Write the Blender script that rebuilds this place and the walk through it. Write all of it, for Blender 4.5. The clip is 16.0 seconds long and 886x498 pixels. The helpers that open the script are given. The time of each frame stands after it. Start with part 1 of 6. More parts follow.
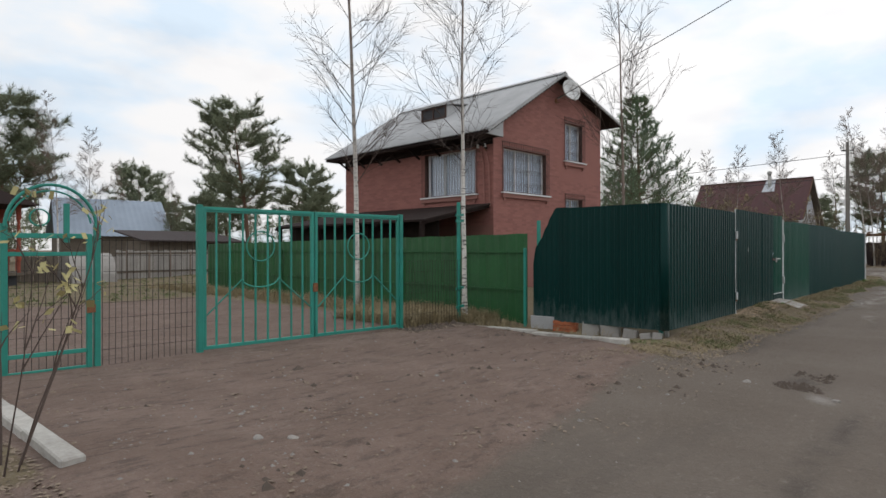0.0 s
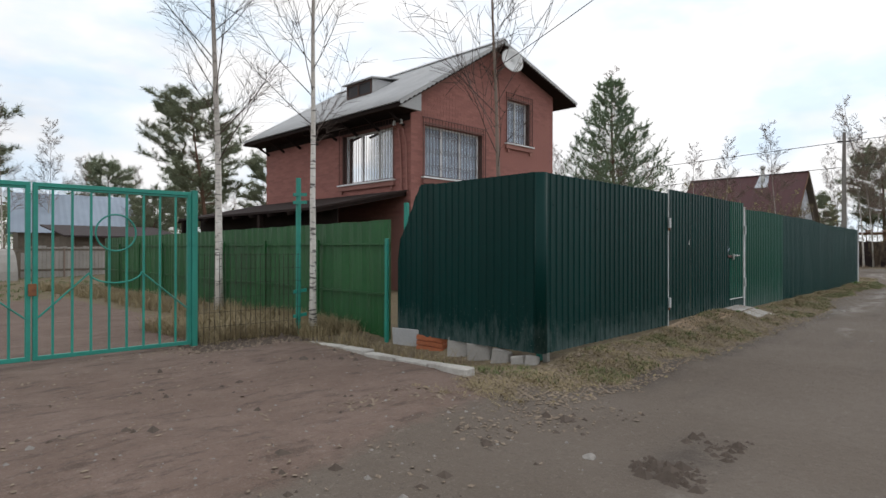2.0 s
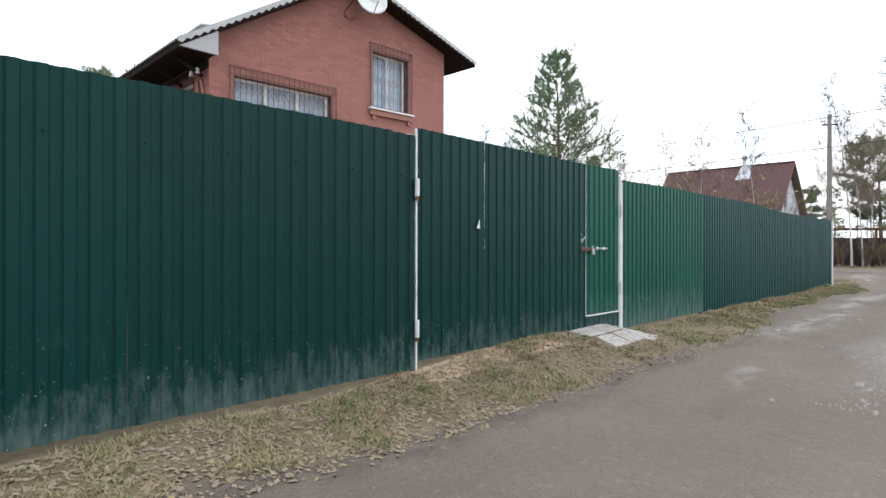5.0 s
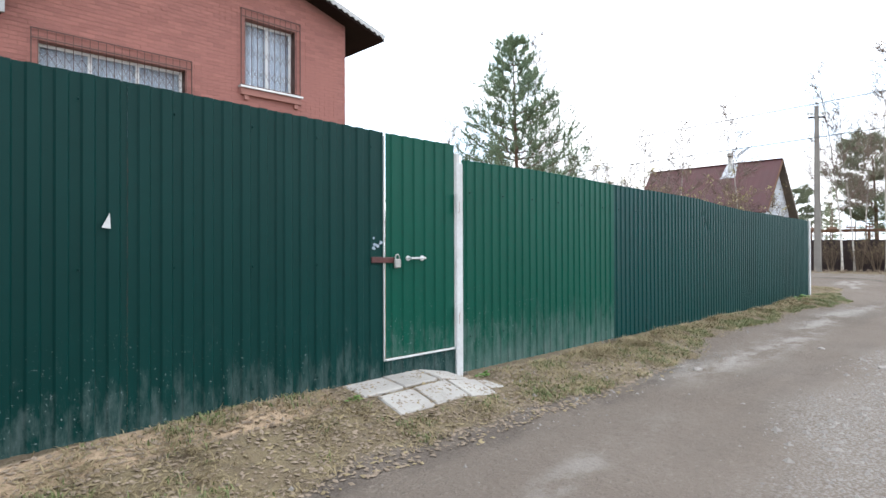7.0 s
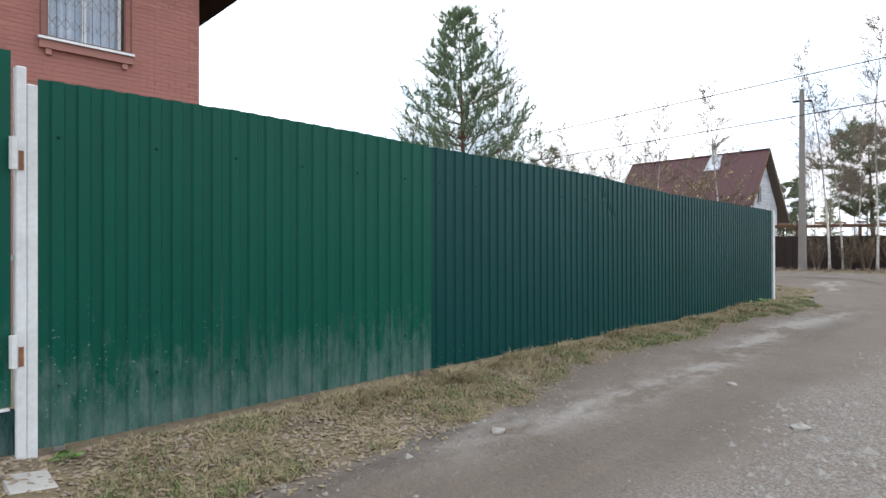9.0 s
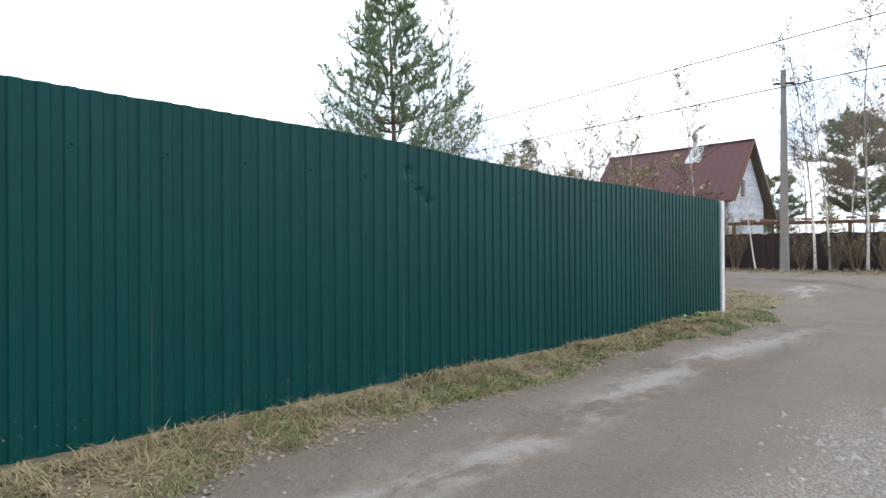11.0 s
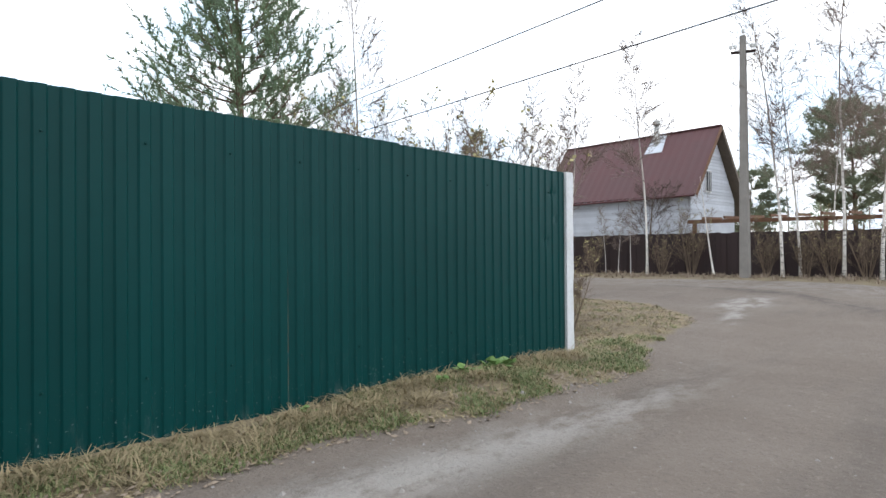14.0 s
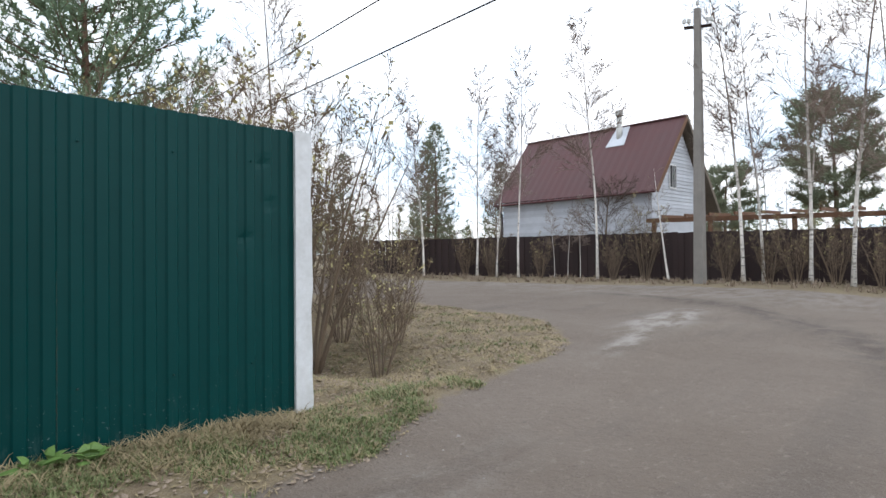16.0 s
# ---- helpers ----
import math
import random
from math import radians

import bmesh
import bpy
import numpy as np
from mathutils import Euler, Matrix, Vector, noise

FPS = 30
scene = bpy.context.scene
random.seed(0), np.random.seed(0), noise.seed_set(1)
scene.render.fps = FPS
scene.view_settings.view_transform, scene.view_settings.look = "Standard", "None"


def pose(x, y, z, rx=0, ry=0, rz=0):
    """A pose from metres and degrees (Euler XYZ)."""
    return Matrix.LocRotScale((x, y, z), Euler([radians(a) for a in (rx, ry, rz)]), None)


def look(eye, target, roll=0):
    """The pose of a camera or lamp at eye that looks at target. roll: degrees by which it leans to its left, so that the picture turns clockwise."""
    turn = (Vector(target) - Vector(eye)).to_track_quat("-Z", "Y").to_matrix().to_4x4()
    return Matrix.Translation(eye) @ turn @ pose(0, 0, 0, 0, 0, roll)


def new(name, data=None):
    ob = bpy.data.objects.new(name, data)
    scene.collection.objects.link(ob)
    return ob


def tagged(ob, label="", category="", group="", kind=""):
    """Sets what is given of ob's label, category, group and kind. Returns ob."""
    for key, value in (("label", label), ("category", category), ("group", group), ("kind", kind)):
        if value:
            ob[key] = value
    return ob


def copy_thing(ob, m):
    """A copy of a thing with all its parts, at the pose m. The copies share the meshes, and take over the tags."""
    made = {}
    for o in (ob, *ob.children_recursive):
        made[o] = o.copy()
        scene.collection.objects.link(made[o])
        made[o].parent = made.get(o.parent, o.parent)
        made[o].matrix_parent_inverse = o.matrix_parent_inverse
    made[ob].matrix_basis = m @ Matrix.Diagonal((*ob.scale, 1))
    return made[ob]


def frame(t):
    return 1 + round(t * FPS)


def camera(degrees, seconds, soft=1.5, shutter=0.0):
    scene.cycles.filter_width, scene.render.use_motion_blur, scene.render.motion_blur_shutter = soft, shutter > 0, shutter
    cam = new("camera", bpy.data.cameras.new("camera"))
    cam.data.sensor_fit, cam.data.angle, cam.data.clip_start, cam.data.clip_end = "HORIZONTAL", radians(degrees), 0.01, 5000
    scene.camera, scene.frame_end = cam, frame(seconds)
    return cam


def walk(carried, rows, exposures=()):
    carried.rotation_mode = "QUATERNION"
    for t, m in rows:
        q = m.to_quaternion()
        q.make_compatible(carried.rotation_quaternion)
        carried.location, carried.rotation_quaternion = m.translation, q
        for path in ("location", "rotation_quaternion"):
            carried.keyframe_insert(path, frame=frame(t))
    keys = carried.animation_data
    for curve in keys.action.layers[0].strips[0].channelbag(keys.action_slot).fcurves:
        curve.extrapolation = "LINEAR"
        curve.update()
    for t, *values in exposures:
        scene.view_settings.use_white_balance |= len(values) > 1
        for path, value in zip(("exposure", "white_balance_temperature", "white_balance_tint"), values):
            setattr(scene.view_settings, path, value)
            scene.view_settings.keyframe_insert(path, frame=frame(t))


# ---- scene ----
cam = camera(73.7, 16.0)
PATH = [
    (0, (1.932, 0.37, 1.812), (3.409, 1.718, 1.812), -0.1),
    (0.5, (2.927, 0.352, 1.795), (4.402, 1.702, 1.791), 0.1),
    (1, (3.917, 0.35, 1.748), (5.396, 1.696, 1.746), 0.1),
    (1.5, (4.91, 0.385, 1.7), (6.382, 1.739, 1.7), 0.0),
    (2, (5.896, 0.409, 1.662), (7.364, 1.768, 1.663), 0.1),
    (2.5, (6.881, 0.422, 1.645), (8.339, 1.79, 1.644), 0.0),
    (3, (7.808, 0.389, 1.591), (9.267, 1.758, 1.593), 0.1),
    (3.5, (8.804, 0.37, 1.561), (10.263, 1.738, 1.56), 0.1),
    (4, (9.761, 0.317, 1.518), (11.222, 1.683, 1.518), 0.1),
    (6.5, (14.383, 0.414, 1.579), (15.837, 1.787, 1.584), -0.0),
    (7, (15.2, 0.366, 1.59), (16.656, 1.738, 1.604), -0.2),
    (7.5, (16.121, 0.3, 1.575), (17.574, 1.674, 1.586), -0.2),
    (8, (16.99, 0.272, 1.559), (18.445, 1.645, 1.574), -0.3),
    (8.5, (17.883, 0.279, 1.55), (19.336, 1.654, 1.561), -0.3),
    (9, (18.788, 0.265, 1.536), (20.236, 1.644, 1.541), -0.1),
    (11.5, (23.447, 0.284, 1.560), (24.887, 1.671, 1.566), -0.4),
    (12, (24.404, 0.312, 1.56), (25.846, 1.699, 1.572), -0.4),
    (12.5, (25.369, 0.356, 1.549), (26.812, 1.741, 1.557), -0.3),
    (13, (26.326, 0.42, 1.534), (27.769, 1.804, 1.544), -0.1),
    (13.5, (27.281, 0.429, 1.523), (28.724, 1.813, 1.532), -0.2),
    (14, (28.19, 0.42, 1.511), (29.631, 1.807, 1.524), -0.4),
    (14.5, (29.119, 0.379, 1.521), (30.564, 1.761, 1.536), -0.4),
    (15, (30.041, 0.398, 1.517), (31.487, 1.779, 1.529), -0.2),
    (15.5, (30.936, 0.389, 1.54), (32.388, 1.765, 1.547), 0.0),
    (16, (31.82, 0.347, 1.523), (33.269, 1.725, 1.54), -0.4),
]
EXPOSURES = [(0.0, -1.82, 6680, 11), (2.5, -1.58, 6640, 11), (4.0, -1.08, 6520, 11), (6.5, -0.45, 6300, 11), (9.0, -0.86, 6300, 11), (12.0, -0.64, 6260, 10), (16.0, -0.92, 6280, 11)]
walk(cam, [(t, look(eye, target, roll)) for t, eye, target, roll in PATH], EXPOSURES)

# ---- world and sun ----
SUN_AZ, SUN_EL = radians(112), radians(38)      # azimuth from +y towards +x
world = bpy.data.worlds.new("sky")
scene.world = world
world.use_nodes = True
wt = world.node_tree
wt.nodes.clear()


def wnode(kind, **values):
    n = wt.nodes.new(kind)
    for key, v in values.items():
        n.inputs[key].default_value = v
    return n


sky = wt.nodes.new("ShaderNodeTexSky")
sky.sky_type, sky.sun_disc = "NISHITA", False
sky.sun_elevation, sky.sun_rotation = SUN_EL, SUN_AZ
sky_gain = wt.nodes.new("ShaderNodeVectorMath")
sky_gain.operation = "MULTIPLY"
sky_gain.inputs[1].default_value = (0.10, 0.14, 0.20)
coords = wt.nodes.new("ShaderNodeTexCoord")
stretch = wt.nodes.new("ShaderNodeMapping")
stretch.inputs["Scale"].default_value = (1.0, 1.0, 2.6)
stretch.inputs["Location"].default_value = (0.35, 0.1, 0.2)
clouds = wnode("ShaderNodeTexNoise", Scale=2.3, Detail=7.0, Roughness=0.55, Distortion=0.3)
cover = wt.nodes.new("ShaderNodeValToRGB")
cover.color_ramp.elements[0].position, cover.color_ramp.elements[0].color = 0.37, (0.88, 0.88, 0.88, 1)
cover.color_ramp.elements[1].position, cover.color_ramp.elements[1].color = 0.49, (1, 1, 1, 1)
shade = wt.nodes.new("ShaderNodeValToRGB")
shade.color_ramp.elements[0].position, shade.color_ramp.elements[0].color = 0.37, (0.76, 0.91, 1.06, 1)
shade.color_ramp.elements[1].position, shade.color_ramp.elements[1].color = 0.54, (0.985, 1.0, 1.02, 1)
billow = wnode("ShaderNodeTexNoise", Scale=4.5, Detail=6.0)
cloud_gain = wt.nodes.new("ShaderNodeVectorMath")
cloud_gain.operation = "SCALE"
cloud_gain.inputs["Scale"].default_value = 2.55
blend = wt.nodes.new("ShaderNodeMix")
blend.data_type = "RGBA"
# thin cloud glows round the hidden sun
toward = wt.nodes.new("ShaderNodeVectorMath")
toward.operation = "DOT_PRODUCT"
toward.inputs[1].default_value = (math.sin(SUN_AZ) * math.cos(SUN_EL), math.cos(SUN_AZ) * math.cos(SUN_EL), math.sin(SUN_EL))
glow = wt.nodes.new("ShaderNodeMapRange")
glow.interpolation_type = "SMOOTHSTEP"
for key, v in (("From Min", -0.7), ("From Max", 0.95), ("To Min", 1.2), ("To Max", 1.42)):
    glow.inputs[key].default_value = v
lit = wt.nodes.new("ShaderNodeVectorMath")
lit.operation = "SCALE"
back = wnode("ShaderNodeBackground", Strength=1.0)
wout = wt.nodes.new("ShaderNodeOutputWorld")
for a, b in ((coords.outputs["Generated"], stretch.inputs["Vector"]), (stretch.outputs["Vector"], clouds.inputs["Vector"]),
             (stretch.outputs["Vector"], billow.inputs["Vector"]), (clouds.outputs["Fac"], cover.inputs["Fac"]),
             (billow.outputs["Fac"], shade.inputs["Fac"]), (shade.outputs["Color"], lit.inputs[0]), (coords.outputs["Generated"], toward.inputs[0]),
             (toward.outputs["Value"], glow.inputs["Value"]), (glow.outputs["Result"], lit.inputs["Scale"]), (lit.outputs["Vector"], cloud_gain.inputs[0]),
             (sky.outputs["Color"], sky_gain.inputs[0]), (cover.outputs["Color"], blend.inputs["Factor"]),
             (sky_gain.outputs["Vector"], blend.inputs["A"]), (cloud_gain.outputs["Vector"], blend.inputs["B"]),
             (blend.outputs["Result"], back.inputs["Color"]), (back.outputs["Background"], wout.inputs["Surface"])):
    wt.links.new(a, b)
sun = new("sun", bpy.data.lights.new("sun", "SUN"))
sun.data.energy, sun.data.angle, sun.data.color = 1.3, radians(25), (1.0, 0.975, 0.94)
sun.matrix_world = look((math.sin(SUN_AZ) * 50, math.cos(SUN_AZ) * 50, math.tan(SUN_EL) * 50), (0, 0, 0))

# ---- materials ----
def material(name, colour, second=None, rough=0.6, metal=0.0, size=1.0, bump=0.3, fine=30.0, spread=0.12, specular=0.5, wave=None, dust=None, island=False, marks=None, upper=None):
    """Two noises (stains and grain, per metre) between colour and second; each object varies a little. dust: (colour, top z, depth)."""
    m = bpy.data.materials.new(name)
    m.use_nodes = True
    t = m.node_tree
    bsdf = t.nodes["Principled BSDF"]
    second = second or tuple(c * 0.6 for c in colour)
    at = t.nodes.new("ShaderNodeNewGeometry").outputs["Position"]

    def noise_at(scale, detail, rough_n=0.6):
        n = t.nodes.new("ShaderNodeTexNoise")
        n.inputs["Scale"].default_value, n.inputs["Detail"].default_value, n.inputs["Roughness"].default_value = scale, detail, rough_n
        t.links.new(at, n.inputs["Vector"])
        return n.outputs["Fac"]

    def mixed(fac, a, b):
        n = t.nodes.new("ShaderNodeMix")
        n.data_type = "RGBA"
        for value, key in ((fac, "Factor"), (a, "A"), (b, "B")):
            if isinstance(value, (tuple, list)):
                n.inputs[key].default_value = (*value[:3], 1)
            elif isinstance(value, (int, float)):
                n.inputs[key].default_value = value
            else:
                t.links.new(value, n.inputs[key])
        return n.outputs["Result"]

    def ramp(fac, lo, hi):
        n = t.nodes.new("ShaderNodeMapRange")
        n.inputs["From Min"].default_value, n.inputs["From Max"].default_value = lo, hi
        t.links.new(fac, n.inputs["Value"])
        return n.outputs["Result"]

    def calc(op, a, b):
        n = t.nodes.new("ShaderNodeMath")
        n.operation = op
        for i, v in enumerate((a, b)):
            if isinstance(v, (int, float)):
                n.inputs[i].default_value = v
            else:
                t.links.new(v, n.inputs[i])
        return n.outputs["Value"]

    big, grain = noise_at(size, 5), noise_at(fine, 4)
    both = calc("ADD", calc("MULTIPLY", ramp(big, 0.3, 0.7), 0.6), calc("MULTIPLY", ramp(grain, 0.25, 0.75), 0.4))
    col = mixed(both, second, colour)
    rnd = t.nodes.new("ShaderNodeNewGeometry").outputs["Random Per Island"] if island else t.nodes.new("ShaderNodeObjectInfo").outputs["Random"]
    if spread:
        hsv = t.nodes.new("ShaderNodeHueSaturation")
        t.links.new(calc("ADD", calc("MULTIPLY", rnd, 2 * spread), 1 - spread), hsv.inputs["Value"])
        t.links.new(col, hsv.inputs["Color"])
        col = hsv.outputs["Color"]
    if upper:                       # bark turns brown towards the crown: (colour, low z, high z)
        up_z = t.nodes.new("ShaderNodeSeparateXYZ")
        t.links.new(at, up_z.inputs["Vector"])
        col = mixed(calc("MULTIPLY", ramp(calc("ADD", up_z.outputs["Z"], calc("MULTIPLY", big, 1.5)), upper[1], upper[2]), 0.85), col, upper[0])
    if marks:                       # short dark cross marks of birch bark
        lying = t.nodes.new("ShaderNodeMapping")
        lying.inputs["Scale"].default_value = (5.0, 5.0, 26.0)
        t.links.new(at, lying.inputs["Vector"])
        spot = t.nodes.new("ShaderNodeTexNoise")
        spot.inputs["Scale"].default_value, spot.inputs["Detail"].default_value = 1.0, 3.0
        t.links.new(lying.outputs["Vector"], spot.inputs["Vector"])
        col = mixed(calc("MULTIPLY", ramp(spot.outputs["Fac"], 0.57, 0.64), 0.88), col, marks)
    if dust:
        z = t.nodes.new("ShaderNodeSeparateXYZ")
        t.links.new(at, z.inputs["Vector"])
        run = t.nodes.new("ShaderNodeMapping")
        run.inputs["Scale"].default_value = (1.0, 1.0, 0.3)
        t.links.new(at, run.inputs["Vector"])
        splash_n = t.nodes.new("ShaderNodeTexNoise")
        splash_n.inputs["Scale"].default_value, splash_n.inputs["Detail"].default_value, splash_n.inputs["Roughness"].default_value = 11.0, 6.0, 0.75
        t.links.new(run.outputs["Vector"], splash_n.inputs["Vector"])
        splash = splash_n.outputs["Fac"]
        level = calc("ADD", ramp(z.outputs["Z"], dust[1], dust[1] - dust[2]), calc("MULTIPLY", calc("SUBTRACT", splash, 0.56), 3.2))
        specks = ramp(noise_at(46.0, 3), 0.66, 0.71)
        near = ramp(z.outputs["Z"], dust[1] + 0.3, dust[1] - 0.2)
        amount = calc("MAXIMUM", calc("MULTIPLY", calc("MULTIPLY", ramp(level, 0.05, 1.2), 0.45), near), calc("MULTIPLY", calc("MULTIPLY", specks, near), 0.85))
        col = mixed(amount, col, dust[0])
        t.links.new(calc("ADD", calc("MULTIPLY", amount, 0.5), rough), bsdf.inputs["Roughness"])
    else:
        t.links.new(calc("ADD", calc("MULTIPLY", big, 0.2), rough - 0.1), bsdf.inputs["Roughness"])
    t.links.new(col, bsdf.inputs["Base Color"])
    bsdf.inputs["Metallic"].default_value = metal
    bsdf.inputs["Specular IOR Level"].default_value = specular
    if bump:
        n = t.nodes.new("ShaderNodeBump")
        n.inputs["Strength"].default_value, n.inputs["Distance"].default_value = bump, 0.02
        t.links.new(calc("ADD", calc("MULTIPLY", grain, 0.5), big), n.inputs["Height"])
        t.links.new(n.outputs["Normal"], bsdf.inputs["Normal"])
    return m


DUST = (0.19, 0.23, 0.225)
M = {
    "fence_dark": material("dark green painted sheet", (0.0015, 0.032, 0.0285), (0.0012, 0.025, 0.0225), 0.38, specular=0.13, size=0.8, bump=0.03, fine=9, spread=0.1, dust=(DUST, 0.9, 0.6)),
    "fence_far": material("clean dark green painted sheet", (0.0015, 0.043, 0.041), (0.0012, 0.035, 0.0335), 0.38, specular=0.14, size=0.8, bump=0.03, fine=9, spread=0.08, dust=(DUST, 0.50, 0.5)),
    "fence_light": material("green painted sheet", (0.0015, 0.071, 0.046), (0.0012, 0.057, 0.038), 0.38, specular=0.14, size=0.8, bump=0.03, fine=9, spread=0.08, dust=(DUST, 1.05, 0.6)),
    "pole_concrete": material("aged pole concrete", (0.25, 0.232, 0.21), (0.16, 0.148, 0.135), 0.9, size=2.0, bump=0.5),
    "willow_twig": material("brown willow twigs", (0.20, 0.145, 0.095), (0.12, 0.088, 0.062), 0.9, bump=0),
    "weed": material("fresh weed leaves", (0.13, 0.23, 0.05), (0.085, 0.15, 0.035), 0.6, size=6, bump=0.1),
    "frame_white": material("chalky white paint", (0.66, 0.67, 0.68), (0.46, 0.46, 0.45), 0.7, size=4, bump=0.15),
    "rust": material("rust", (0.28, 0.12, 0.05), (0.12, 0.05, 0.03), 0.9, size=18),
    "steel": material("worn steel", (0.5, 0.5, 0.48), (0.3, 0.29, 0.27), 0.45, 0.8, size=20, bump=0.1),
    "red_paint": material("dark red hasp", (0.08, 0.016, 0.014), None, 0.5, size=20),
    "teal": material("turquoise enamel", (0.02, 0.29, 0.22), (0.015, 0.2, 0.16), 0.5, size=3, bump=0.1),
    "net": material("green windbreak sheet", (0.016, 0.115, 0.03), (0.008, 0.06, 0.016), 0.5, size=0.9, bump=0.1, fine=12),
    "wire": material("dark wire", (0.05, 0.04, 0.035), None, 0.6, 0.5, bump=0),
    "cable": material("black cable", (0.03, 0.03, 0.035), None, 0.6, bump=0),
    "concrete": material("weathered concrete", (0.42, 0.40, 0.37), (0.28, 0.26, 0.24), 0.9, size=2.5, bump=0.5),
    "white_concrete": material("whitewashed concrete", (0.55, 0.53, 0.49), (0.29, 0.265, 0.235), 0.9, size=5, bump=0.6),
    "slate": material("grey asbestos slate", (0.50, 0.50, 0.50), (0.33, 0.33, 0.335), 0.8, size=1.2, bump=0.3),
    # board brown taken deeper to hold the shade under the eave
    "eave_dark": material("dark shaded boards", (0.034, 0.022, 0.019), (0.018, 0.012, 0.011), 0.9, specular=0.15, size=2),
    "mortar": material("red mortar", (0.35, 0.165, 0.137), (0.28, 0.13, 0.107), 0.9, size=1.2, bump=0.4),
    "brick": material("red brick", (0.345, 0.145, 0.12), (0.285, 0.117, 0.098), 0.85, size=1.1, bump=0.35, spread=0.13, island=True),
    "brick_rubble": material("orange brick", (0.45, 0.14, 0.06), (0.3, 0.09, 0.04), 0.9, size=9),
    "brown_trim": material("brown trim", (0.085, 0.04, 0.03), (0.055, 0.028, 0.022), 0.7, size=5),
    "grille": material("brown grille paint", (0.11, 0.05, 0.04), None, 0.6, size=5, bump=0),
    "window_white": material("white window plastic", (0.78, 0.78, 0.78), (0.7, 0.7, 0.7), 0.35, size=4, bump=0),
    "curtain": material("pale curtain", (0.66, 0.70, 0.77), (0.42, 0.47, 0.56), 0.9, size=3, fine=14, bump=0.2),
    "interior": material("dim interior", (0.06, 0.06, 0.065), None, 0.9),
    "dish": material("pale dish enamel", (0.68, 0.68, 0.67), (0.55, 0.55, 0.54), 0.5, size=6, bump=0),
    "porcelain": material("white porcelain", (0.8, 0.8, 0.78), None, 0.2, bump=0),
    "siding": material("white painted siding", (0.62, 0.645, 0.69), (0.46, 0.48, 0.52), 0.75, size=1.5),
    "roof_brown": material("brown red metal roof", (0.10, 0.03, 0.031), (0.066, 0.021, 0.022), 0.6, size=0.8, bump=0.1),
    "fence_brown": material("dark brown board", (0.038, 0.021, 0.02), (0.022, 0.013, 0.013), 0.8, size=1.5),
    "old_wood": material("grey old wood", (0.2, 0.165, 0.13), (0.11, 0.09, 0.07), 0.9, size=3),
    "beam": material("brown timber", (0.2, 0.1, 0.055), (0.11, 0.055, 0.03), 0.85, size=3),
    "red_timber": material("red stained timber", (0.36, 0.08, 0.045), (0.22, 0.05, 0.03), 0.8, size=3),
    "blue_roof": material("pale blue grey metal roof", (0.36, 0.42, 0.5), (0.26, 0.31, 0.38), 0.5, 0.2, size=0.6, bump=0.05),
    "birch": material("white birch bark", (0.9, 0.87, 0.82), (0.55, 0.5, 0.45), 0.85, size=5, fine=9, marks=(0.06, 0.05, 0.045), upper=((0.17, 0.12, 0.095), 3.6, 8.5)),
    "twig": material("brown twigs", (0.12, 0.085, 0.07), (0.07, 0.05, 0.042), 0.9, bump=0),
    "twig_pale": material("pale grey twigs", (0.26, 0.2, 0.165), (0.17, 0.13, 0.105), 0.9, bump=0),
    "pine_bark": material("pine bark", (0.2, 0.11, 0.07), (0.09, 0.06, 0.045), 0.95, size=6),
    "needle": material("pine needles", (0.25, 0.32, 0.16), (0.15, 0.24, 0.165), 0.7, size=0.9, bump=0, fine=3),
    "needle_dark": material("dark pine needles", (0.26, 0.29, 0.18), (0.17, 0.20, 0.13), 0.7, size=0.6, bump=0, fine=3),
    "bud": material("pale yellow buds", (0.46, 0.42, 0.2), (0.34, 0.29, 0.13), 0.8, bump=0),
    "grass": material("spring grass", (0.15, 0.18, 0.062), (0.10, 0.122, 0.045), 0.7, size=3, bump=0),
    "straw": material("dry grass", (0.37, 0.295, 0.165), (0.21, 0.162, 0.09), 0.85, size=3, bump=0),
    "leaf": material("fallen leaves", (0.33, 0.26, 0.19), (0.17, 0.125, 0.09), 0.85, size=9, bump=0),
    "stone": material("pale road stones", (0.35, 0.322, 0.292), (0.2, 0.182, 0.165), 0.9, size=8),
    "asphalt_dark": material("dark soil clods", (0.125, 0.095, 0.075), (0.08, 0.06, 0.047), 0.95, size=9),
}


def glass():
    m = bpy.data.materials.new("window glass")
    m.use_nodes = True
    b = m.node_tree.nodes["Principled BSDF"]
    b.inputs["Base Color"].default_value = (0.9, 0.95, 0.97, 1)
    b.inputs["Roughness"].default_value = 0.03
    b.inputs["Transmission Weight"].default_value = 1.0
    b.inputs["IOR"].default_value = 1.25
    return m


M["glass"] = glass()


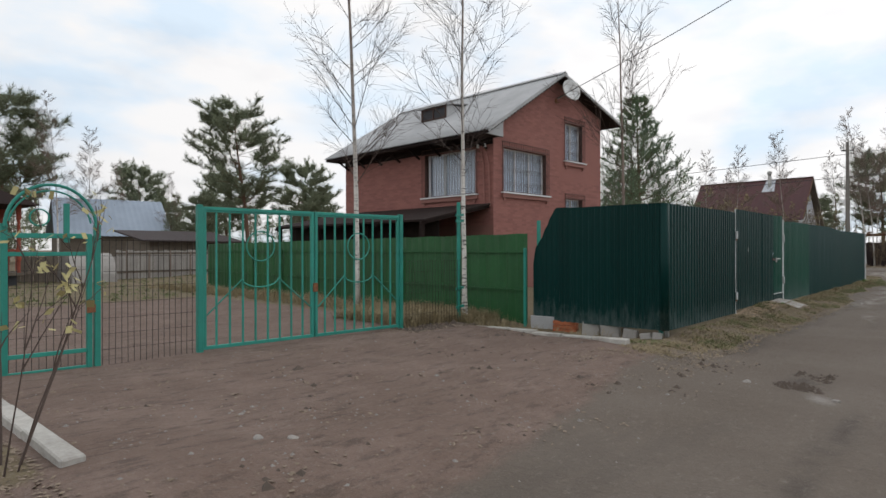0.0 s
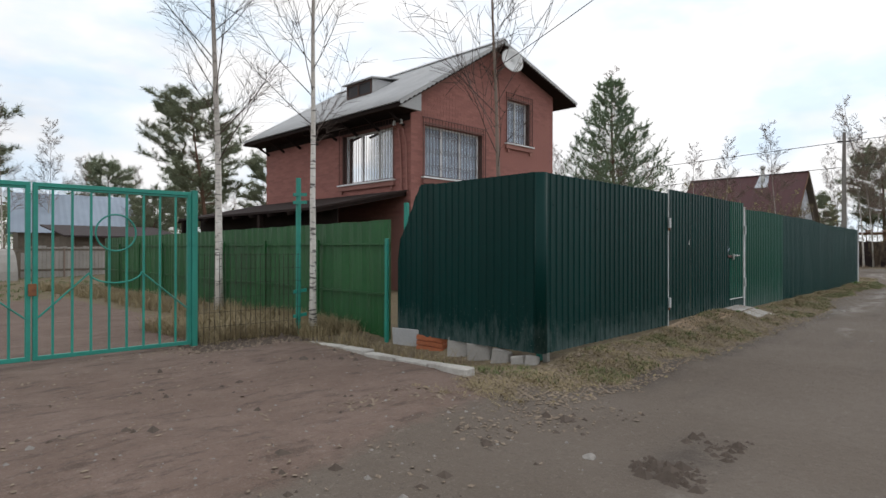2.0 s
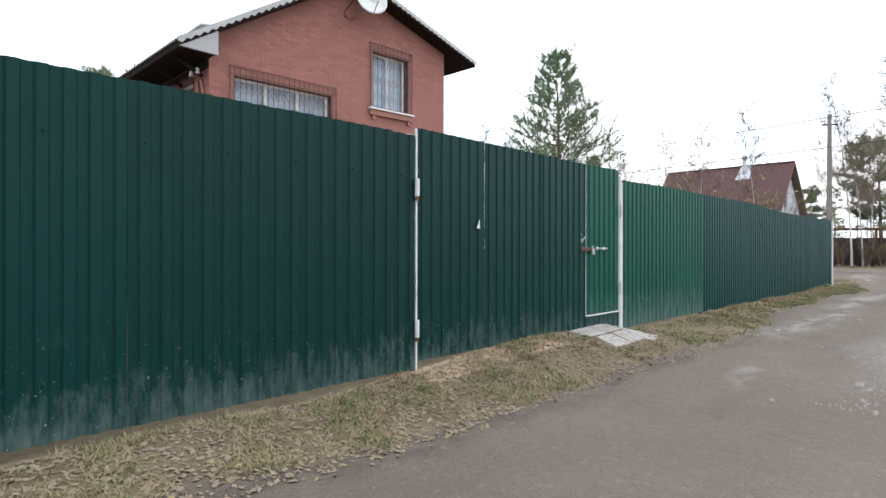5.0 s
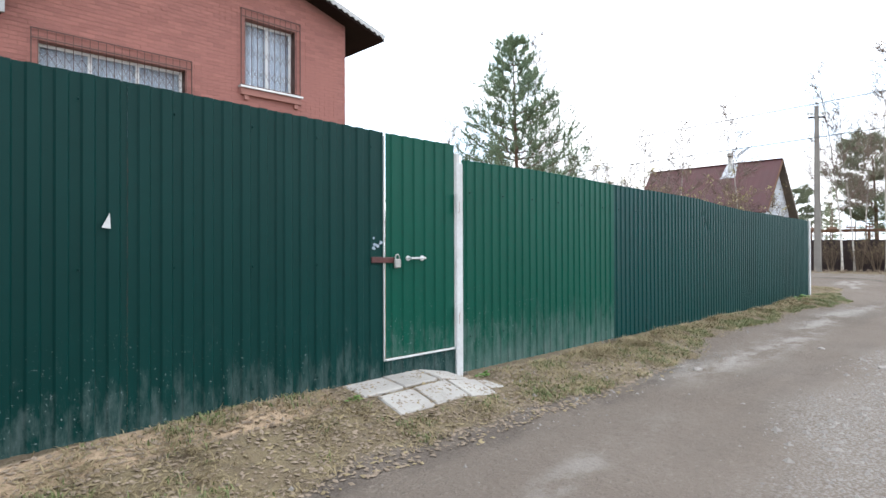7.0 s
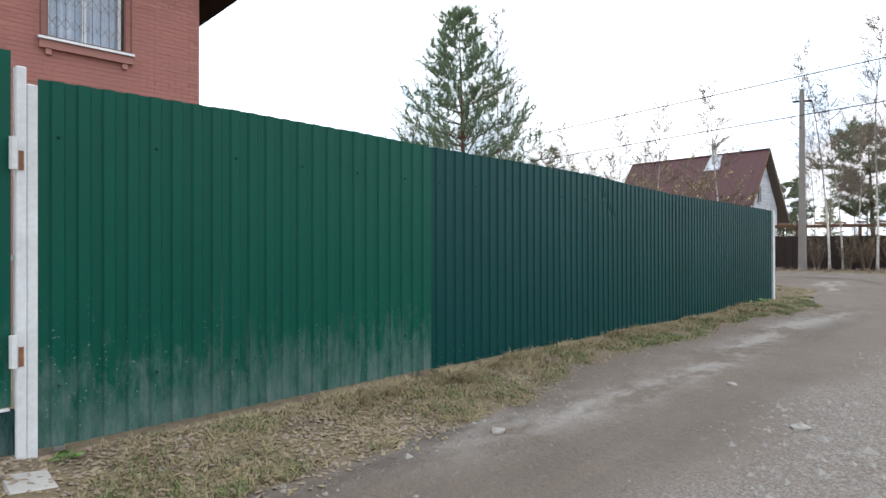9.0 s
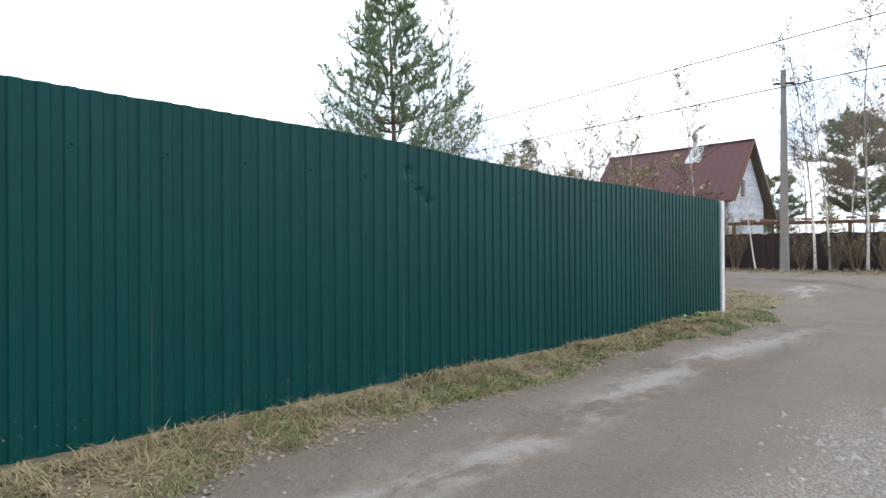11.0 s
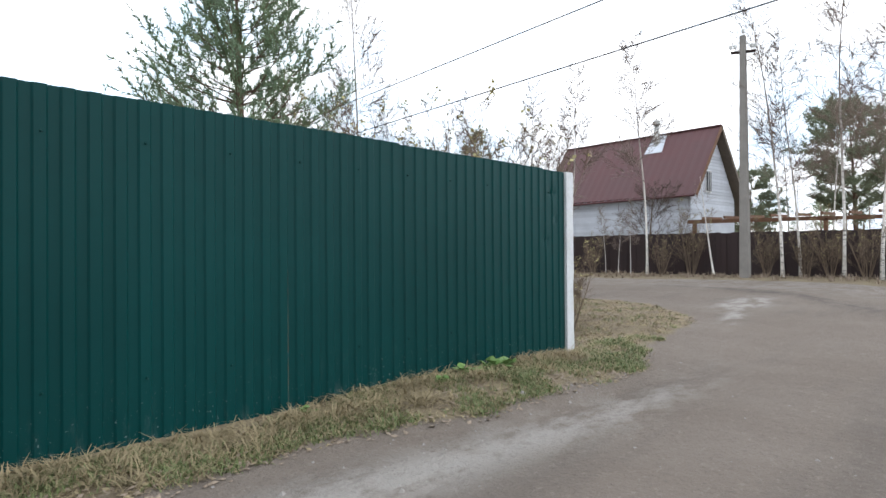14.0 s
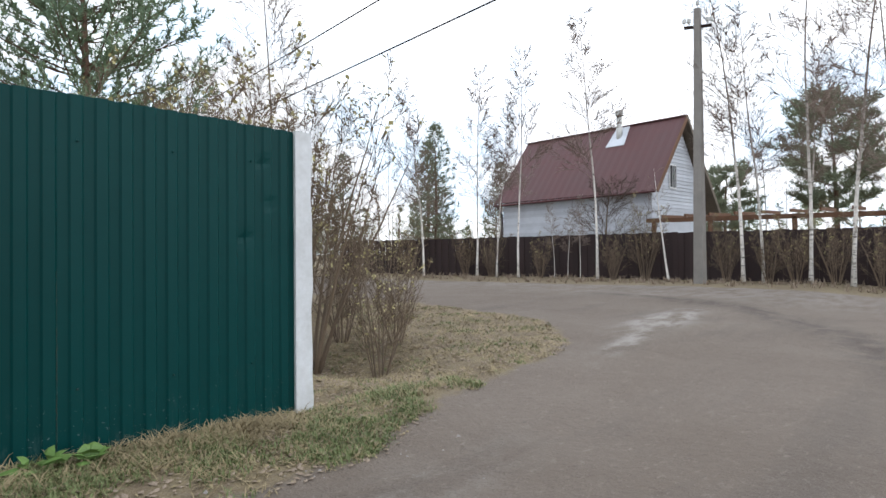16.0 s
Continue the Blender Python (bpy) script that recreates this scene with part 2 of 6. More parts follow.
def ground_material():
    """Packed road dirt, reddish yard soil and turf, mixed by the zone attribute of the ground sheet."""
    m = bpy.data.materials.new("ground")
    m.use_nodes = True
    t = m.node_tree
    bsdf = t.nodes["Principled BSDF"]
    at = t.nodes.new("ShaderNodeNewGeometry").outputs["Position"]
    zone = t.nodes.new("ShaderNodeAttribute")
    zone.attribute_name = "zone"
    parts = t.nodes.new("ShaderNodeSeparateColor")
    t.links.new(zone.outputs["Color"], parts.inputs["Color"])

    def noise_at(scale, detail=5.0, rough_n=0.6, squash=None):
        n = t.nodes.new("ShaderNodeTexNoise")
        n.inputs["Scale"].default_value, n.inputs["Detail"].default_value, n.inputs["Roughness"].default_value = scale, detail, rough_n
        if squash:
            v = t.nodes.new("ShaderNodeMapping")
            v.inputs["Scale"].default_value = squash
            t.links.new(at, v.inputs["Vector"])
            t.links.new(v.outputs["Vector"], n.inputs["Vector"])
        else:
            t.links.new(at, n.inputs["Vector"])
        return n.outputs["Fac"]

    def ramp(fac, lo, hi):
        n = t.nodes.new("ShaderNodeMapRange")
        n.inputs["From Min"].default_value, n.inputs["From Max"].default_value = lo, hi
        t.links.new(fac, n.inputs["Value"])
        return n.outputs["Result"]

    def calc(op, a, b):
        n = t.nodes.new("ShaderNodeMath")
        n.operation = op
        for i, v in enumerate((a, b)):
            if isinstance(v, (int, float)):
                n.inputs[i].default_value = v
            else:
                t.links.new(v, n.inputs[i])
        return n.outputs["Value"]

    def mixed(fac, a, b):
        n = t.nodes.new("ShaderNodeMix")
        n.data_type = "RGBA"
        t.links.new(fac, n.inputs["Factor"])
        for value, key in ((a, "A"), (b, "B")):
            if isinstance(value, tuple):
                n.inputs[key].default_value = (*value, 1)
            else:
                t.links.new(value, n.inputs[key])
        return n.outputs["Result"]

    patch, grain, fleck = noise_at(0.55, 6), noise_at(26, 5), noise_at(90, 3)
    streak = noise_at(1.0, 6, 0.6, (0.28, 1.3, 1.0))
    wear = t.nodes.new("ShaderNodeAttribute")
    wear.attribute_name = "wear"
    worn = t.nodes.new("ShaderNodeSeparateColor")
    t.links.new(wear.outputs["Color"], worn.inputs["Color"])
    road = mixed(ramp(patch, 0.3, 0.7), (0.132, 0.104, 0.082), (0.166, 0.136, 0.112))
    road = mixed(calc("MULTIPLY", ramp(streak, 0.52, 0.66), 0.4), road, (0.098, 0.081, 0.068))
    dusty = calc("MULTIPLY", parts.outputs["Blue"], ramp(noise_at(2.4, 7, 0.66, (0.6, 1.2, 1.0)), 0.42, 0.56))
    road = mixed(calc("MULTIPLY", dusty, 0.8), road, (0.30, 0.278, 0.252))
    road = mixed(calc("MULTIPLY", worn.outputs["Red"], ramp(noise_at(3.1, 6, 0.65), 0.34, 0.58)), road, (0.082, 0.066, 0.055))
    road = mixed(calc("MULTIPLY", worn.outputs["Green"], ramp(noise_at(48.0, 4, 0.7), 0.46, 0.58)), road, (0.25, 0.228, 0.205))
    yard = mixed(ramp(noise_at(1.3, 7, 0.65), 0.3, 0.7), (0.145, 0.097, 0.075), (0.215, 0.152, 0.125))
    yard = mixed(calc("MULTIPLY", ramp(noise_at(5.0, 6, 0.7, (0.5, 1.4, 1.0)), 0.52, 0.64), 0.75), yard, (0.095, 0.066, 0.052))
    yard = mixed(calc("MULTIPLY", ramp(noise_at(22.0, 5, 0.75), 0.58, 0.68), 0.5), yard, (0.30, 0.235, 0.20))
    turf = mixed(ramp(noise_at(3.0, 6, 0.7), 0.35, 0.65), (0.145, 0.108, 0.07), (0.20, 0.16, 0.092))
    turf = mixed(calc("MULTIPLY", ramp(noise_at(11, 5), 0.55, 0.7), 0.6), turf, (0.085, 0.065, 0.045))
    torn = calc("MULTIPLY", calc("SUBTRACT", noise_at(2.6, 6, 0.7), 0.5), 0.9)
    col = mixed(ramp(calc("ADD", parts.outputs["Green"], torn), 0.35, 0.65), road, yard)
    col = mixed(ramp(calc("ADD", parts.outputs["Red"], torn), 0.4, 0.6), col, turf)
    col = mixed(ramp(calc("ADD", zone.outputs["Alpha"], torn), 0.35, 0.6), col, (0.40, 0.29, 0.19))
    speck = mixed(calc("MULTIPLY", ramp(fleck, 0.6, 0.72), 0.35), col, (0.38, 0.35, 0.32))
    dark = mixed(calc("MULTIPLY", ramp(grain, 0.58, 0.72), 0.45), speck, (0.085, 0.068, 0.057))
    smear = calc("MULTIPLY", ramp(noise_at(9.0, 7, 0.75, (0.6, 1.5, 1.0)), 0.54, 0.66), calc("ADD", calc("MULTIPLY", parts.outputs["Green"], 0.3), 0.22))
    dark = mixed(smear, dark, (0.10, 0.078, 0.063))
    pale = calc("MULTIPLY", ramp(noise_at(14.0, 6, 0.7, (0.7, 1.3, 1.0)), 0.58, 0.68), 0.3)
    dark = mixed(pale, dark, (0.30, 0.26, 0.225))
    t.links.new(dark, bsdf.inputs["Base Color"])
    bsdf.inputs["Roughness"].default_value = 0.92
    bsdf.inputs["Specular IOR Level"].default_value = 0.3
    n = t.nodes.new("ShaderNodeBump")
    n.inputs["Strength"].default_value, n.inputs["Distance"].default_value = 0.8, 0.045
    height = calc("ADD", calc("MULTIPLY", grain, 0.6), calc("ADD", calc("MULTIPLY", fleck, 0.25), noise_at(7, 5)))
    t.links.new(height, n.inputs["Height"])
    t.links.new(n.outputs["Normal"], bsdf.inputs["Normal"])
    return m


M["ground"] = ground_material()

# ---- mesh tools ----
BASE = {}


class Geo:
    """Gathers faces in world coordinates and links them as one mesh object."""

    def __init__(self):
        self.v, self.f = [], []

    def add(self, verts, faces):
        n = len(self.v)
        self.v += [tuple(p) for p in verts]
        self.f += [tuple(i + n for i in f) for f in faces]
        return self

    def box(self, a, b, turn=None):
        (x0, y0, z0), (x1, y1, z1) = a, b
        vs = [(x0, y0, z0), (x1, y0, z0), (x1, y1, z0), (x0, y1, z0), (x0, y0, z1), (x1, y0, z1), (x1, y1, z1), (x0, y1, z1)]
        if turn:
            vs = [tuple(turn @ Vector(p)) for p in vs]
        return self.add(vs, [(3, 2, 1, 0), (4, 5, 6, 7), (0, 1, 5, 4), (1, 2, 6, 5), (2, 3, 7, 6), (3, 0, 4, 7)])

    def beam(self, p, q, w, h=None, up=(0, 0, 1)):
        """A square bar from p to q, w wide and h high."""
        p, q, h = Vector(p), Vector(q), h or w
        d = (q - p).normalized()
        up = Vector(up) if abs(d.dot(Vector(up))) < 0.95 else Vector((0, 1, 0))
        s = d.cross(up).normalized() * (w / 2)
        u = s.cross(d).normalized() * (h / 2)
        vs = [c + i * s + j * u for c in (p, q) for i, j in ((-1, -1), (1, -1), (1, 1), (-1, 1))]
        return self.add(vs, [(0, 1, 2, 3), (7, 6, 5, 4), (0, 4, 5, 1), (1, 5, 6, 2), (2, 6, 7, 3), (3, 7, 4, 0)])

    def tube(self, pts, radii, n=6, cap=True):
        pts = [Vector(p) for p in pts]
        if isinstance(radii, (int, float)):
            radii = [radii] * len(pts)
        d0 = (pts[1] - pts[0]).normalized()
        side = d0.cross(Vector((0.31, 0.87, 0.4))).normalized()
        rings, start = [], len(self.v)
        for i, p in enumerate(pts):
            d = (pts[min(i + 1, len(pts) - 1)] - pts[max(i - 1, 0)]).normalized()
            side = (side - d * side.dot(d)).normalized()
            up = d.cross(side)
            for k in range(n):
                a = 2 * math.pi * k / n
                self.v.append(tuple(p + radii[i] * (math.cos(a) * side + math.sin(a) * up)))
        for i in range(len(pts) - 1):
            for k in range(n):
                a, b = start + i * n + k, start + i * n + (k + 1) % n
                self.f.append((a, b, b + n, a + n))
        if cap:
            self.f.append(tuple(start + k for k in reversed(range(n))))
            self.f.append(tuple(start + (len(pts) - 1) * n + k for k in range(n)))
        return self

    def weld(self):
        """Joins touching boxes: equal corners become one, and inner faces met twice go."""
        seen, order, remap = {}, [], []
        for p in self.v:
            key = tuple(round(c, 4) for c in p)
            if key not in seen:
                seen[key] = len(order)
                order.append(p)
            remap.append(seen[key])
        faces = [tuple(remap[i] for i in f) for f in self.f]
        times = {}
        for f in faces:
            times[frozenset(f)] = times.get(frozenset(f), 0) + 1
        self.v, self.f = order, [f for f in faces if times[frozenset(f)] == 1]
        return self

    def link(self, name, mat, parent=None, label="", bevel=0.0, smooth=False, tris=None):
        base = BASE.get(parent, Vector((0, 0, 0)))
        mesh = bpy.data.meshes.new(name)
        vs = np.array(self.v, dtype=float) - np.array(base)
        mesh.from_pydata(vs.tolist(), [], self.f)
        if bevel:
            bm = bmesh.new()
            bm.from_mesh(mesh)
            bmesh.ops.bevel(bm, geom=bm.edges[:], offset=bevel, segments=1, affect="EDGES")
            bm.to_mesh(mesh)
            bm.free()
        mesh.materials.append(M[mat] if isinstance(mat, str) else mat)
        if smooth:
            mesh.shade_smooth()
        ob = new(name, mesh)
        if parent:
            ob.parent = parent
        BASE[ob] = Vector(base)
        if label:
            tagged(ob, label)
        return ob


def thing(name, at, label, category, group="", kind=""):
    ob = new(name)
    ob.location = at
    BASE[ob] = Vector(at)
    return tagged(ob, label, category, group, kind)


def smooth_step(a, b, x):
    x = np.clip((np.asarray(x, dtype=float) - a) / (b - a), 0, 1)
    return x * x * (3 - 2 * x)


# ---- ground ----
FY = 4.29                       # line of the long sheet fence


def verge_edge(x):
    """y at which the trodden verge along the fence gives way to the road."""
    x = np.asarray(x, dtype=float)
    return 3.20 + 0.07 * np.sin(x * 1.1) + 0.05 * np.sin(x * 2.9 + 1) + 0.03 * np.sin(x * 7.3) + 0.35 * smooth_step(13, 9.5, x) + 0.34 * smooth_step(22.8, 25.0, x) - 0.25 * smooth_step(29, 33.5, x) + 0.62 * smooth_step(34.0, 36.8, x)


def height(x, y):
    x, y = np.asarray(x, dtype=float), np.asarray(y, dtype=float)
    z = 0.22 + 0.12 * smooth_step(2.6, 4.2, y) + 0.0122 * np.clip(x - 34, 0, 22)
    z = z + 0.10 * smooth_step(9, 2, x) * smooth_step(8, 3, y)
    z = z + 0.165 * smooth_step(14.0, 17.0, x) * smooth_step(19.75, 18.9, x) * smooth_step(3.25, 4.22, y)   # bank before the gate
    z = z + 0.012 * smooth_step(-0.05, 0.45, y - verge_edge(x)) * smooth_step(21.5, 24, x) * smooth_step(36, 34, x) * (1 + np.sin(x * 4.1 + 2 * np.sin(y * 5)) * 0.6)
    z = z - 0.30 * np.exp(-(((x - 11.65) / 0.6) ** 2 + ((y - 6.3) / 1.7) ** 2))
    z = z - 0.25 * np.exp(-(((x - 35.9) / 0.7) ** 2 + ((y - 5.9) / 1.2) ** 2))
    z = z + 0.03 * np.exp(-((y - 3.0) / 0.15) ** 2) * np.sin(x * 0.9) * smooth_step(10, 14, x)
    for a, w, c in BUMPS:
        z = z + np.sin((x * math.cos(a) + y * math.sin(a)) * w + c) * 0.009 / w * smooth_step(90, 40, np.hypot(x - 22, y - 4))
    return z


BUMP = np.random.RandomState(3)
BUMPS = [(BUMP.uniform(0, 6.28), BUMP.uniform(1.0, 7.0), BUMP.uniform(0, 6.28)) for _ in range(26)]


def gz(x, y):
    return float(height(x, y))


def build_ground():
    def lines(lo, hi, step, reach):
        mid = list(np.arange(lo, hi, step))
        d, out = step, [hi]
        while out[-1] < reach:
            d *= 1.22
            out.append(out[-1] + d)
        d, low = step, [lo]
        while low[-1] > -reach:
            d *= 1.22
            low.append(low[-1] - d)
        return np.array(sorted(set(low[1:] + mid + out)))
    xs, ys = lines(1.5, 46, 0.13, 1500), lines(-2.5, 10, 0.11, 1500)
    X, Y = np.meshgrid(xs, ys, indexing="ij")
    Z = height(X, Y)
    rng = np.random.RandomState(3)
    near = smooth_step(90, 40, np.hypot(X - 22, Y - 4))
    Z = Z + rng.uniform(-0.004, 0.004, Z.shape) * near
    nx, ny = X.shape
    idx = np.arange(nx * ny).reshape(nx, ny)
    faces = np.stack([idx[:-1, :-1], idx[1:, :-1], idx[1:, 1:], idx[:-1, 1:]], -1).reshape(-1, 4)
    mesh = bpy.data.meshes.new("ground")
    mesh.from_pydata(np.stack([X, Y, Z], -1).reshape(-1, 3).tolist(), [], faces.tolist())
    # zones: turf, yard soil, dusty patches
    x, y = X.ravel(), Y.ravel()
    verge = smooth_step(-0.25, 0.3, y - verge_edge(x)) * smooth_step(10.2, 11.2, x) * smooth_step(36.5, 35.5, x)
    corner = smooth_step(0.5, -0.5, np.hypot(x - 36.2, y - 8.4) - 4.5) * smooth_step(34, 35, x)
    corner = np.maximum(corner, smooth_step(41.5, 40.8, x) * smooth_step(34, 35, x) * smooth_step(9, 10, y))
    behind = smooth_step(FY - 0.1, FY + 0.2, y) * smooth_step(11.2, 11.7, x) * smooth_step(36, 35, x)
    lawn = smooth_step(17.5, 19, y) * smooth_step(36, 35, x)
    strip = smooth_step(8.3, 8.9, y) * smooth_step(10.2, 11.0, x) * smooth_step(36, 35, x)
    left = smooth_step(3.05, 2.85, x) * smooth_step(4.3, 4.9, y)
    far = smooth_step(48.6, 49.6, x + 0.10 * y - 0.6)
    south = smooth_step(-3.6, -4.4, y) * smooth_step(47, 45, x)
    red = np.max([verge * 0.85, corner, behind, lawn, strip, left, far, south], axis=0)
    green = smooth_step(-0.35, 0.55, y - np.minimum(2.75 + 0.19 * (x - 4.8), 3.7)) * smooth_step(11.6, 10.4, x)
    track = np.exp(-((y - 2.83 - 0.13 * np.sin(x * 0.75 - 1.6)) / 0.27) ** 2) * smooth_step(20.5, 22.5, x) * smooth_step(36, 32, x)
    track = np.maximum(track, 0.8 * np.exp(-((y - 2.25 - 0.08 * (x - 18)) / 0.1) ** 2) * smooth_step(17.2, 18, x) * smooth_step(20.5, 19, x))
    puddle = 1.6 * np.exp(-(((x - 9.2) / 0.16) ** 2 + ((y - 1.62 - 0.5 * (x - 9.2)) / 0.10) ** 2)) + np.exp(-(((x - 41.4) / 1.2) ** 2 + ((y - 4.42 - 0.12 * (x - 41.4)) / 0.36) ** 2)) * 2.4 + np.exp(-(((x - 38.9) / 0.9) ** 2 + ((y - 3.85 - 0.2 * (x - 38.9)) / 0.13) ** 2)) * 1.5
    far_road = smooth_step(44, 47, x) * 0.35
    blue = np.clip(np.max([track, puddle, far_road], axis=0), 0, 1)
    sand = smooth_step(3.78, 4.0, y) * smooth_step(4.35, 4.25, y) * smooth_step(14.9, 15.6, x) * smooth_step(18.3, 17.6, x)
    red = red * (1 - 0.8 * sand)
    attr = mesh.color_attributes.new("zone", "FLOAT_COLOR", "POINT")
    attr.data.foreach_set("color", np.stack([red, green, blue, sand], -1).ravel())
    # dark wheel ruts and gravelly stretches
    rut = np.exp(-((np.hypot(x - 37.2, y - 9.3) - 8.6) / 0.42) ** 2) * smooth_step(37, 40, x) * smooth_step(9.5, 6.5, y)
    rut = np.maximum(rut, np.exp(-((y - 1.27 - 0.03 * np.sin(x * 2)) / 0.07) ** 2) * smooth_step(5.6, 6.2, x) * smooth_step(9.0, 8.2, x))
    rut = np.maximum(rut, np.exp(-(((x - 10.1) / 0.55) ** 2 + ((y - 1.95) / 0.22) ** 2)))
    rut = np.maximum(rut, 0.8 * np.exp(-((y - verge_edge(x) + 0.12) / 0.12) ** 2) * smooth_step(10.5, 12, x) * smooth_step(25, 22, x))
    rut = np.maximum(rut, 0.45 * np.exp(-((y - 0.95 - 0.1 * np.sin(x * 0.4)) / 0.25) ** 2) * smooth_step(26, 29, x) * smooth_step(38, 35, x))
    loose = smooth_step(1.95, 1.35, y + 0.2 * np.sin(x * 1.7) + 0.05 * np.abs(x - 22)) * smooth_step(17.5, 19.5, x) * smooth_step(30, 27, x)
    attr = mesh.color_attributes.new("wear", "FLOAT_COLOR", "POINT")
    attr.data.foreach_set("color", np.stack([rut, loose, rut * 0, rut * 0 + 1], -1).ravel())
    mesh.materials.append(M["ground"])
    mesh.shade_smooth()
    return tagged(new("ground", mesh), "packed grey dirt lane, reddish yard soil and thin turf", "ground", kind="structure")


build_ground()

# ---- sheet fence along the lane ----
PITCH = 0.1375


def sheet_profile(width):
    """Trapezoid ribs: (distance along, depth towards the lane)."""
    pts, s = [(0.0, 0.0)], 0.0
    while s < width - 1e-6:
        for ds, dep in ((0.055, 0.0), (0.067, 0.014), (0.1255, 0.014), (PITCH, 0.0)):
            if s + ds <= width + 1e-6:
                pts.append((s + ds, dep))
        s += PITCH
    if pts[-1][0] < width - 1e-4:
        pts.append((width, 0.0))
    return pts


def sheet(parent, p, q, z_low, z_high, mat, name="sheet", rows=2, dents=(), jitter=0.0):
    """One corrugated sheet from p to q (plan), ribs towards the right-hand side of that way. z_low, z_high: (start, end)."""
    p, q = Vector((*p, 0)), Vector((*q, 0))
    d = (q - p)
    width = d.length
    d.normalize()
    out = Vector((d.y, -d.x, 0))
    prof = sheet_profile(width)
    g = Geo()
    zs = [k / (rows - 1) for k in range(rows)]
    for back in (0.0, 0.0025):
        base = len(g.v)
        for s, dep in prof:
            k = s / width
            lo, hi = z_low[0] + (z_low[1] - z_low[0]) * k, z_high[0] + (z_high[1] - z_high[0]) * k
            for f in zs:
                z = lo + (hi - lo) * f
                push = sum(-dp * math.exp(-(((s - ds) / r) ** 2 + ((z - dz) / r) ** 2)) for ds, dz, r, dp in dents)
                pos = p + d * s + out * (dep - back + push + jitter * math.sin(z * 2.1 + s * 3))
                g.v.append((pos.x, pos.y, z))
        n = len(zs)
        for i in range(len(prof) - 1):
            for j in range(n - 1):
                a = base + i * n + j
                f = (a, a + n, a + n + 1, a + 1)
                g.f.append(f if back == 0 else f[::-1])
    half = len(g.v) // 2
    n = len(zs)
    for i in range(len(prof) - 1):          # top edge
        a, b = i * n + n - 1, (i + 1) * n + n - 1
        g.f.append((a, b, b + half, a + half))
    return g.link(name, mat, parent)


def screws(parent, x0, x1, y, z_rows):
    g = Geo()
    x = x0 + 0.1
    while x < x1:
        for z in z_rows:
            g.tube([(x, y - 0.016, z), (x, y - 0.026, z)], [0.009, 0.006], 6)
        x += PITCH * 4
    ob = g.link("screws", "fence_dark", parent)
    tagged(ob, kind="stuff")


def fence_run(name, label, x0, x1, widths, mat, top, low, y=FY, dents=(), seams=None):
    th = thing(name, ((x0 + x1) / 2, y, low(x0)), label, "metal fence", "sheet fence along the lane")
    x, i = x0, 0
    while x < x1 - 0.02:
        w = min(widths, x1 - x)
        if x1 - x - w < 0.25:
            w = x1 - x
        mine = [(dx - x, dz, r, dp) for dx, dz, r, dp in dents if x - 0.1 < dx < x + w + 0.1]
        lift = 0.0025 * ((i * 7) % 5 - 2)
        yo = y - 0.003 * (i % 2)
        sheet(th, (x, yo), (x + w, yo), (low(x), low(x + w)), (top(x) + lift, top(x + w) + lift), mat, rows=48 if mine else 6, dents=mine, jitter=0.0015)
        x += w
        i += 1
    rail = Geo()
    for z in (0.75, 2.2):
        rail.beam((x0 + 0.05, y + 0.045, z), (x1 - 0.05, y + 0.045, z), 0.03, 0.04)
    rail.link("rail", "steel", th)
    posts = int((x1 - x0) / 2.6) + 1
    for k in range(posts):
        px = x0 + 0.12 + (x1 - x0 - 0.24) * k / max(posts - 1, 1)
        Geo().box((px - 0.03, y + 0.06, gz(px, y) - 0.05), (px + 0.03, y + 0.12, 2.35)).link("post", "steel", th)
    screws(th, x0, x1, y, (0.75, 2.2))
    return th


X_C, X_G, X_W, X_P, X_S, X_E = 11.82, 15.50, 18.60, 19.59, 22.85, 34.32
front_top = lambda x: 2.58 - 0.012 * (x - X_C)
fence_run("sheet_fence", "dark green corrugated metal sheet fence at the yard corner", X_C + 0.10, X_G - 0.004, 1.1, "fence_dark", lambda x: 2.585, lambda x: 0.425)
fence_run("sheet_fence", "bright green corrugated metal sheet fence with dusty foot", X_P + 0.052, X_S, 1.1, "fence_light", lambda x: 2.53 + 0.022 * math.sin((x - X_P) * 0.95), lambda x: 0.40)
fence_run("sheet_fence", "long dark green corrugated metal sheet fence, slightly dented", X_S, X_E, 1.1, "fence_far", lambda x: 2.545 - 0.075 * float(smooth_step(25.8, 28.2, x)), lambda x: 0.39 - 0.0045 * (x - X_S),
          dents=((26.22, 2.28, 0.05, 0.018), (26.35, 2.10, 0.045, 0.018), (26.47, 2.03, 0.045, 0.016), (33.9, 1.65, 0.04, 0.012), (34.1, 1.9, 0.04, 0.012), (34.05, 2.2, 0.04, 0.012)))

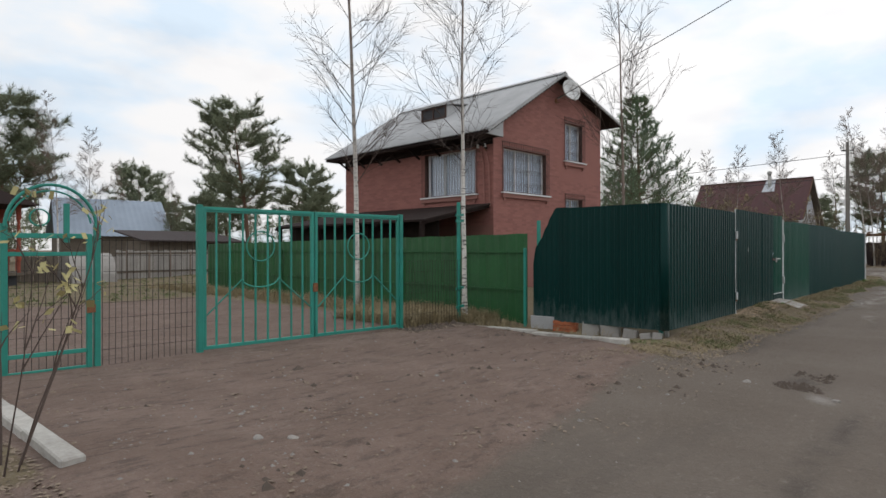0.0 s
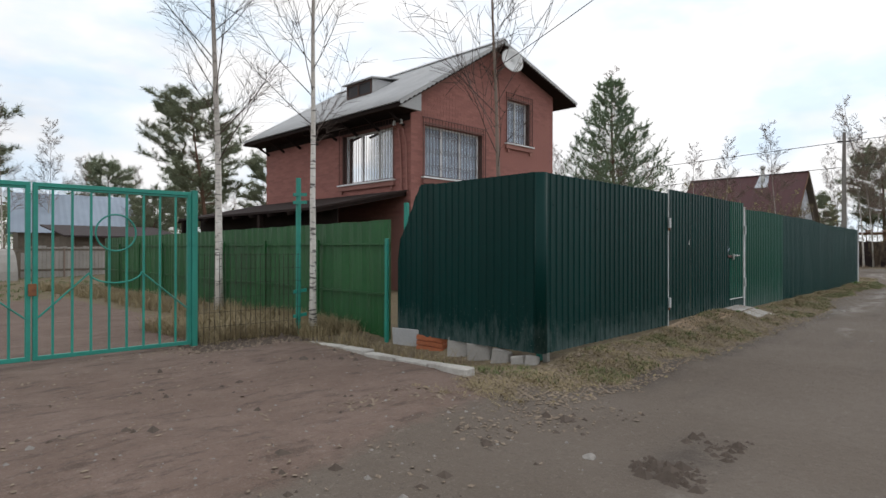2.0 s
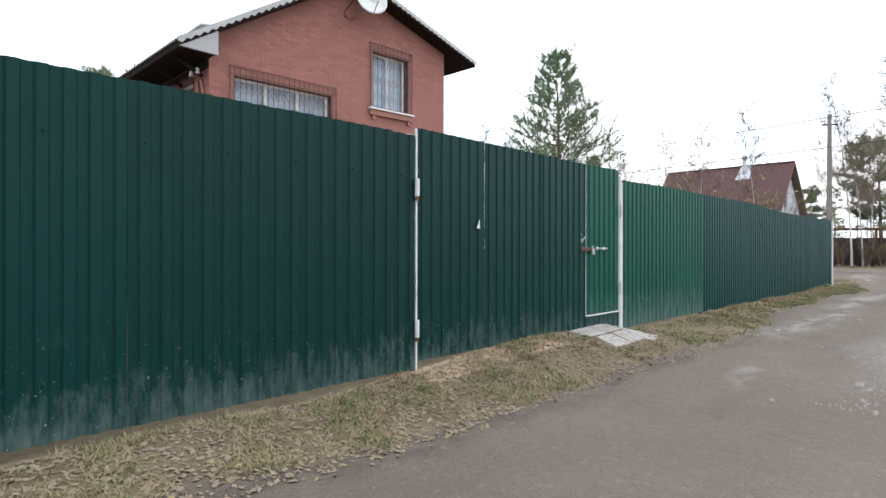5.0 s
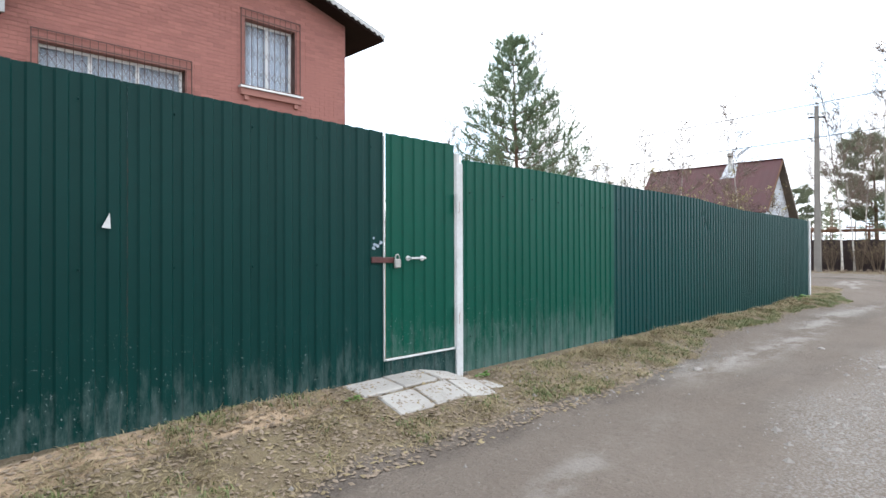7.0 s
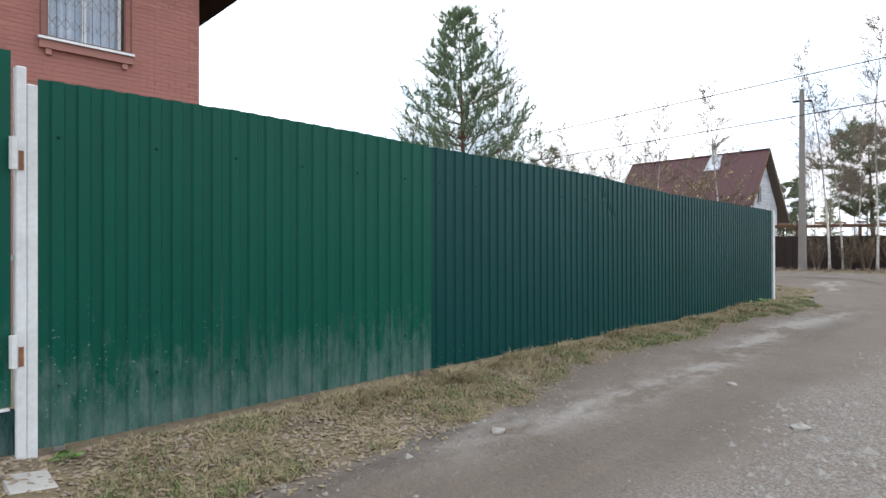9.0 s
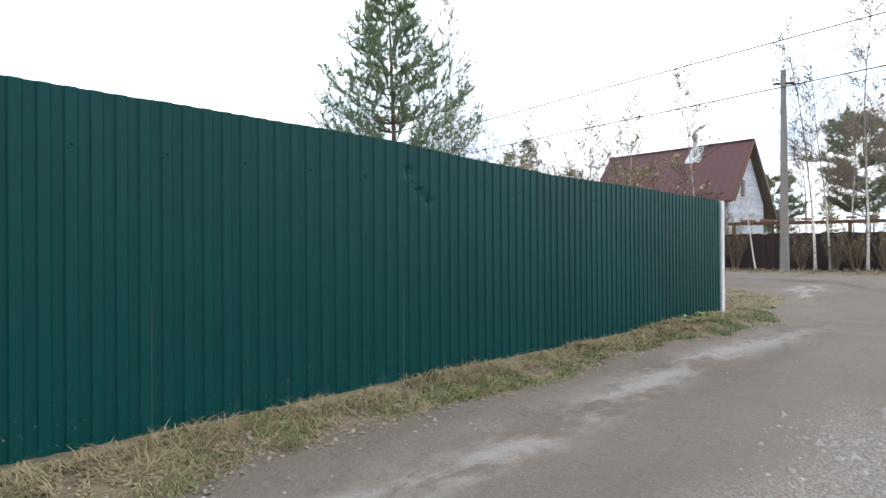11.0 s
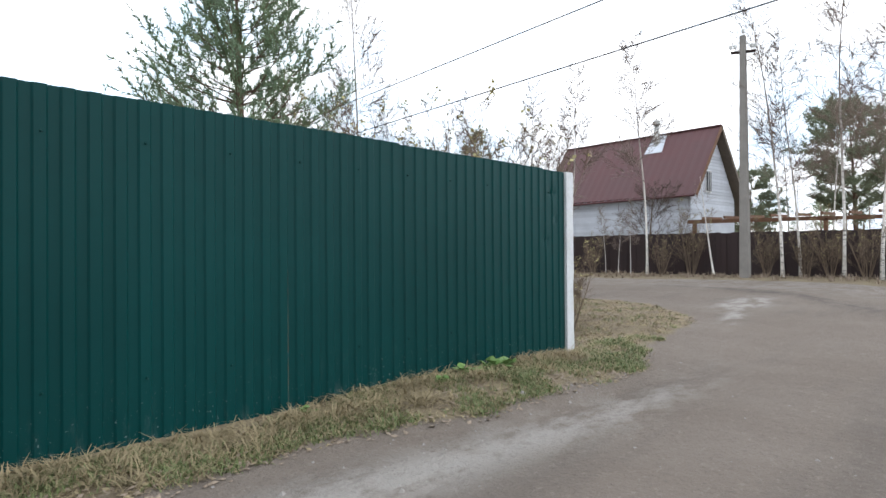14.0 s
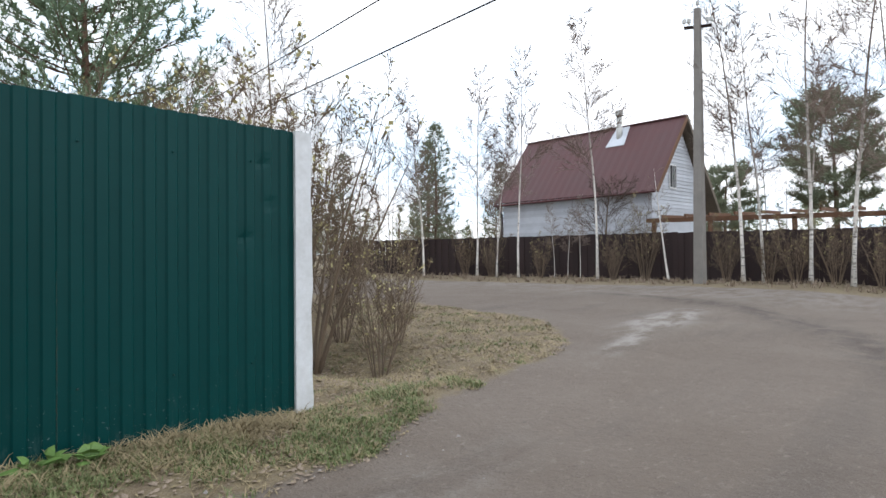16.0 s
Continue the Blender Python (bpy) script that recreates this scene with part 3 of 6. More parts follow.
# sheet bent round the yard corner and the side wing
wing = thing("sheet_fence", (12.0, 5.8, 0.40), "dark green sheet fence wing with a slanted end over rubble", "metal fence", "sheet fence along the lane")
WA, WB = (12.25, 7.30), (11.83, 4.40)
wd = Vector((WB[0] - WA[0], WB[1] - WA[1]))
wn = 3
for i in range(wn):
    a = (WA[0] + wd.x * i / wn, WA[1] + wd.y * i / wn)
    b = (WA[0] + wd.x * (i + 1) / wn, WA[1] + wd.y * (i + 1) / wn)
    zl = (0.36 + 0.02 * i, 0.36 + 0.02 * (i + 1))
    if i == 0:
        d = wd.normalized()
        o = Vector((d.y, -d.x))
        cut = 0.6875                        # five ribs whose tops are cut to a slant
        sheet(wing, (a[0] + cut * d.x, a[1] + cut * d.y), b, zl, (2.63, 2.62), "fence_dark", rows=6)
        g = Geo()
        prof = [(q, dep) for q, dep in sheet_profile(cut) if q > 0.06] + [(cut + 0.04, 0.0015)]
        for q, dep in prof:
            top = float(np.interp(q, (0.05, 0.13, 0.24, 0.46, 0.6, 0.68), (1.40, 1.85, 1.96, 2.34, 2.57, 2.63)))
            w = Vector(a) + d * q + o * dep
            g.v += [(w.x, w.y, 0.36), (w.x, w.y, top)]
        for k in range(len(prof) - 1):
            g.f.append((2 * k, 2 * k + 2, 2 * k + 3, 2 * k + 1))
        g.link("sheet", "fence_dark", wing).modifiers.new("thickness", "SOLIDIFY").thickness = 0.003
    else:
        sheet(wing, a, b, zl, (2.62 - 0.01 * i, 2.61 - 0.01 * i), "fence_dark", rows=6)
g = Geo()                                   # bent corner
for k in range(7):
    a = math.pi / 2 * k / 6
    x, y = 11.92 - 0.10 * math.cos(a) - 0.004, 4.40 - 0.115 * math.sin(a)
    g.v += [(x, y, 0.42), (x, y, 2.585)]
for k in range(6):
    g.f.append((2 * k, 2 * k + 2, 2 * k + 3, 2 * k + 1))
corner = g.link("corner_sheet", "fence_dark", wing, smooth=True)
corner.modifiers.new("thickness", "SOLIDIFY").thickness = 0.003
for px, py in ((12.0, 4.5), (12.3, 7.2)):
    Geo().box((px - 0.03 + 0.08, py - 0.03, gz(px, py) - 0.05), (px + 0.03 + 0.08, py + 0.03, 2.4)).link("post", "teal", wing)

# wide gate leaf
gate_leaf = thing("yard_gate", ((X_G + X_W) / 2, FY, 0.43), "wide dark green sheet gate leaf with mud splashes", "gate")
x = X_G + 0.02
for k, w in enumerate((1.0, 1.03, X_W - 0.004 - x - 2.03)):
    sheet(gate_leaf, (x, FY - 0.004 * k), (x + w, FY - 0.004 * k), (0.49, 0.49), (2.66 - 0.005 * k, 2.657 - 0.005 * k), "fence_dark", rows=6)
    x += w
fr = Geo()
for z in (0.6, 1.5, 2.5):
    fr.beam((X_G + 0.06, FY + 0.04, z), (X_W - 0.06, FY + 0.04, z), 0.04)
fr.link("frame", "steel", gate_leaf)
Geo().box((X_G - 0.002, FY - 0.02, 0.36), (X_G + 0.018, FY + 0.004, 2.65)).link("stile", "frame_white", gate_leaf, "white painted edge", bevel=0.003)
Geo().add([(16.37, FY - 0.022, 1.75), (16.42, FY - 0.022, 1.745), (16.415, FY - 0.022, 1.84), (16.37, FY - 0.02, 1.75), (16.42, FY - 0.02, 1.745), (16.415, FY - 0.02, 1.84)],
          [(0, 1, 2), (5, 4, 3), (0, 2, 5, 3), (1, 4, 5, 2), (0, 3, 4, 1)]).link("paper_scrap", "frame_white", gate_leaf, "torn white scrap")
screws(gate_leaf, X_G + 0.1, X_W - 0.1, FY - 0.006, (0.62, 1.5, 2.5))


def hinge(parent, x, z):
    h = Geo().tube([(x, FY - 0.045, z - 0.08), (x, FY - 0.045, z + 0.08)], 0.022, 8).link("hinge", "frame_white", parent, "painted hinge with rust streak")
    Geo().box((x - 0.006, FY - 0.05, z - 0.12), (x + 0.01, FY - 0.0215, z - 0.085)).link("rust_streak", "rust", h)


hinge(gate_leaf, X_G - 0.01, 2.1)
hinge(gate_leaf, X_G - 0.01, 0.8)
gp = thing("gate_post", (X_G - 0.02, FY + 0.06, 0.2), "grey steel gate post behind the sheet", "post")
Geo().box((X_G - 0.06, FY + 0.03, gz(X_G, FY) - 0.1), (X_G + 0.02, FY + 0.11, 2.6)).link("shaft", "steel", gp, bevel=0.006)

# wicket door
wicket = thing("wicket_door", ((X_W + X_P) / 2, FY, 0.66), "closed bright green sheet wicket with padlock", "door")
sheet(wicket, (X_W + 0.02, FY - 0.012), (X_P - 0.078, FY - 0.012), (0.67, 0.67), (2.645, 2.655), "fence_light", rows=6)
Geo().box((X_W + 0.004, FY - 0.012, 0.645), (X_W + 0.013, FY + 0.01, 2.62)).link("stile", "frame_white", wicket, "chipped white edge", bevel=0.003)
Geo().box((X_W + 0.014, FY - 0.026, 0.648), (X_P - 0.085, FY + 0.006, 0.662)).link("bottom_rail", "frame_white", wicket, "chipped white rail", bevel=0.003)
Geo().beam((X_W + 0.06, FY + 0.02, 1.5), (X_P - 0.06, FY + 0.02, 1.5), 0.03).link("brace", "steel", wicket)
hd = Geo().tube([(X_W + 0.27, FY - 0.03, 1.545), (X_W + 0.27, FY - 0.075, 1.545), (X_W + 0.45, FY - 0.075, 1.545), (X_W + 0.45, FY - 0.03, 1.545)], 0.010, 8)
hd.link("handle", "frame_white", wicket, "white bar handle")
for k in (0.27, 0.45):
    Geo().tube([(X_W + k, FY - 0.024, 1.545), (X_W + k, FY - 0.036, 1.545)], 0.024, 10).link("handle_rose", "frame_white", wicket)
hasp = Geo().beam((X_W - 0.16, FY - 0.034, 1.535), (X_W + 0.10, FY - 0.034, 1.53), 0.012, 0.05)
hasp.link("hasp", "red_paint", wicket, "dark red hasp", bevel=0.003)
lock = Geo().box((X_W + 0.085, FY - 0.068, 1.46), (X_W + 0.155, FY - 0.04, 1.54)).link("padlock", "steel", wicket, "grey padlock", bevel=0.008)
Geo().tube([(X_W + 0.12 + 0.025 * math.cos(a), FY - 0.052, 1.54 + 0.04 * math.sin(a)) for a in np.linspace(0, math.pi, 9)], 0.006, 6).link("shackle", "steel", lock)
Geo().box((X_W + 0.0, FY + 0.0, 0.40), (X_P - 0.05, FY + 0.003, 0.655)).link("kick_sheet", "fence_dark", wicket)
sheet(wicket, (X_W + 0.02, FY - 0.004), (X_P - 0.05, FY - 0.004), (0.40, 0.40), (0.648, 0.648), "fence_dark", name="kick_board", rows=3)
chips = random.Random(3)
for k in range(9):                          # flaked paint beside the hasp
    cx, cz, r = X_W - chips.uniform(0.02, 0.17), 1.66 + chips.uniform(-0.05, 0.07), chips.uniform(0.006, 0.02)
    ring = [(cx + r * chips.uniform(0.6, 1.2) * math.cos(a), cz + r * chips.uniform(0.6, 1.2) * math.sin(a)) for a in np.linspace(0, 5.3, 6)]
    g = Geo().add([(px, FY - 0.0245 + o, pz) for o in (0.0, 0.006) for px, pz in ring], [tuple(range(6)), tuple(range(11, 5, -1))] + [(i, i + 6, (i + 1) % 6 + 6, (i + 1) % 6) for i in range(6)])
    g.link("paint_flake", "blue_roof", gate_leaf)
wp = thing("wicket_post", (X_P, FY, 0.2), "white painted steel wicket post with rusty hinges", "post")
Geo().box((X_P - 0.060, FY - 0.03, 0.28), (X_P - 0.008, FY + 0.04, 2.575)).link("shaft", "frame_white", wp, bevel=0.006)
Geo().box((X_P - 0.006, FY - 0.02, 0.28), (X_P + 0.048, FY + 0.05, 2.485)).link("jamb", "frame_white", wp, bevel=0.006)
for z in (2.08, 0.98):
    h = Geo().tube([(X_P - 0.075, FY - 0.05, z - 0.09), (X_P - 0.075, FY - 0.05, z + 0.09)], 0.02, 8).link("hinge", "frame_white", wp, "painted hinge")
    Geo().box((X_P - 0.045, FY - 0.034, z - 0.09), (X_P - 0.022, FY - 0.0305, z + 0.02)).link("rust_streak", "rust", h, "orange rust streak")
# end post
ep = thing("end_post", (X_E, FY, 0.2), "white painted timber end post of the sheet fence", "post")
g = Geo()
zz = np.linspace(0.24, 2.47, 14)
for k, z in enumerate(zz):
    w = 0.115 + 0.006 * math.sin(k * 2.3)
    o = 0.006 * math.sin(k * 1.1)
    g.v += [(X_E - 0.018, FY - 0.04, z), (X_E + 0.012 + w + o, FY - 0.04, z), (X_E + 0.012 + w + o, FY + 0.09, z), (X_E + 0.005, FY + 0.09, z)]
for k in range(len(zz) - 1):
    for j in range(4):
        a, b = 4 * k + j, 4 * k + (j + 1) % 4
        g.f.append((a, b, b + 4, a + 4))
g.f += [(3, 2, 1, 0), tuple(4 * (len(zz) - 1) + j for j in range(4))]
g.link("shaft", "frame_white", ep)

# ---- green windbreak fence along the yard ----
net_x = lambda y: 12.16 + 0.058 * (y - 7.3)
nf = thing("windbreak_fence", (12.5, 15, 0.3), "green translucent sheet fence on turquoise rails and posts", "fence")
ys = np.arange(7.35, 23.4, 2.0)
for k in range(len(ys) - 1):
    y0, y1 = ys[k], ys[k + 1]
    g = Geo()
    n = 24
    for i in range(n + 1):
        y = y0 + (y1 - y0) * i / n
        x = net_x(y) + 0.012 * math.sin(i * 1.9 + k) + 0.02
        top = 2.13 + 0.006 * math.sin(i * 0.5 + k * 2) - 0.006 * (y - 7)
        g.v += [(x, y, 0.10), (x + 0.02 * math.sin(i), y, 1.1), (x, y, top)]
    for i in range(n):
        for j in range(2):
            a = 3 * i + j
            g.f.append((a, a + 3, a + 4, a + 1))
    ob = g.link("sheet", "net", nf)
    ob.modifiers.new("thickness", "SOLIDIFY").thickness = 0.004
    for z in (0.95, 1.75):
        Geo().beam((net_x(y0) - 0.03, y0, z), (net_x(y1) - 0.03, y1, z), 0.025, 0.035).link("rail", "net", nf)
    Geo().box((net_x(y0) - 0.09, y0 - 0.03, gz(net_x(y0), y0) - 0.05), (net_x(y0) - 0.045, y0 + 0.03, 1.83)).link("post", "teal" if k == 0 else "net", nf, bevel=0.005)

# ---- turquoise driveway gate ----
GY = lambda x: 8.60 - 0.0736 * (x - 5.81)
GL, GM, GR = 5.81, 7.66, 9.48
dg = thing("driveway_gate", (7.66, 8.46, 0.3), "turquoise welded bar gate with ring ornaments, closed", "gate")


def leaf(x0, x1, side):
    lf = new("leaf")
    lf.parent = dg
    BASE[lf] = BASE[dg]
    z0, z1 = 0.40, 2.40
    at = lambda x, z, o=0.0: (x, GY(x) + o, z)
    for a, b in ((at(x0, z0), at(x1, z0)), (at(x0, z1), at(x1, z1)), (at(x0 + 0.025, z0), at(x0 + 0.025, z1)), (at(x1 - 0.025, z0), at(x1 - 0.025, z1))):
        Geo().beam(a, b, 0.05).link("frame_bar", "teal", lf, bevel=0.004)
    n = 8
    xs = [x0 + (x1 - x0) * (k + 1) / (n + 1) for k in range(n)]
    for k, bx in enumerate(xs):
        top = 2.345
        Geo().beam(at(bx, z0), at(bx, top), 0.024).link("bar", "teal", lf)
    top_rail = Geo().beam(at(x0, 2.36), at(x1, 2.36), 0.03, 0.025).link("inner_rail", "teal", lf)
    cx, cz, r = (x0 + x1) / 2 - 0.03, 1.86, 0.225
    Geo().tube([at(cx + r * math.cos(a), cz + r * math.sin(a), -0.028) for a in np.linspace(0, 2 * math.pi, 33)], 0.011, 6).link("ring", "teal", lf)
    w, kz = 0.29, 1.37
    Geo().tube([at(cx - w * math.cos(a), kz - 0.13 * math.sin(a), -0.028) for a in np.linspace(0, math.pi, 17)], 0.011, 6).link("arc", "teal", lf)
    Geo().tube([at(x0 + 0.05, 0.87, -0.028), at(cx - w, kz, -0.028)], 0.011, 6).link("diagonal", "teal", lf)
    Geo().tube([at(cx + w, kz, -0.028), at(x1 - 0.05, 0.86, -0.028)], 0.011, 6).link("diagonal", "teal", lf)


leaf(GL + 0.04, GM - 0.01, 0)
leaf(GM + 0.01, GR - 0.04, 1)
Geo().box((GM - 0.04, GY(GM) - 0.06, 1.12), (GM + 0.04, GY(GM) - 0.03, 1.26)).link("latch", "rust", dg, "dark latch", bevel=0.004)
for px in (GL, GR):
    Geo().box((px - 0.04, GY(px) - 0.04, gz(px, GY(px)) - 0.1), (px + 0.04, GY(px) + 0.04, 2.45)).link("post", "teal", dg, bevel=0.006)
# wicket with arch
aw = thing("arched_wicket", (4.05, 8.7, 0.3), "turquoise wicket with round arch and wire mesh", "gate")
A0, A1 = 3.56, 4.52
for px, top in ((A0, 2.12), (A1, 2.13)):
    Geo().box((px - 0.035, GY(px) - 0.035, gz(px, 8.7) - 0.1), (px + 0.035, GY(px) + 0.035, top)).link("post", "teal", aw, bevel=0.005)
Geo().box((A1 - 0.12, GY(A1) - 0.03, 0.33), (A1 - 0.06, GY(A1) + 0.03, 2.0)).link("stile", "teal", aw, bevel=0.004)
Geo().tube([((A0 + A1) / 2 - 0.48 * math.cos(a), GY(4.0) - 0.02, 2.08 + 0.52 * math.sin(a)) for a in np.linspace(0, math.pi, 21)], 0.02, 8).link("arch", "teal", aw)
Geo().tube([((A0 + A1) / 2 - 0.44 * math.cos(a), GY(4.0) + 0.03, 2.05 + 0.48 * math.sin(a)) for a in np.linspace(0.2, math.pi - 0.2, 19)], 0.012, 6).link("inner_arch", "teal", aw)
for z, h in ((1.98, 0.06), (1.76, 0.05), (0.55, 0.05), (0.34, 0.05)):
    Geo().beam((A0, GY(A0), z), (A1 - 0.06, GY(A1), z), 0.04, h).link("crossbar", "teal", aw, bevel=0.004)
Geo().tube([(A0 + 0.35 + 0.1 * math.cos(a), GY(3.9), 2.2 + 0.1 * math.sin(a)) for a in np.linspace(0, 2 * math.pi, 19)], 0.011, 6).link("ring", "teal", aw)
Geo().box((A0 + 0.60, GY(4.1) - 0.02, 1.9), (A0 + 0.66, GY(4.1) + 0.02, 2.38)).link("plaque", "teal", aw)
Geo().box((A1 - 0.13, GY(A1) - 0.05, 1.02), (A1 - 0.03, GY(A1) - 0.036, 1.12)).link("lock_box", "rust", aw, "rusty lock box")


def mesh_panel(name, label, x0, x1, z0, z1, yo=0.0, step=0.075):
    th = thing(name, ((x0 + x1) / 2, GY((x0 + x1) / 2), z0), label, "mesh fence", "wire mesh panels")
    g = Geo()
    for k in range(int((x1 - x0) / step) + 1):
        x = x0 + k * step
        g.beam((x, GY(x) + yo, z0), (x + 0.01 * math.sin(k), GY(x) + yo, z1), 0.006)
    for k in range(int((z1 - z0) / 0.2) + 1):
        z = z0 + k * 0.2
        g.beam((x0, GY(x0) + yo, z), (x1, GY(x1) + yo, z), 0.0045)
    tagged(g.link("mesh", "wire", th), kind="stuff")


mesh_panel("mesh_fence", "thin rusty wire mesh between gate posts", A1 + 0.06, GL - 0.06, 0.33, 1.95)
mesh_panel("mesh_fence", "thin rusty wire mesh in wicket frame", A0 + 0.05, A1 - 0.12, 0.36, 1.76, 0.03)
mesh_panel("mesh_fence", "thin rusty wire mesh beside birch", GR + 0.06, 11.1, 0.38, 1.6)
tp = thing("fence_post", (11.13, 8.33, 0.3), "tall turquoise steel post with brackets", "post")
Geo().tube([(11.13, 8.33, 0.2), (11.13, 8.33, 2.77)], 0.04, 10).link("shaft", "teal", tp)
for z in (2.5, 2.38, 1.0, 0.62):
    Geo().beam((11.02, 8.30, z), (11.27, 8.32, z + 0.02), 0.03, 0.05).link("bracket", "teal", tp)

# ---- kerb beams, slabs, rubble ----
def kerb(label, p, q, w, h, n, mat, top):
    th = thing("kerb_beam", (*p, 0.2), label, "kerb")
    p, q = Vector((*p, 0)), Vector((*q, 0))
    rng = random.Random(5)
    for k in range(n):
        a, b = p.lerp(q, k / n), p.lerp(q, (k + 0.985) / n)
        off = Vector((rng.uniform(-0.02, 0.02), 0, 0))
        za, zb = top(k / n), top((k + 1) / n)
        d = (b - a).normalized()
        s = Vector((d.y, -d.x, 0)) * w / 2
        vs = []
        for c, z in ((a + off, za), (b + off, zb)):
            for i, j in ((-1, -h), (1, -h), (0.92, 0), (-0.92, 0)):
                vs.append((c.x + s.x * i, c.y + s.y * i, z + j + rng.uniform(-0.018, 0.012)))
        Geo().add(vs, [(0, 1, 2, 3), (7, 6, 5, 4), (0, 4, 5, 1), (1, 5, 6, 2), (2, 6, 7, 3), (3, 7, 4, 0)]).link("block", mat, th, bevel=0.012)


kerb("broken whitewashed concrete kerb beam along the verge", (10.72, 4.48), (10.98, 8.10), 0.17, 0.28, 6, "white_concrete", lambda k: 0.385 - 0.07 * k)
kerb("white painted concrete kerb beam beside the driveway", (3.14, 4.72), (3.14, 8.6), 0.165, 0.42, 4, "white_concrete", lambda k: 0.46 + 0.03 * k)
fs = thing("paving_slabs", (19.2, 3.95, 0.36), "cracked concrete paving slabs before the wicket", "paving")
for i, (x0, x1, y0, y1) in enumerate(((18.12, 18.53, 3.95, 4.24), (18.545, 18.94, 3.955, 4.24), (18.955, 19.36, 3.95, 4.235), (18.22, 18.60, 3.64, 3.935), (18.615, 19.00, 3.65, 3.94), (19.015, 19.38, 3.62, 3.935), (19.40, 19.62, 3.74, 3.98))):
    cx, cy = (x0 + x1) / 2, (y0 + y1) / 2
    z = gz(cx, cy)
    rise = math.degrees(math.atan2(gz(cx, y1) - gz(cx, y0), y1 - y0))
    fall = math.degrees(math.atan2(gz(x0, cy) - gz(x1, cy), x1 - x0))
    m = pose(cx, cy, z - 0.006, rise + (i % 3 - 1) * 0.8, fall + (i % 2) * 1.2 - 0.6, (i * 37) % 5 - 2)
    Geo().box((-(x1 - x0) / 2, -(y1 - y0) / 2, -0.06), ((x1 - x0) / 2, (y1 - y0) / 2, 0.015), m).link("slab", "concrete", fs, bevel=0.01)
rb = thing("foundation_rubble", (12.0, 6, 0.2), "grey sheet, red hollow brick and broken white stones", "rubble")
wx = lambda y: 11.83 + (y - 4.40) * 0.145
m = pose(wx(6.95) - 0.045, 6.95, 0.17, 0, -4, 8)
Geo().box((-0.012, -0.27, -0.3), (0.012, 0.27, 0.28), m).link("grey_slab", "slate", rb, bevel=0.004)
for k in range(5):
    for j in range(2):
        m = pose(wx(6.45) + 0.045, 6.32 + 0.26 * j, 0.01 + 0.075 * k, 2 * k - 3, 3, 8)
        Geo().box((-0.06, -0.125, 0), (0.06, 0.125, 0.068), m).link("brick", "brick_rubble", rb, bevel=0.006)
for k, (yy, w, hh, tilt) in enumerate(((5.85, 0.34, 0.26, 5), (5.42, 0.36, 0.24, -8), (5.02, 0.26, 0.20, 12), (4.70, 0.2, 0.17, -16), (4.50, 0.16, 0.2, 10))):
    m = pose(wx(yy) + 0.06, yy, 0.23, tilt * 0.6, 4, 8)
    Geo().box((-0.05, -w / 2, -0.22), (0.05, w / 2, hh - 0.06), m).link("stone_block", "concrete", rb, bevel=0.015)

# ---- brick house ----
HA = radians(-2.56)
H0 = Vector((17.22, 12.10))                       # corner between gable and yard side
U, V = Vector((math.cos(HA), math.sin(HA))), Vector((-math.sin(HA), math.cos(HA)))
HW, HL = 6.71, 8.1                                # width of the gable, length
hp = lambda u, v, z: (H0.x + U.x * u + V.x * v, H0.y + U.y * u + V.y * v, z)
RIDGE_U, RIDGE_Z, S_L, S_R = 3.46, 8.12, 0.617, 0.30
roof_z = lambda u: RIDGE_Z - (RIDGE_U - u) * S_L if u < RIDGE_U else RIDGE_Z - (u - RIDGE_U) * S_R
house = thing("brick_house", hp(HW / 2, HL / 2, 0.3), "red brick two storey house with grey slate roof", "house")

GABLE_OPEN = [(0.52, 2.95, 3.69, 5.19), (4.17, 5.36, 5.10, 6.56), (4.2, 5.36, 2.3, 3.70)]
SIDE_OPEN = [(0.78, 3.24, 3.64, 5.19)]


def wall_face(name, width, openings, top, at, label=""):
    """A 0.3 m thick wall with openings cut through; at(s, depth, z) gives the place."""
    g = Geo()
    ss = sorted({0.0, width, RIDGE_U if width < 7 else width / 2, *[o[0] for o in openings], *[o[1] for o in openings]})
    zs = sorted({0.2, *[o[2] for o in openings], *[o[3] for o in openings]})
    for s0, s1 in zip(ss, ss[1:]):
        for k, a in enumerate(zs):
            mid = ((s0 + s1) / 2, a + 0.01)
            if any(o[0] < mid[0] < o[1] and o[2] < mid[1] < o[3] for o in openings):
                continue
            up = zs[k + 1] if k + 1 < len(zs) else 99.0
            a0, a1, b0, b1 = min(a, top(s0)), min(a, top(s1)), min(up, top(s0)), min(up, top(s1))
            if b0 - a0 < 1e-4 and b1 - a1 < 1e-4:
                continue
            vs = [at(s, d, z) for d in (0.0, 0.3) for s, z in ((s0, a0), (s1, a1), (s1, b1), (s0, b0))]
            g.add(vs, [(0, 1, 2, 3), (7, 6, 5, 4), (0, 4, 5, 1), (1, 5, 6, 2), (2, 6, 7, 3), (3, 7, 4, 0)])
    g.weld()
    return g.link(name, "mortar", house)


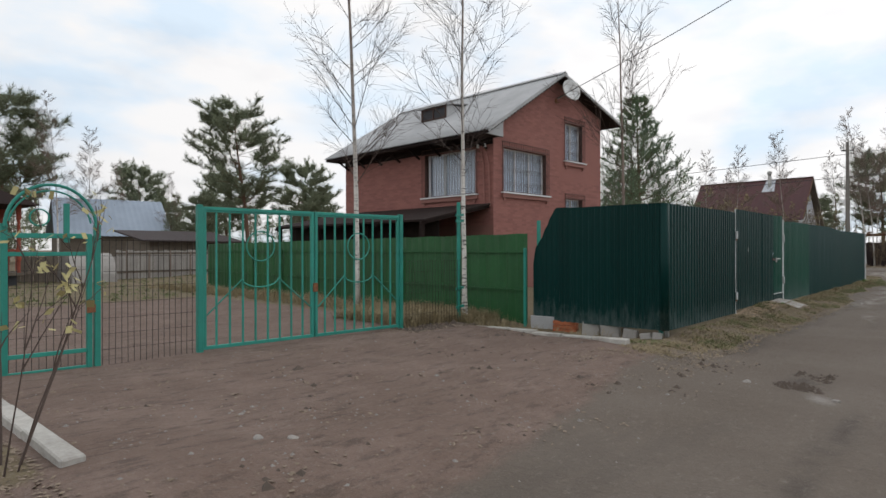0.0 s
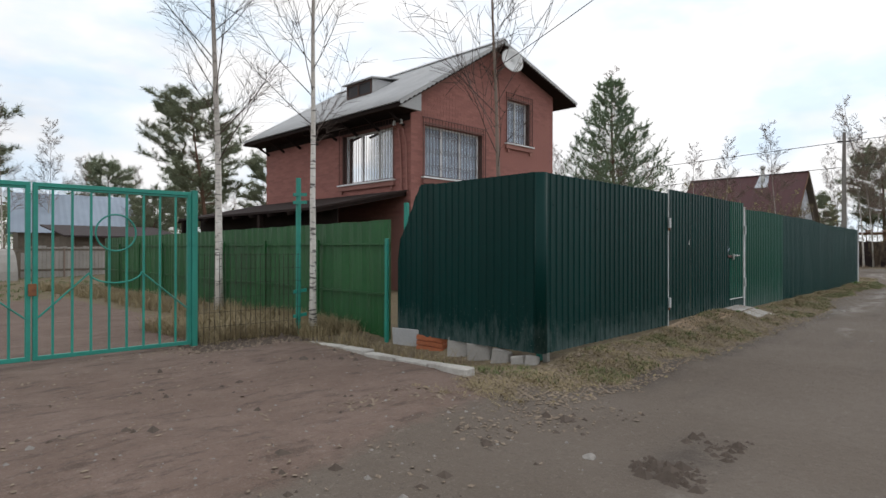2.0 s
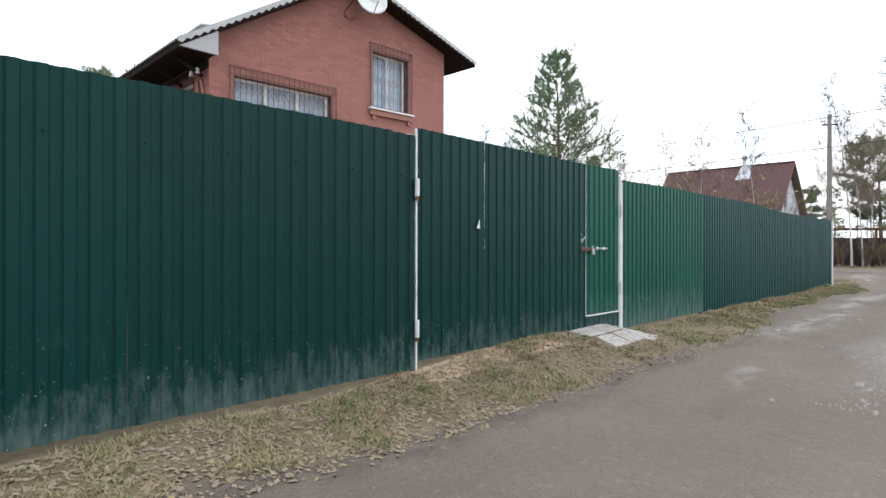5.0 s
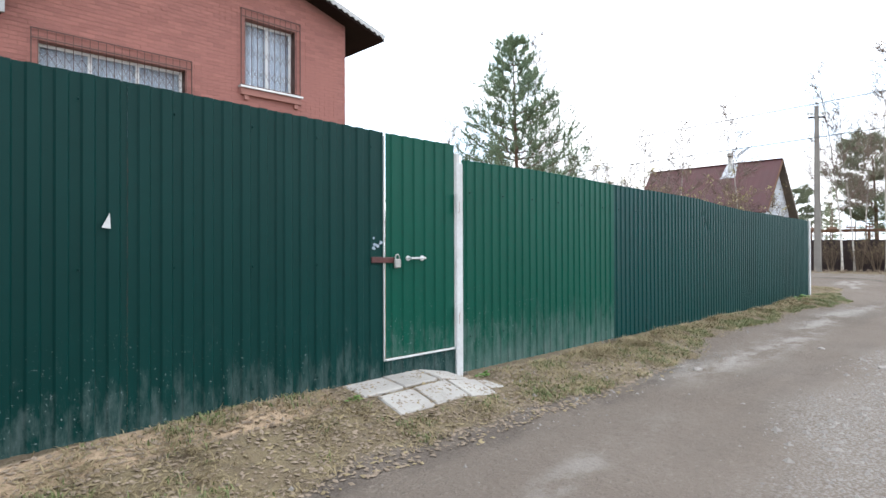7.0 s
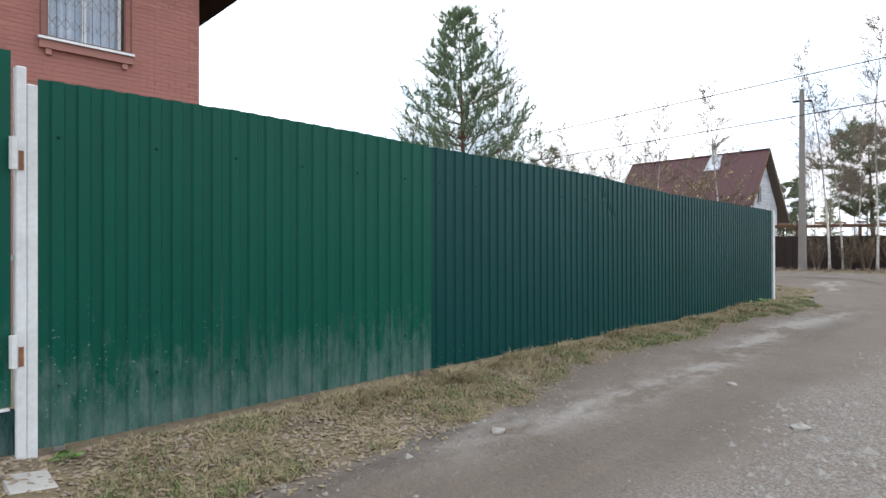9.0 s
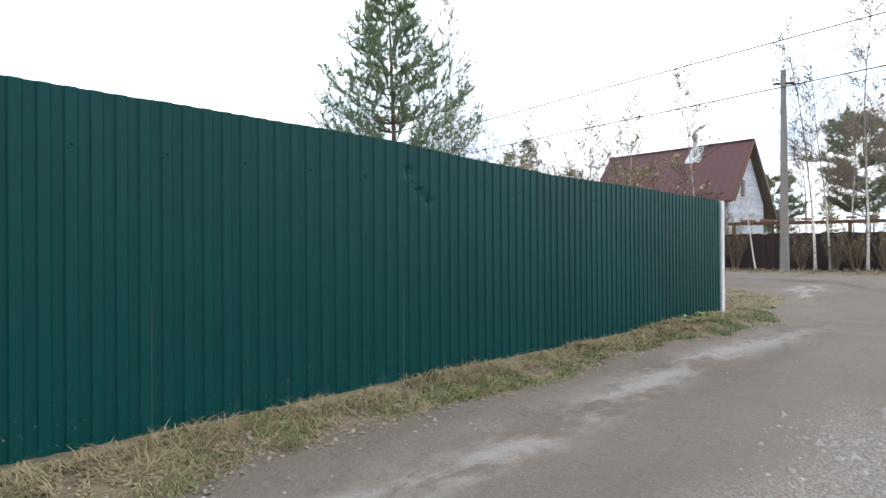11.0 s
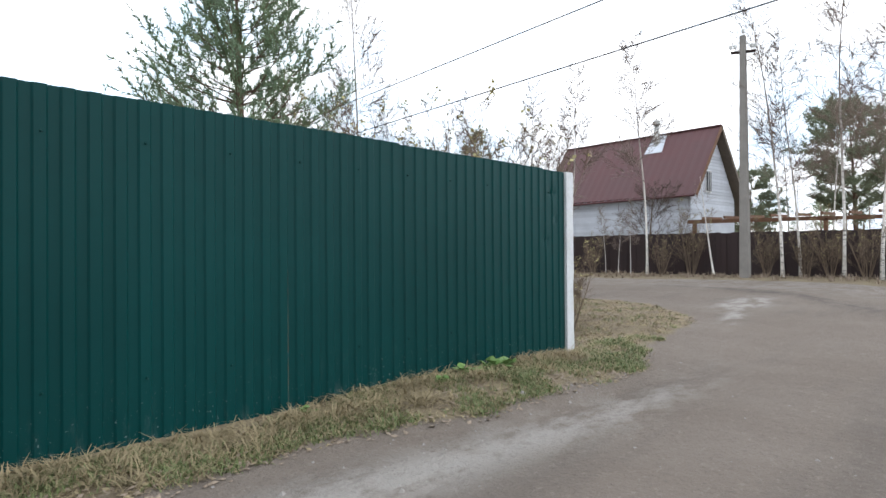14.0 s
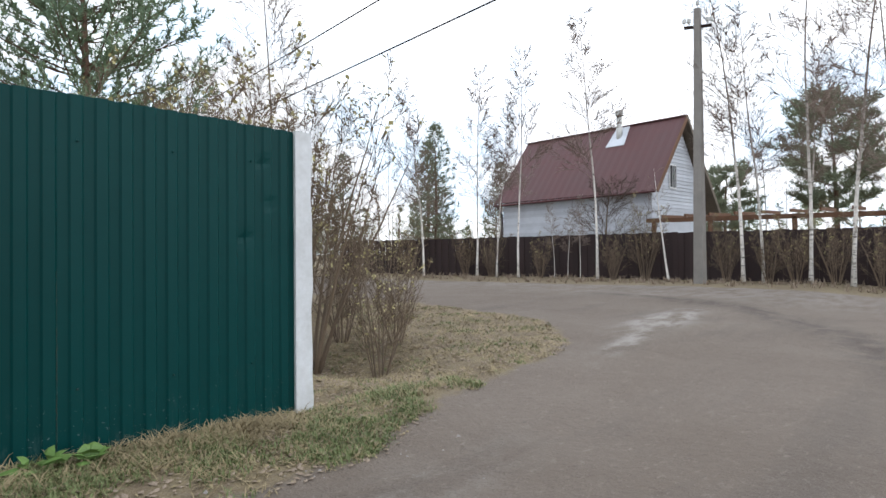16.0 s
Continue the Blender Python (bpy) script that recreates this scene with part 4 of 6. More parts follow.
gable = wall_face("wall", HW, GABLE_OPEN, lambda s: roof_z(s) - 0.10, lambda s, d, z: hp(s, d, z))
side = wall_face("wall", HL - 0.6, [(a - 0.3, b - 0.3, c, d) for a, b, c, d in SIDE_OPEN], lambda s: roof_z(0) - 0.1, lambda s, d, z: hp(d, s + 0.3, z))
Geo().box((0, 0, 0.2), (0.3, HL - 0.6, roof_z(HW) - 0.1), Matrix.Translation(hp(HW - 0.3, 0.3, 0)) @ Matrix.Rotation(HA, 4, "Z")).link("wall", "mortar", house)
wall_face("wall", HW, [], lambda s: roof_z(s) - 0.1, lambda s, d, z: hp(s, HL - 0.3 + d, z))

# roof of wavy slate sheets
def slate_roof():
    OV, FR, BK = 0.78, 0.45, 0.42
    wave = 0.15
    for u0, u1, name in ((-OV, RIDGE_U + 0.02, "roof_slope"), (RIDGE_U - 0.02, HW + 0.86, "roof_slope")):
        g = Geo()
        n = int((HL + FR + BK) / wave) * 4
        us = np.linspace(u0, u1, 5)
        for i in range(n + 1):
            v = -FR + (HL + FR + BK) * i / n
            lift = 0.022 * math.cos(i * math.pi / 2)
            for j, u in enumerate(us):
                g.v.append(hp(u, v, roof_z(min(max(u, u0), u1)) + lift + 0.03))
        for i in range(n):
            for j in range(4):
                a = i * 5 + j
                g.f.append((a, a + 5, a + 6, a + 1))
        ob = g.link(name, "slate", house, smooth=True)
        ob.modifiers.new("thickness", "SOLIDIFY").thickness = 0.012
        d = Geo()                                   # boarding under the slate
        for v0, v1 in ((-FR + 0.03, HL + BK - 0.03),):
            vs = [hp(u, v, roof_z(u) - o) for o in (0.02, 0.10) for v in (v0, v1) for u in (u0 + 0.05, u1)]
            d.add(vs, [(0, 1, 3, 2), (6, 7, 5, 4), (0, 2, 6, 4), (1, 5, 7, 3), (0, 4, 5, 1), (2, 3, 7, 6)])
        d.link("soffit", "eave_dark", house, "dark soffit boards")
    cap = Geo()
    cap.add([hp(RIDGE_U + du, v, RIDGE_Z + dz) for v in (-FR - 0.03, HL + BK) for du, dz in ((-0.16, -0.03), (0, 0.085), (0.16, 0.0))], [(0, 3, 4, 1), (1, 4, 5, 2)])
    ob = cap.link("ridge_cap", "slate", house)
    ob.modifiers.new("thickness", "SOLIDIFY").thickness = 0.015
    for ua, ub in ((-OV, RIDGE_U), (RIDGE_U, HW + 0.86)):      # toothed barge boards
        g = Geo()
        n = 26
        for k in range(2 * n + 1):
            a = ua + (ub - ua) * k / (2 * n)
            g.v += [hp(a, -FR - 0.012, roof_z(a) + 0.045), hp(a, -FR - 0.012, roof_z(a) - (0.085 if k % 2 else 0.03))]
        g.f = [(2 * k, 2 * k + 1, 2 * k + 3, 2 * k + 2) for k in range(2 * n)]
        ob = g.link("barge_board", "slate", house, "grey toothed edge")
        ob.modifiers.new("thickness", "SOLIDIFY").thickness = 0.015
    # boxed eave end at the gable
    Geo().add([hp(-0.74, -0.40, roof_z(-0.74) - 0.11), hp(0.02, -0.40, roof_z(-0.74) - 0.13), hp(0.02, -0.40, roof_z(0.02) - 0.11),
               hp(-0.74, -0.34, roof_z(-0.74) - 0.11), hp(0.02, -0.34, roof_z(-0.74) - 0.13), hp(0.02, -0.34, roof_z(0.02) - 0.11)],
              [(0, 1, 2), (5, 4, 3), (0, 3, 4, 1), (1, 4, 5, 2), (2, 5, 3, 0)]).link("eave_end", "slate", house, "pale boxed eave end")


slate_roof()
# dark boarded eave over the yard wall, with brackets; colour includes the eave's shade
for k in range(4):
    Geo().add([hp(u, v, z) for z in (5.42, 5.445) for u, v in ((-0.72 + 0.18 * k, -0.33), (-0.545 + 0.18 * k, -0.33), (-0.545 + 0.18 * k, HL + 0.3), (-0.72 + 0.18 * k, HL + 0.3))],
              [(0, 1, 2, 3), (7, 6, 5, 4), (0, 4, 5, 1), (1, 5, 6, 2), (2, 6, 7, 3), (3, 7, 4, 0)]).link("eave_board", "eave_dark", house, "dark eave board, shade in its colour")
# frieze band: dark timber plus the shade at the wall top, as colour
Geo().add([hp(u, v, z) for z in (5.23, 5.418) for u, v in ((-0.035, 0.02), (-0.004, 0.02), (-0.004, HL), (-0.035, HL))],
          [(3, 2, 1, 0), (4, 5, 6, 7), (0, 1, 5, 4), (1, 2, 6, 5), (2, 3, 7, 6), (3, 0, 4, 7)]).link("frieze_board", "eave_dark", house, "dark frieze, boards and eave shade in one")
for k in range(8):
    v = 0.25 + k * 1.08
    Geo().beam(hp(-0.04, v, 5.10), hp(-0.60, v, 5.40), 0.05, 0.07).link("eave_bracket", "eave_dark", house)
# dormer hatch
du = 1.28
dz0 = roof_z(du) + 0.02
dorm = Geo().add([hp(du, 3.35, dz0), hp(du, 4.80, dz0), hp(du, 4.80, dz0 + 0.52), hp(du, 3.35, dz0 + 0.52), hp(du + 0.9, 3.35, dz0 + 0.55), hp(du + 0.9, 4.80, dz0 + 0.55)],
                 [(0, 3, 4), (1, 5, 2), (0, 1, 2, 3)]).link("dormer", "slate", house, "small shed dormer")
Geo().add([hp(du - 0.14, 3.22, dz0 + 0.50), hp(du - 0.14, 4.93, dz0 + 0.50), hp(du + 1.05, 4.93, dz0 + 0.66), hp(du + 1.05, 3.22, dz0 + 0.66),
           hp(du - 0.14, 3.22, dz0 + 0.54), hp(du - 0.14, 4.93, dz0 + 0.54), hp(du + 1.05, 4.93, dz0 + 0.70), hp(du + 1.05, 3.22, dz0 + 0.70)],
          [(3, 2, 1, 0), (4, 5, 6, 7), (0, 1, 5, 4), (1, 2, 6, 5), (2, 3, 7, 6), (3, 0, 4, 7)]).link("dormer_roof", "slate", dorm)
Geo().add([hp(du - 0.012, 3.45, dz0 + 0.06), hp(du - 0.012, 4.70, dz0 + 0.06), hp(du - 0.012, 4.70, dz0 + 0.46), hp(du - 0.012, 3.45, dz0 + 0.46)], [(3, 2, 1, 0)]).link("dormer_pane", "interior", dorm, "dark pane")
for a, b in (((3.40, 0.05), (4.75, 0.05)), ((3.40, 0.47), (4.75, 0.47)), ((3.42, 0.03), (3.42, 0.5)), ((4.73, 0.03), (4.73, 0.5)), ((4.1, 0.05), (4.1, 0.47))):
    Geo().beam(hp(du - 0.02, a[0], dz0 + a[1]), hp(du - 0.02, b[0], dz0 + b[1]), 0.05).link("dormer_frame", "brown_trim", dorm)


def window(at, s0, s1, z0, z1, sashes, grille=True, sill=True, scroll=False):
    """at(s, depth, z): depth grows into the house."""
    w = Geo()
    fz = 0.055
    D = 0.2
    bars = [((s0, z0 + fz / 2), (s1, z0 + fz / 2)), ((s0, z1 - fz / 2), (s1, z1 - fz / 2))]
    for k in range(sashes + 1):
        s = s0 + fz / 2 + (s1 - s0 - fz) * k / sashes
        bars.append(((s, z0), (s, z1)))
    base = Geo().beam(at(bars[0][0][0], D, bars[0][0][1]), at(bars[0][1][0], D, bars[0][1][1]), fz).link("window", "window_white", house, "white framed window with brown grille and curtains")
    for a, b in bars[1:]:
        Geo().beam(at(a[0], D, a[1]), at(b[0], D, b[1]), fz if a[0] in (s0, s1) else fz * 1.15, 0.06, up=(0.3, 0.9, 0.1)).link("frame", "window_white", base)
    for k in range(sashes):
        a, b = s0 + (s1 - s0) * k / sashes + fz, s0 + (s1 - s0) * (k + 1) / sashes - fz / 2
        p = Geo().add([at(a, D, z0 + fz), at(b, D, z0 + fz), at(b, D, z1 - fz), at(a, D, z1 - fz)], [(0, 1, 2, 3)]).link("pane", "glass", base)
        p.visible_shadow = False
    c = Geo()
    n = int((s1 - s0) * 42)
    for i in range(n + 1):
        s = s0 + (s1 - s0) * i / n
        d = 0.265 + 0.022 * math.sin(i * 1.25) + 0.012 * math.sin(i * 0.4)
        c.v += [at(s, d, z0 - 0.05), at(s, d, z1 + 0.05)]
    for i in range(n):
        c.f.append((2 * i, 2 * i + 2, 2 * i + 3, 2 * i + 1))
    c.link("curtain", "curtain", base, "pale pleated curtain", smooth=True)
    g = Geo()                                       # grille
    G = 0.0 - 0.05
    for z in (z0 + 0.04, z1 + 0.18, z1 + 0.02):
        g.beam(at(s0 - 0.1, G, z), at(s1 + 0.1, G, z), 0.016)
    n = int((s1 - s0) / 0.125)
    for k in range(n + 1):
        s = s0 + (s1 - s0) * k / n
        g.beam(at(s, G, z0 + 0.04), at(s, G, z1 + 0.18), 0.008)
        if scroll and k < n:
            for zc in (z0 + 0.3, (z0 + z1) / 2, z1 - 0.3):
                a, b = at(s, G, zc - 0.1), at(s + (s1 - s0) / n, G, zc + 0.1)
                g.beam(a, b, 0.005)
                g.beam(at(s, G, zc + 0.1), at(s + (s1 - s0) / n, G, zc - 0.1), 0.005)
    for s in (s0 - 0.1, s1 + 0.1):
        g.beam(at(s, G, z0), at(s, G, z1 + 0.18), 0.016)
        g.beam(at(s, G, z1 + 0.18), at(s, 0.02, z1 + 0.18), 0.014)
        g.beam(at(s, G, z0 + 0.05), at(s, 0.02, z0 + 0.05), 0.014)
    g.link("grille", "grille", base, "brown steel grille")
    if sill:
        b = Geo()
        vs = [at(s, d, z) for z, o in ((z0 - 0.03, 0), (z0 + 0.012, 0)) for s, d in ((s0 - 0.14, 0.1), (s1 + 0.14, 0.1), (s1 + 0.14, -0.12), (s0 - 0.14, -0.12))]
        b.add(vs, [(0, 1, 2, 3), (7, 6, 5, 4), (0, 4, 5, 1), (1, 5, 6, 2), (2, 6, 7, 3), (3, 7, 4, 0)]).link("sill", "window_white", base, "white sill")
        b = Geo()
        vs = [at(s, d, z) for z in (z0 - 0.17, z0 - 0.032) for s, d in ((s0 - 0.12, 0.001), (s1 + 0.12, 0.001), (s1 + 0.12, -0.08), (s0 - 0.12, -0.08))]
        b.add(vs, [(0, 1, 2, 3), (7, 6, 5, 4), (0, 4, 5, 1), (1, 5, 6, 2), (2, 6, 7, 3), (3, 7, 4, 0)]).link("sill_course", "mortar", base, "projecting brick course")
        for s in (s0 - 0.03, s1 - 0.05):
            vs = [at(q, d, z) for z in (z0 - 0.27, z0 - 0.172) for q, d in ((s, 0.001), (s + 0.09, 0.001), (s + 0.09, -0.06), (s, -0.06))]
            Geo().add(vs, [(0, 1, 2, 3), (7, 6, 5, 4), (0, 4, 5, 1), (1, 5, 6, 2), (2, 6, 7, 3), (3, 7, 4, 0)]).link("corbel", "mortar", base)
    for sa, sb in ((s0 - 0.0, s0 + 0.012), (s1 - 0.012, s1)):   # dark reveals
        Geo().add([at(q, d, z) for z in (z0, z1) for q, d in ((sa, 0.004), (sb, 0.004), (sb, 0.168), (sa, 0.168))], [(0, 1, 2, 3), (7, 6, 5, 4), (0, 4, 5, 1), (1, 5, 6, 2), (2, 6, 7, 3), (3, 7, 4, 0)]).link("reveal", "brown_trim", base)


window(lambda s, d, z: hp(s, d, z), *GABLE_OPEN[0], 3, scroll=True)
window(lambda s, d, z: hp(s, d, z), *GABLE_OPEN[1], 2, scroll=True)
window(lambda s, d, z: hp(s, d, z), *GABLE_OPEN[2], 2, sill=False)
window(lambda s, d, z: hp(d, s, z), *SIDE_OPEN[0], 3)
Geo().box((0.45, 0.45, 0.3), (HW - 0.45, HL - 0.45, 5.3), Matrix.Translation((H0.x, H0.y, 0)) @ Matrix.Rotation(HA, 4, "Z")).link("core", "interior", house)

dish = thing("satellite_dish", (20.9, 11.4, 7.6), "pale round satellite dish on the gable", "satellite dish")
rim = Geo()
ring, axis = 20, Vector((-0.35, -0.9, 0.28)).normalized()
e1 = axis.cross(Vector((0, 0, 1))).normalized()
e2 = e1.cross(axis)
C = Vector((20.92, 11.36, 7.58))
for j, (r, dd) in enumerate(((0.02, -0.09), (0.18, -0.07), (0.3, -0.03), (0.38, 0.0), (0.39, -0.015))):
    for k in range(ring):
        a = 2 * math.pi * k / ring
        rim.v.append(tuple(C + axis * dd + e1 * r * math.cos(a) + e2 * r * 1.08 * math.sin(a)))
for j in range(4):
    for k in range(ring):
        a, b = j * ring + k, j * ring + (k + 1) % ring
        rim.f.append((a, b, b + ring, a + ring))
ob = rim.link("reflector", "dish", dish, smooth=True)
ob.modifiers.new("thickness", "SOLIDIFY").thickness = 0.006
Geo().tube([tuple(C - axis * 0.09), tuple(C - axis * 0.2), hp(3.7, 0.0, 7.35)], 0.025, 8).link("mount", "steel", dish)
Geo().tube([tuple(C - e2 * 0.4 - axis * 0.02), tuple(C - e2 * 0.34 + axis * 0.34)], 0.012, 6).link("arm", "steel", dish)
Geo().tube([tuple(C - e2 * 0.34 + axis * 0.34), tuple(C - e2 * 0.26 + axis * 0.28)], 0.03, 8).link("receiver", "dish", dish)
lamp = thing("wall_bracket", hp(3.2, -0.1, 7.3), "small rusty cable bracket on the gable wall", "bracket")
Geo().tube([hp(3.15, -0.28, 7.12), hp(3.2, -0.24, 7.05), hp(3.5, -0.18, 7.15), hp(3.55, 0.0, 7.2)], 0.018, 6).link("arm", "rust", lamp)
Geo().tube([hp(3.15, -0.28, 7.08), hp(3.15, -0.28, 7.2)], [0.05, 0.03], 8).link("insulator", "rust", lamp)
for k in range(2):
    ins = thing("insulator", hp(-0.12, 0.28 + 0.28 * k, 5.2), "white porcelain insulator on a steel hook", "insulator", "insulators under the eave")
    b = Vector(hp(-0.14, 0.25 + 0.3 * k, 5.13))
    Geo().tube([b, b + Vector((0, 0, 0.04)), b + Vector((0, 0, 0.05)), b + Vector((0, 0, 0.1)), b + Vector((0, 0, 0.13))], [0.05, 0.055, 0.04, 0.045, 0.02], 10).link("body", "porcelain", ins)
    Geo().tube([b, b + Vector((0, 0, -0.06)), b + Vector((0.16, 0, -0.12))], 0.01, 6).link("hook", "rust", ins)
for k in range(2):
    cd = thing("conduit_pipe", hp(-0.04, 0.12 + 0.22 * k, 3.2), "brown conduit pipe down the brick wall", "pipe", "conduits on the yard wall")
    Geo().tube([hp(-0.05, 0.3 + 0.2 * k, 5.05), hp(-0.04, 0.16 + 0.24 * k, 4.6), hp(-0.04, 0.12 + 0.22 * k, 3.2)], 0.024, 8).link("pipe", "mortar", cd)

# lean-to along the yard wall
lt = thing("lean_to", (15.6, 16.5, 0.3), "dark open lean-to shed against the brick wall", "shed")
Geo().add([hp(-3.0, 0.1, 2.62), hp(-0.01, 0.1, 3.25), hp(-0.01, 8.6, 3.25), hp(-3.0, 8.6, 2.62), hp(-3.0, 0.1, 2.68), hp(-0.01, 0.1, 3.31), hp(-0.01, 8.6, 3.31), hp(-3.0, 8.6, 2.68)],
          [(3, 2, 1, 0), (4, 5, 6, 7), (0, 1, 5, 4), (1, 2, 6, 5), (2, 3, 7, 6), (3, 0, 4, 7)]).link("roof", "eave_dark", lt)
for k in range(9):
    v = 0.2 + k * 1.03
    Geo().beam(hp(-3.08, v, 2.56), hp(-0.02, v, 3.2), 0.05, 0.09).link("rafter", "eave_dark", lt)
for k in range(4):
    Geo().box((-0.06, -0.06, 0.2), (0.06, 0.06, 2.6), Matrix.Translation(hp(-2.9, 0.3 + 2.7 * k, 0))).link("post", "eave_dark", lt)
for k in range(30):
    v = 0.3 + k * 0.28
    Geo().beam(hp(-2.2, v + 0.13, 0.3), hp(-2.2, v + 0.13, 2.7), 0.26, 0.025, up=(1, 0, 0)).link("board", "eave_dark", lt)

# ---- white house across the lane end ----
FA = Vector((0.07, 0.9975))                      # along the ridge
FB = Vector((0.9975, -0.07))
F0 = Vector((56.47, 11.37))                        # front corner near the lane
fp = lambda a, b, z: (F0.x + FA.x * a + FB.x * b, F0.y + FA.y * a + FB.y * b, z)
fh = thing("white_house", fp(4, 2.7, 0.5), "white sided house with steep brown metal roof", "house")
FL, FW = 8.5, 5.0
g = Geo()
g.add([fp(a, b, z) for a in (0, FL) for b, z in ((0, 0.4), (FW, 0.4), (FW, 4.1), (FW / 2, 7.45), (0, 4.1))], [(0, 4, 3, 2, 1), (5, 6, 7, 8, 9), (0, 5, 9, 4), (1, 2, 7, 6), (4, 9, 8, 3), (2, 3, 8, 7)])
g.link("wall", "siding", fh)
for z in np.arange(0.5, 4.05, 0.16):              # lapped boards
    Geo().add([fp(-0.02, -0.035, z), fp(FL, -0.035, z), fp(FL, -0.008, z + 0.155), fp(-0.02, -0.008, z + 0.155), fp(-0.02, 0, z), fp(FL, 0, z)],
              [(0, 3, 2, 1), (0, 1, 5, 4)]).link("siding_board", "siding", fh)
for z in np.arange(0.5, 7.2, 0.16):
    m = 0 if z < 4.1 else (z - 4.1) / 3.35 * FW / 2
    Geo().add([fp(-0.035, m, z), fp(-0.008, m, z + 0.155), fp(-0.008, FW - m, z + 0.155), fp(-0.035, FW - m, z), fp(0, m, z), fp(0, FW - m, z)],
              [(0, 3, 2, 1), (0, 4, 5, 3)]).link("siding_board", "siding", fh)
frz = lambda b: 7.74 - abs(b - FW / 2) * 1.25
for b0, b1 in ((-0.35, FW / 2), (FW / 2, FW + 1.05)):
    g = Geo()
    n = 22
    for i in range(n * 2 + 1):
        a = -0.45 + (FL + 0.8) * i / (2 * n)
        for b in (b0, b1):
            g.v.append(fp(a, b, frz(b) + 0.03 * (i % 2)))
    for i in range(2 * n):
        g.f.append((2 * i, 2 * i + 1, 2 * i + 3, 2 * i + 2))
    ob = g.link("roof_slope", "roof_brown" if b0 < 0 else "old_wood", fh, "brown metal sheets" if b0 < 0 else "grey weathered slope")
    ob.modifiers.new("thickness", "SOLIDIFY").thickness = 0.05
    Geo().beam(fp(-0.46, b0, frz(b0) - 0.06), fp(-0.46, b1, frz(b1) - 0.06), 0.03, 0.18).link("barge_board", "beam" if b0 < 0 else "old_wood", fh)
Geo().beam(fp(-0.45, FW / 2, 7.76), fp(FL + 0.35, FW / 2, 7.76), 0.2, 0.06).link("ridge_cap", "roof_brown", fh)
Geo().tube([fp(FL + 0.2, -0.4, 4.15), fp(FL + 0.2, -0.1, 3.9), fp(FL + 0.05, -0.06, 3.6), fp(FL + 0.05, -0.06, 0.6)], 0.05, 8).link("downpipe", "fence_brown", fh)
Geo().tube([fp(-0.4, -0.42, 4.12), fp(FL + 0.35, -0.42, 4.06)], 0.06, 8).link("gutter", "roof_brown", fh)
wn = Geo().box((-0.02, -0.32, -0.55), (0.02, 0.32, 0.55), Matrix.Translation(fp(-0.05, 1.85, 4.95)) @ Matrix.Rotation(math.atan2(FA.y, FA.x), 4, "Z")).link("window", "window_white", fh)
Geo().box((-0.03, -0.26, -0.48), (0.028, 0.26, 0.48), Matrix.Translation(fp(-0.06, 1.85, 4.95)) @ Matrix.Rotation(math.atan2(FA.y, FA.x), 4, "Z")).link("pane", "interior", wn)
for dx in (-0.1, 0.1):
    Geo().beam(fp(-0.1, 1.85 + dx, 4.45), fp(-0.1, 1.85 + dx, 5.45), 0.03).link("window_bar", "window_white", wn)
ch = Geo()
cb = fp(2.73, 2.04, 0)
ch.tube([(cb[0], cb[1], 6.3), (cb[0], cb[1], 8.2)], 0.15, 12).link("chimney", "steel", fh, "grey metal flue", smooth=True)
Geo().tube([(cb[0], cb[1], 8.22), (cb[0], cb[1], 8.4), (cb[0], cb[1], 8.5)], [0.2, 0.2, 0.1], 12).link("chimney_cowl", "steel", fh)
fl = Geo()
vs = [fp(2.73 + da, b, frz(b) + o) for o in (0.05, 0.075) for da, b in ((-0.5, 1.6), (0.5, 1.6), (0.36, 2.42), (-0.36, 2.42))]
fl.add(vs, [(3, 2, 1, 0), (4, 5, 6, 7), (0, 1, 5, 4), (1, 2, 6, 5), (2, 3, 7, 6), (3, 0, 4, 7)]).link("flashing", "siding", fh, "bright metal flashing")
pg = thing("timber_pergola", (55.0, 8.0, 0.5), "weathered timber frame with beams beside white house", "pergola")
for k, y in enumerate((10.6, 8.4, 5.6, 3.0)):
    Geo().box((54.9, y - 0.07, 0.4), (55.04, y + 0.07, 2.75)).link("post", "beam", pg)
Geo().beam((54.97, 10.9, 2.82), (54.97, 2.6, 2.72), 0.14, 0.16).link("beam", "beam", pg)
Geo().beam((57.0, 10.7, 2.9), (57.0, 2.6, 2.8), 0.14, 0.16).link("beam", "beam", pg)
for y in np.arange(3.0, 10.8, 0.9):
    Geo().beam((54.8, y, 2.95), (57.2, y, 3.02), 0.06, 0.12).link("rafter", "beam", pg)

# ---- brown board fence across the lane ----
bf = thing("board_fence", (52.6, 10, 0.5), "long dark brown board fence behind birches", "fence")
rng = random.Random(8)
bx = lambda y: 52.75 - 0.09 * (y - 7)
for y in np.arange(1.5, 26, 0.2):
    Geo().beam((bx(y) + 0.024 * (round(y * 5) % 2), y + 0.1, gz(52, y) - 0.05), (bx(y) + 0.024 * (round(y * 5) % 2), y + 0.1, 2.23 + rng.uniform(-0.02, 0.02)), 0.215, 0.022, up=(1, 0, 0)).link("board", "fence_brown", bf)
for z in (0.9, 1.9):
    Geo().beam((bx(1.5) + 0.04, 1.5, z), (bx(26) + 0.04, 26, z), 0.04, 0.08).link("rail", "fence_brown", bf)

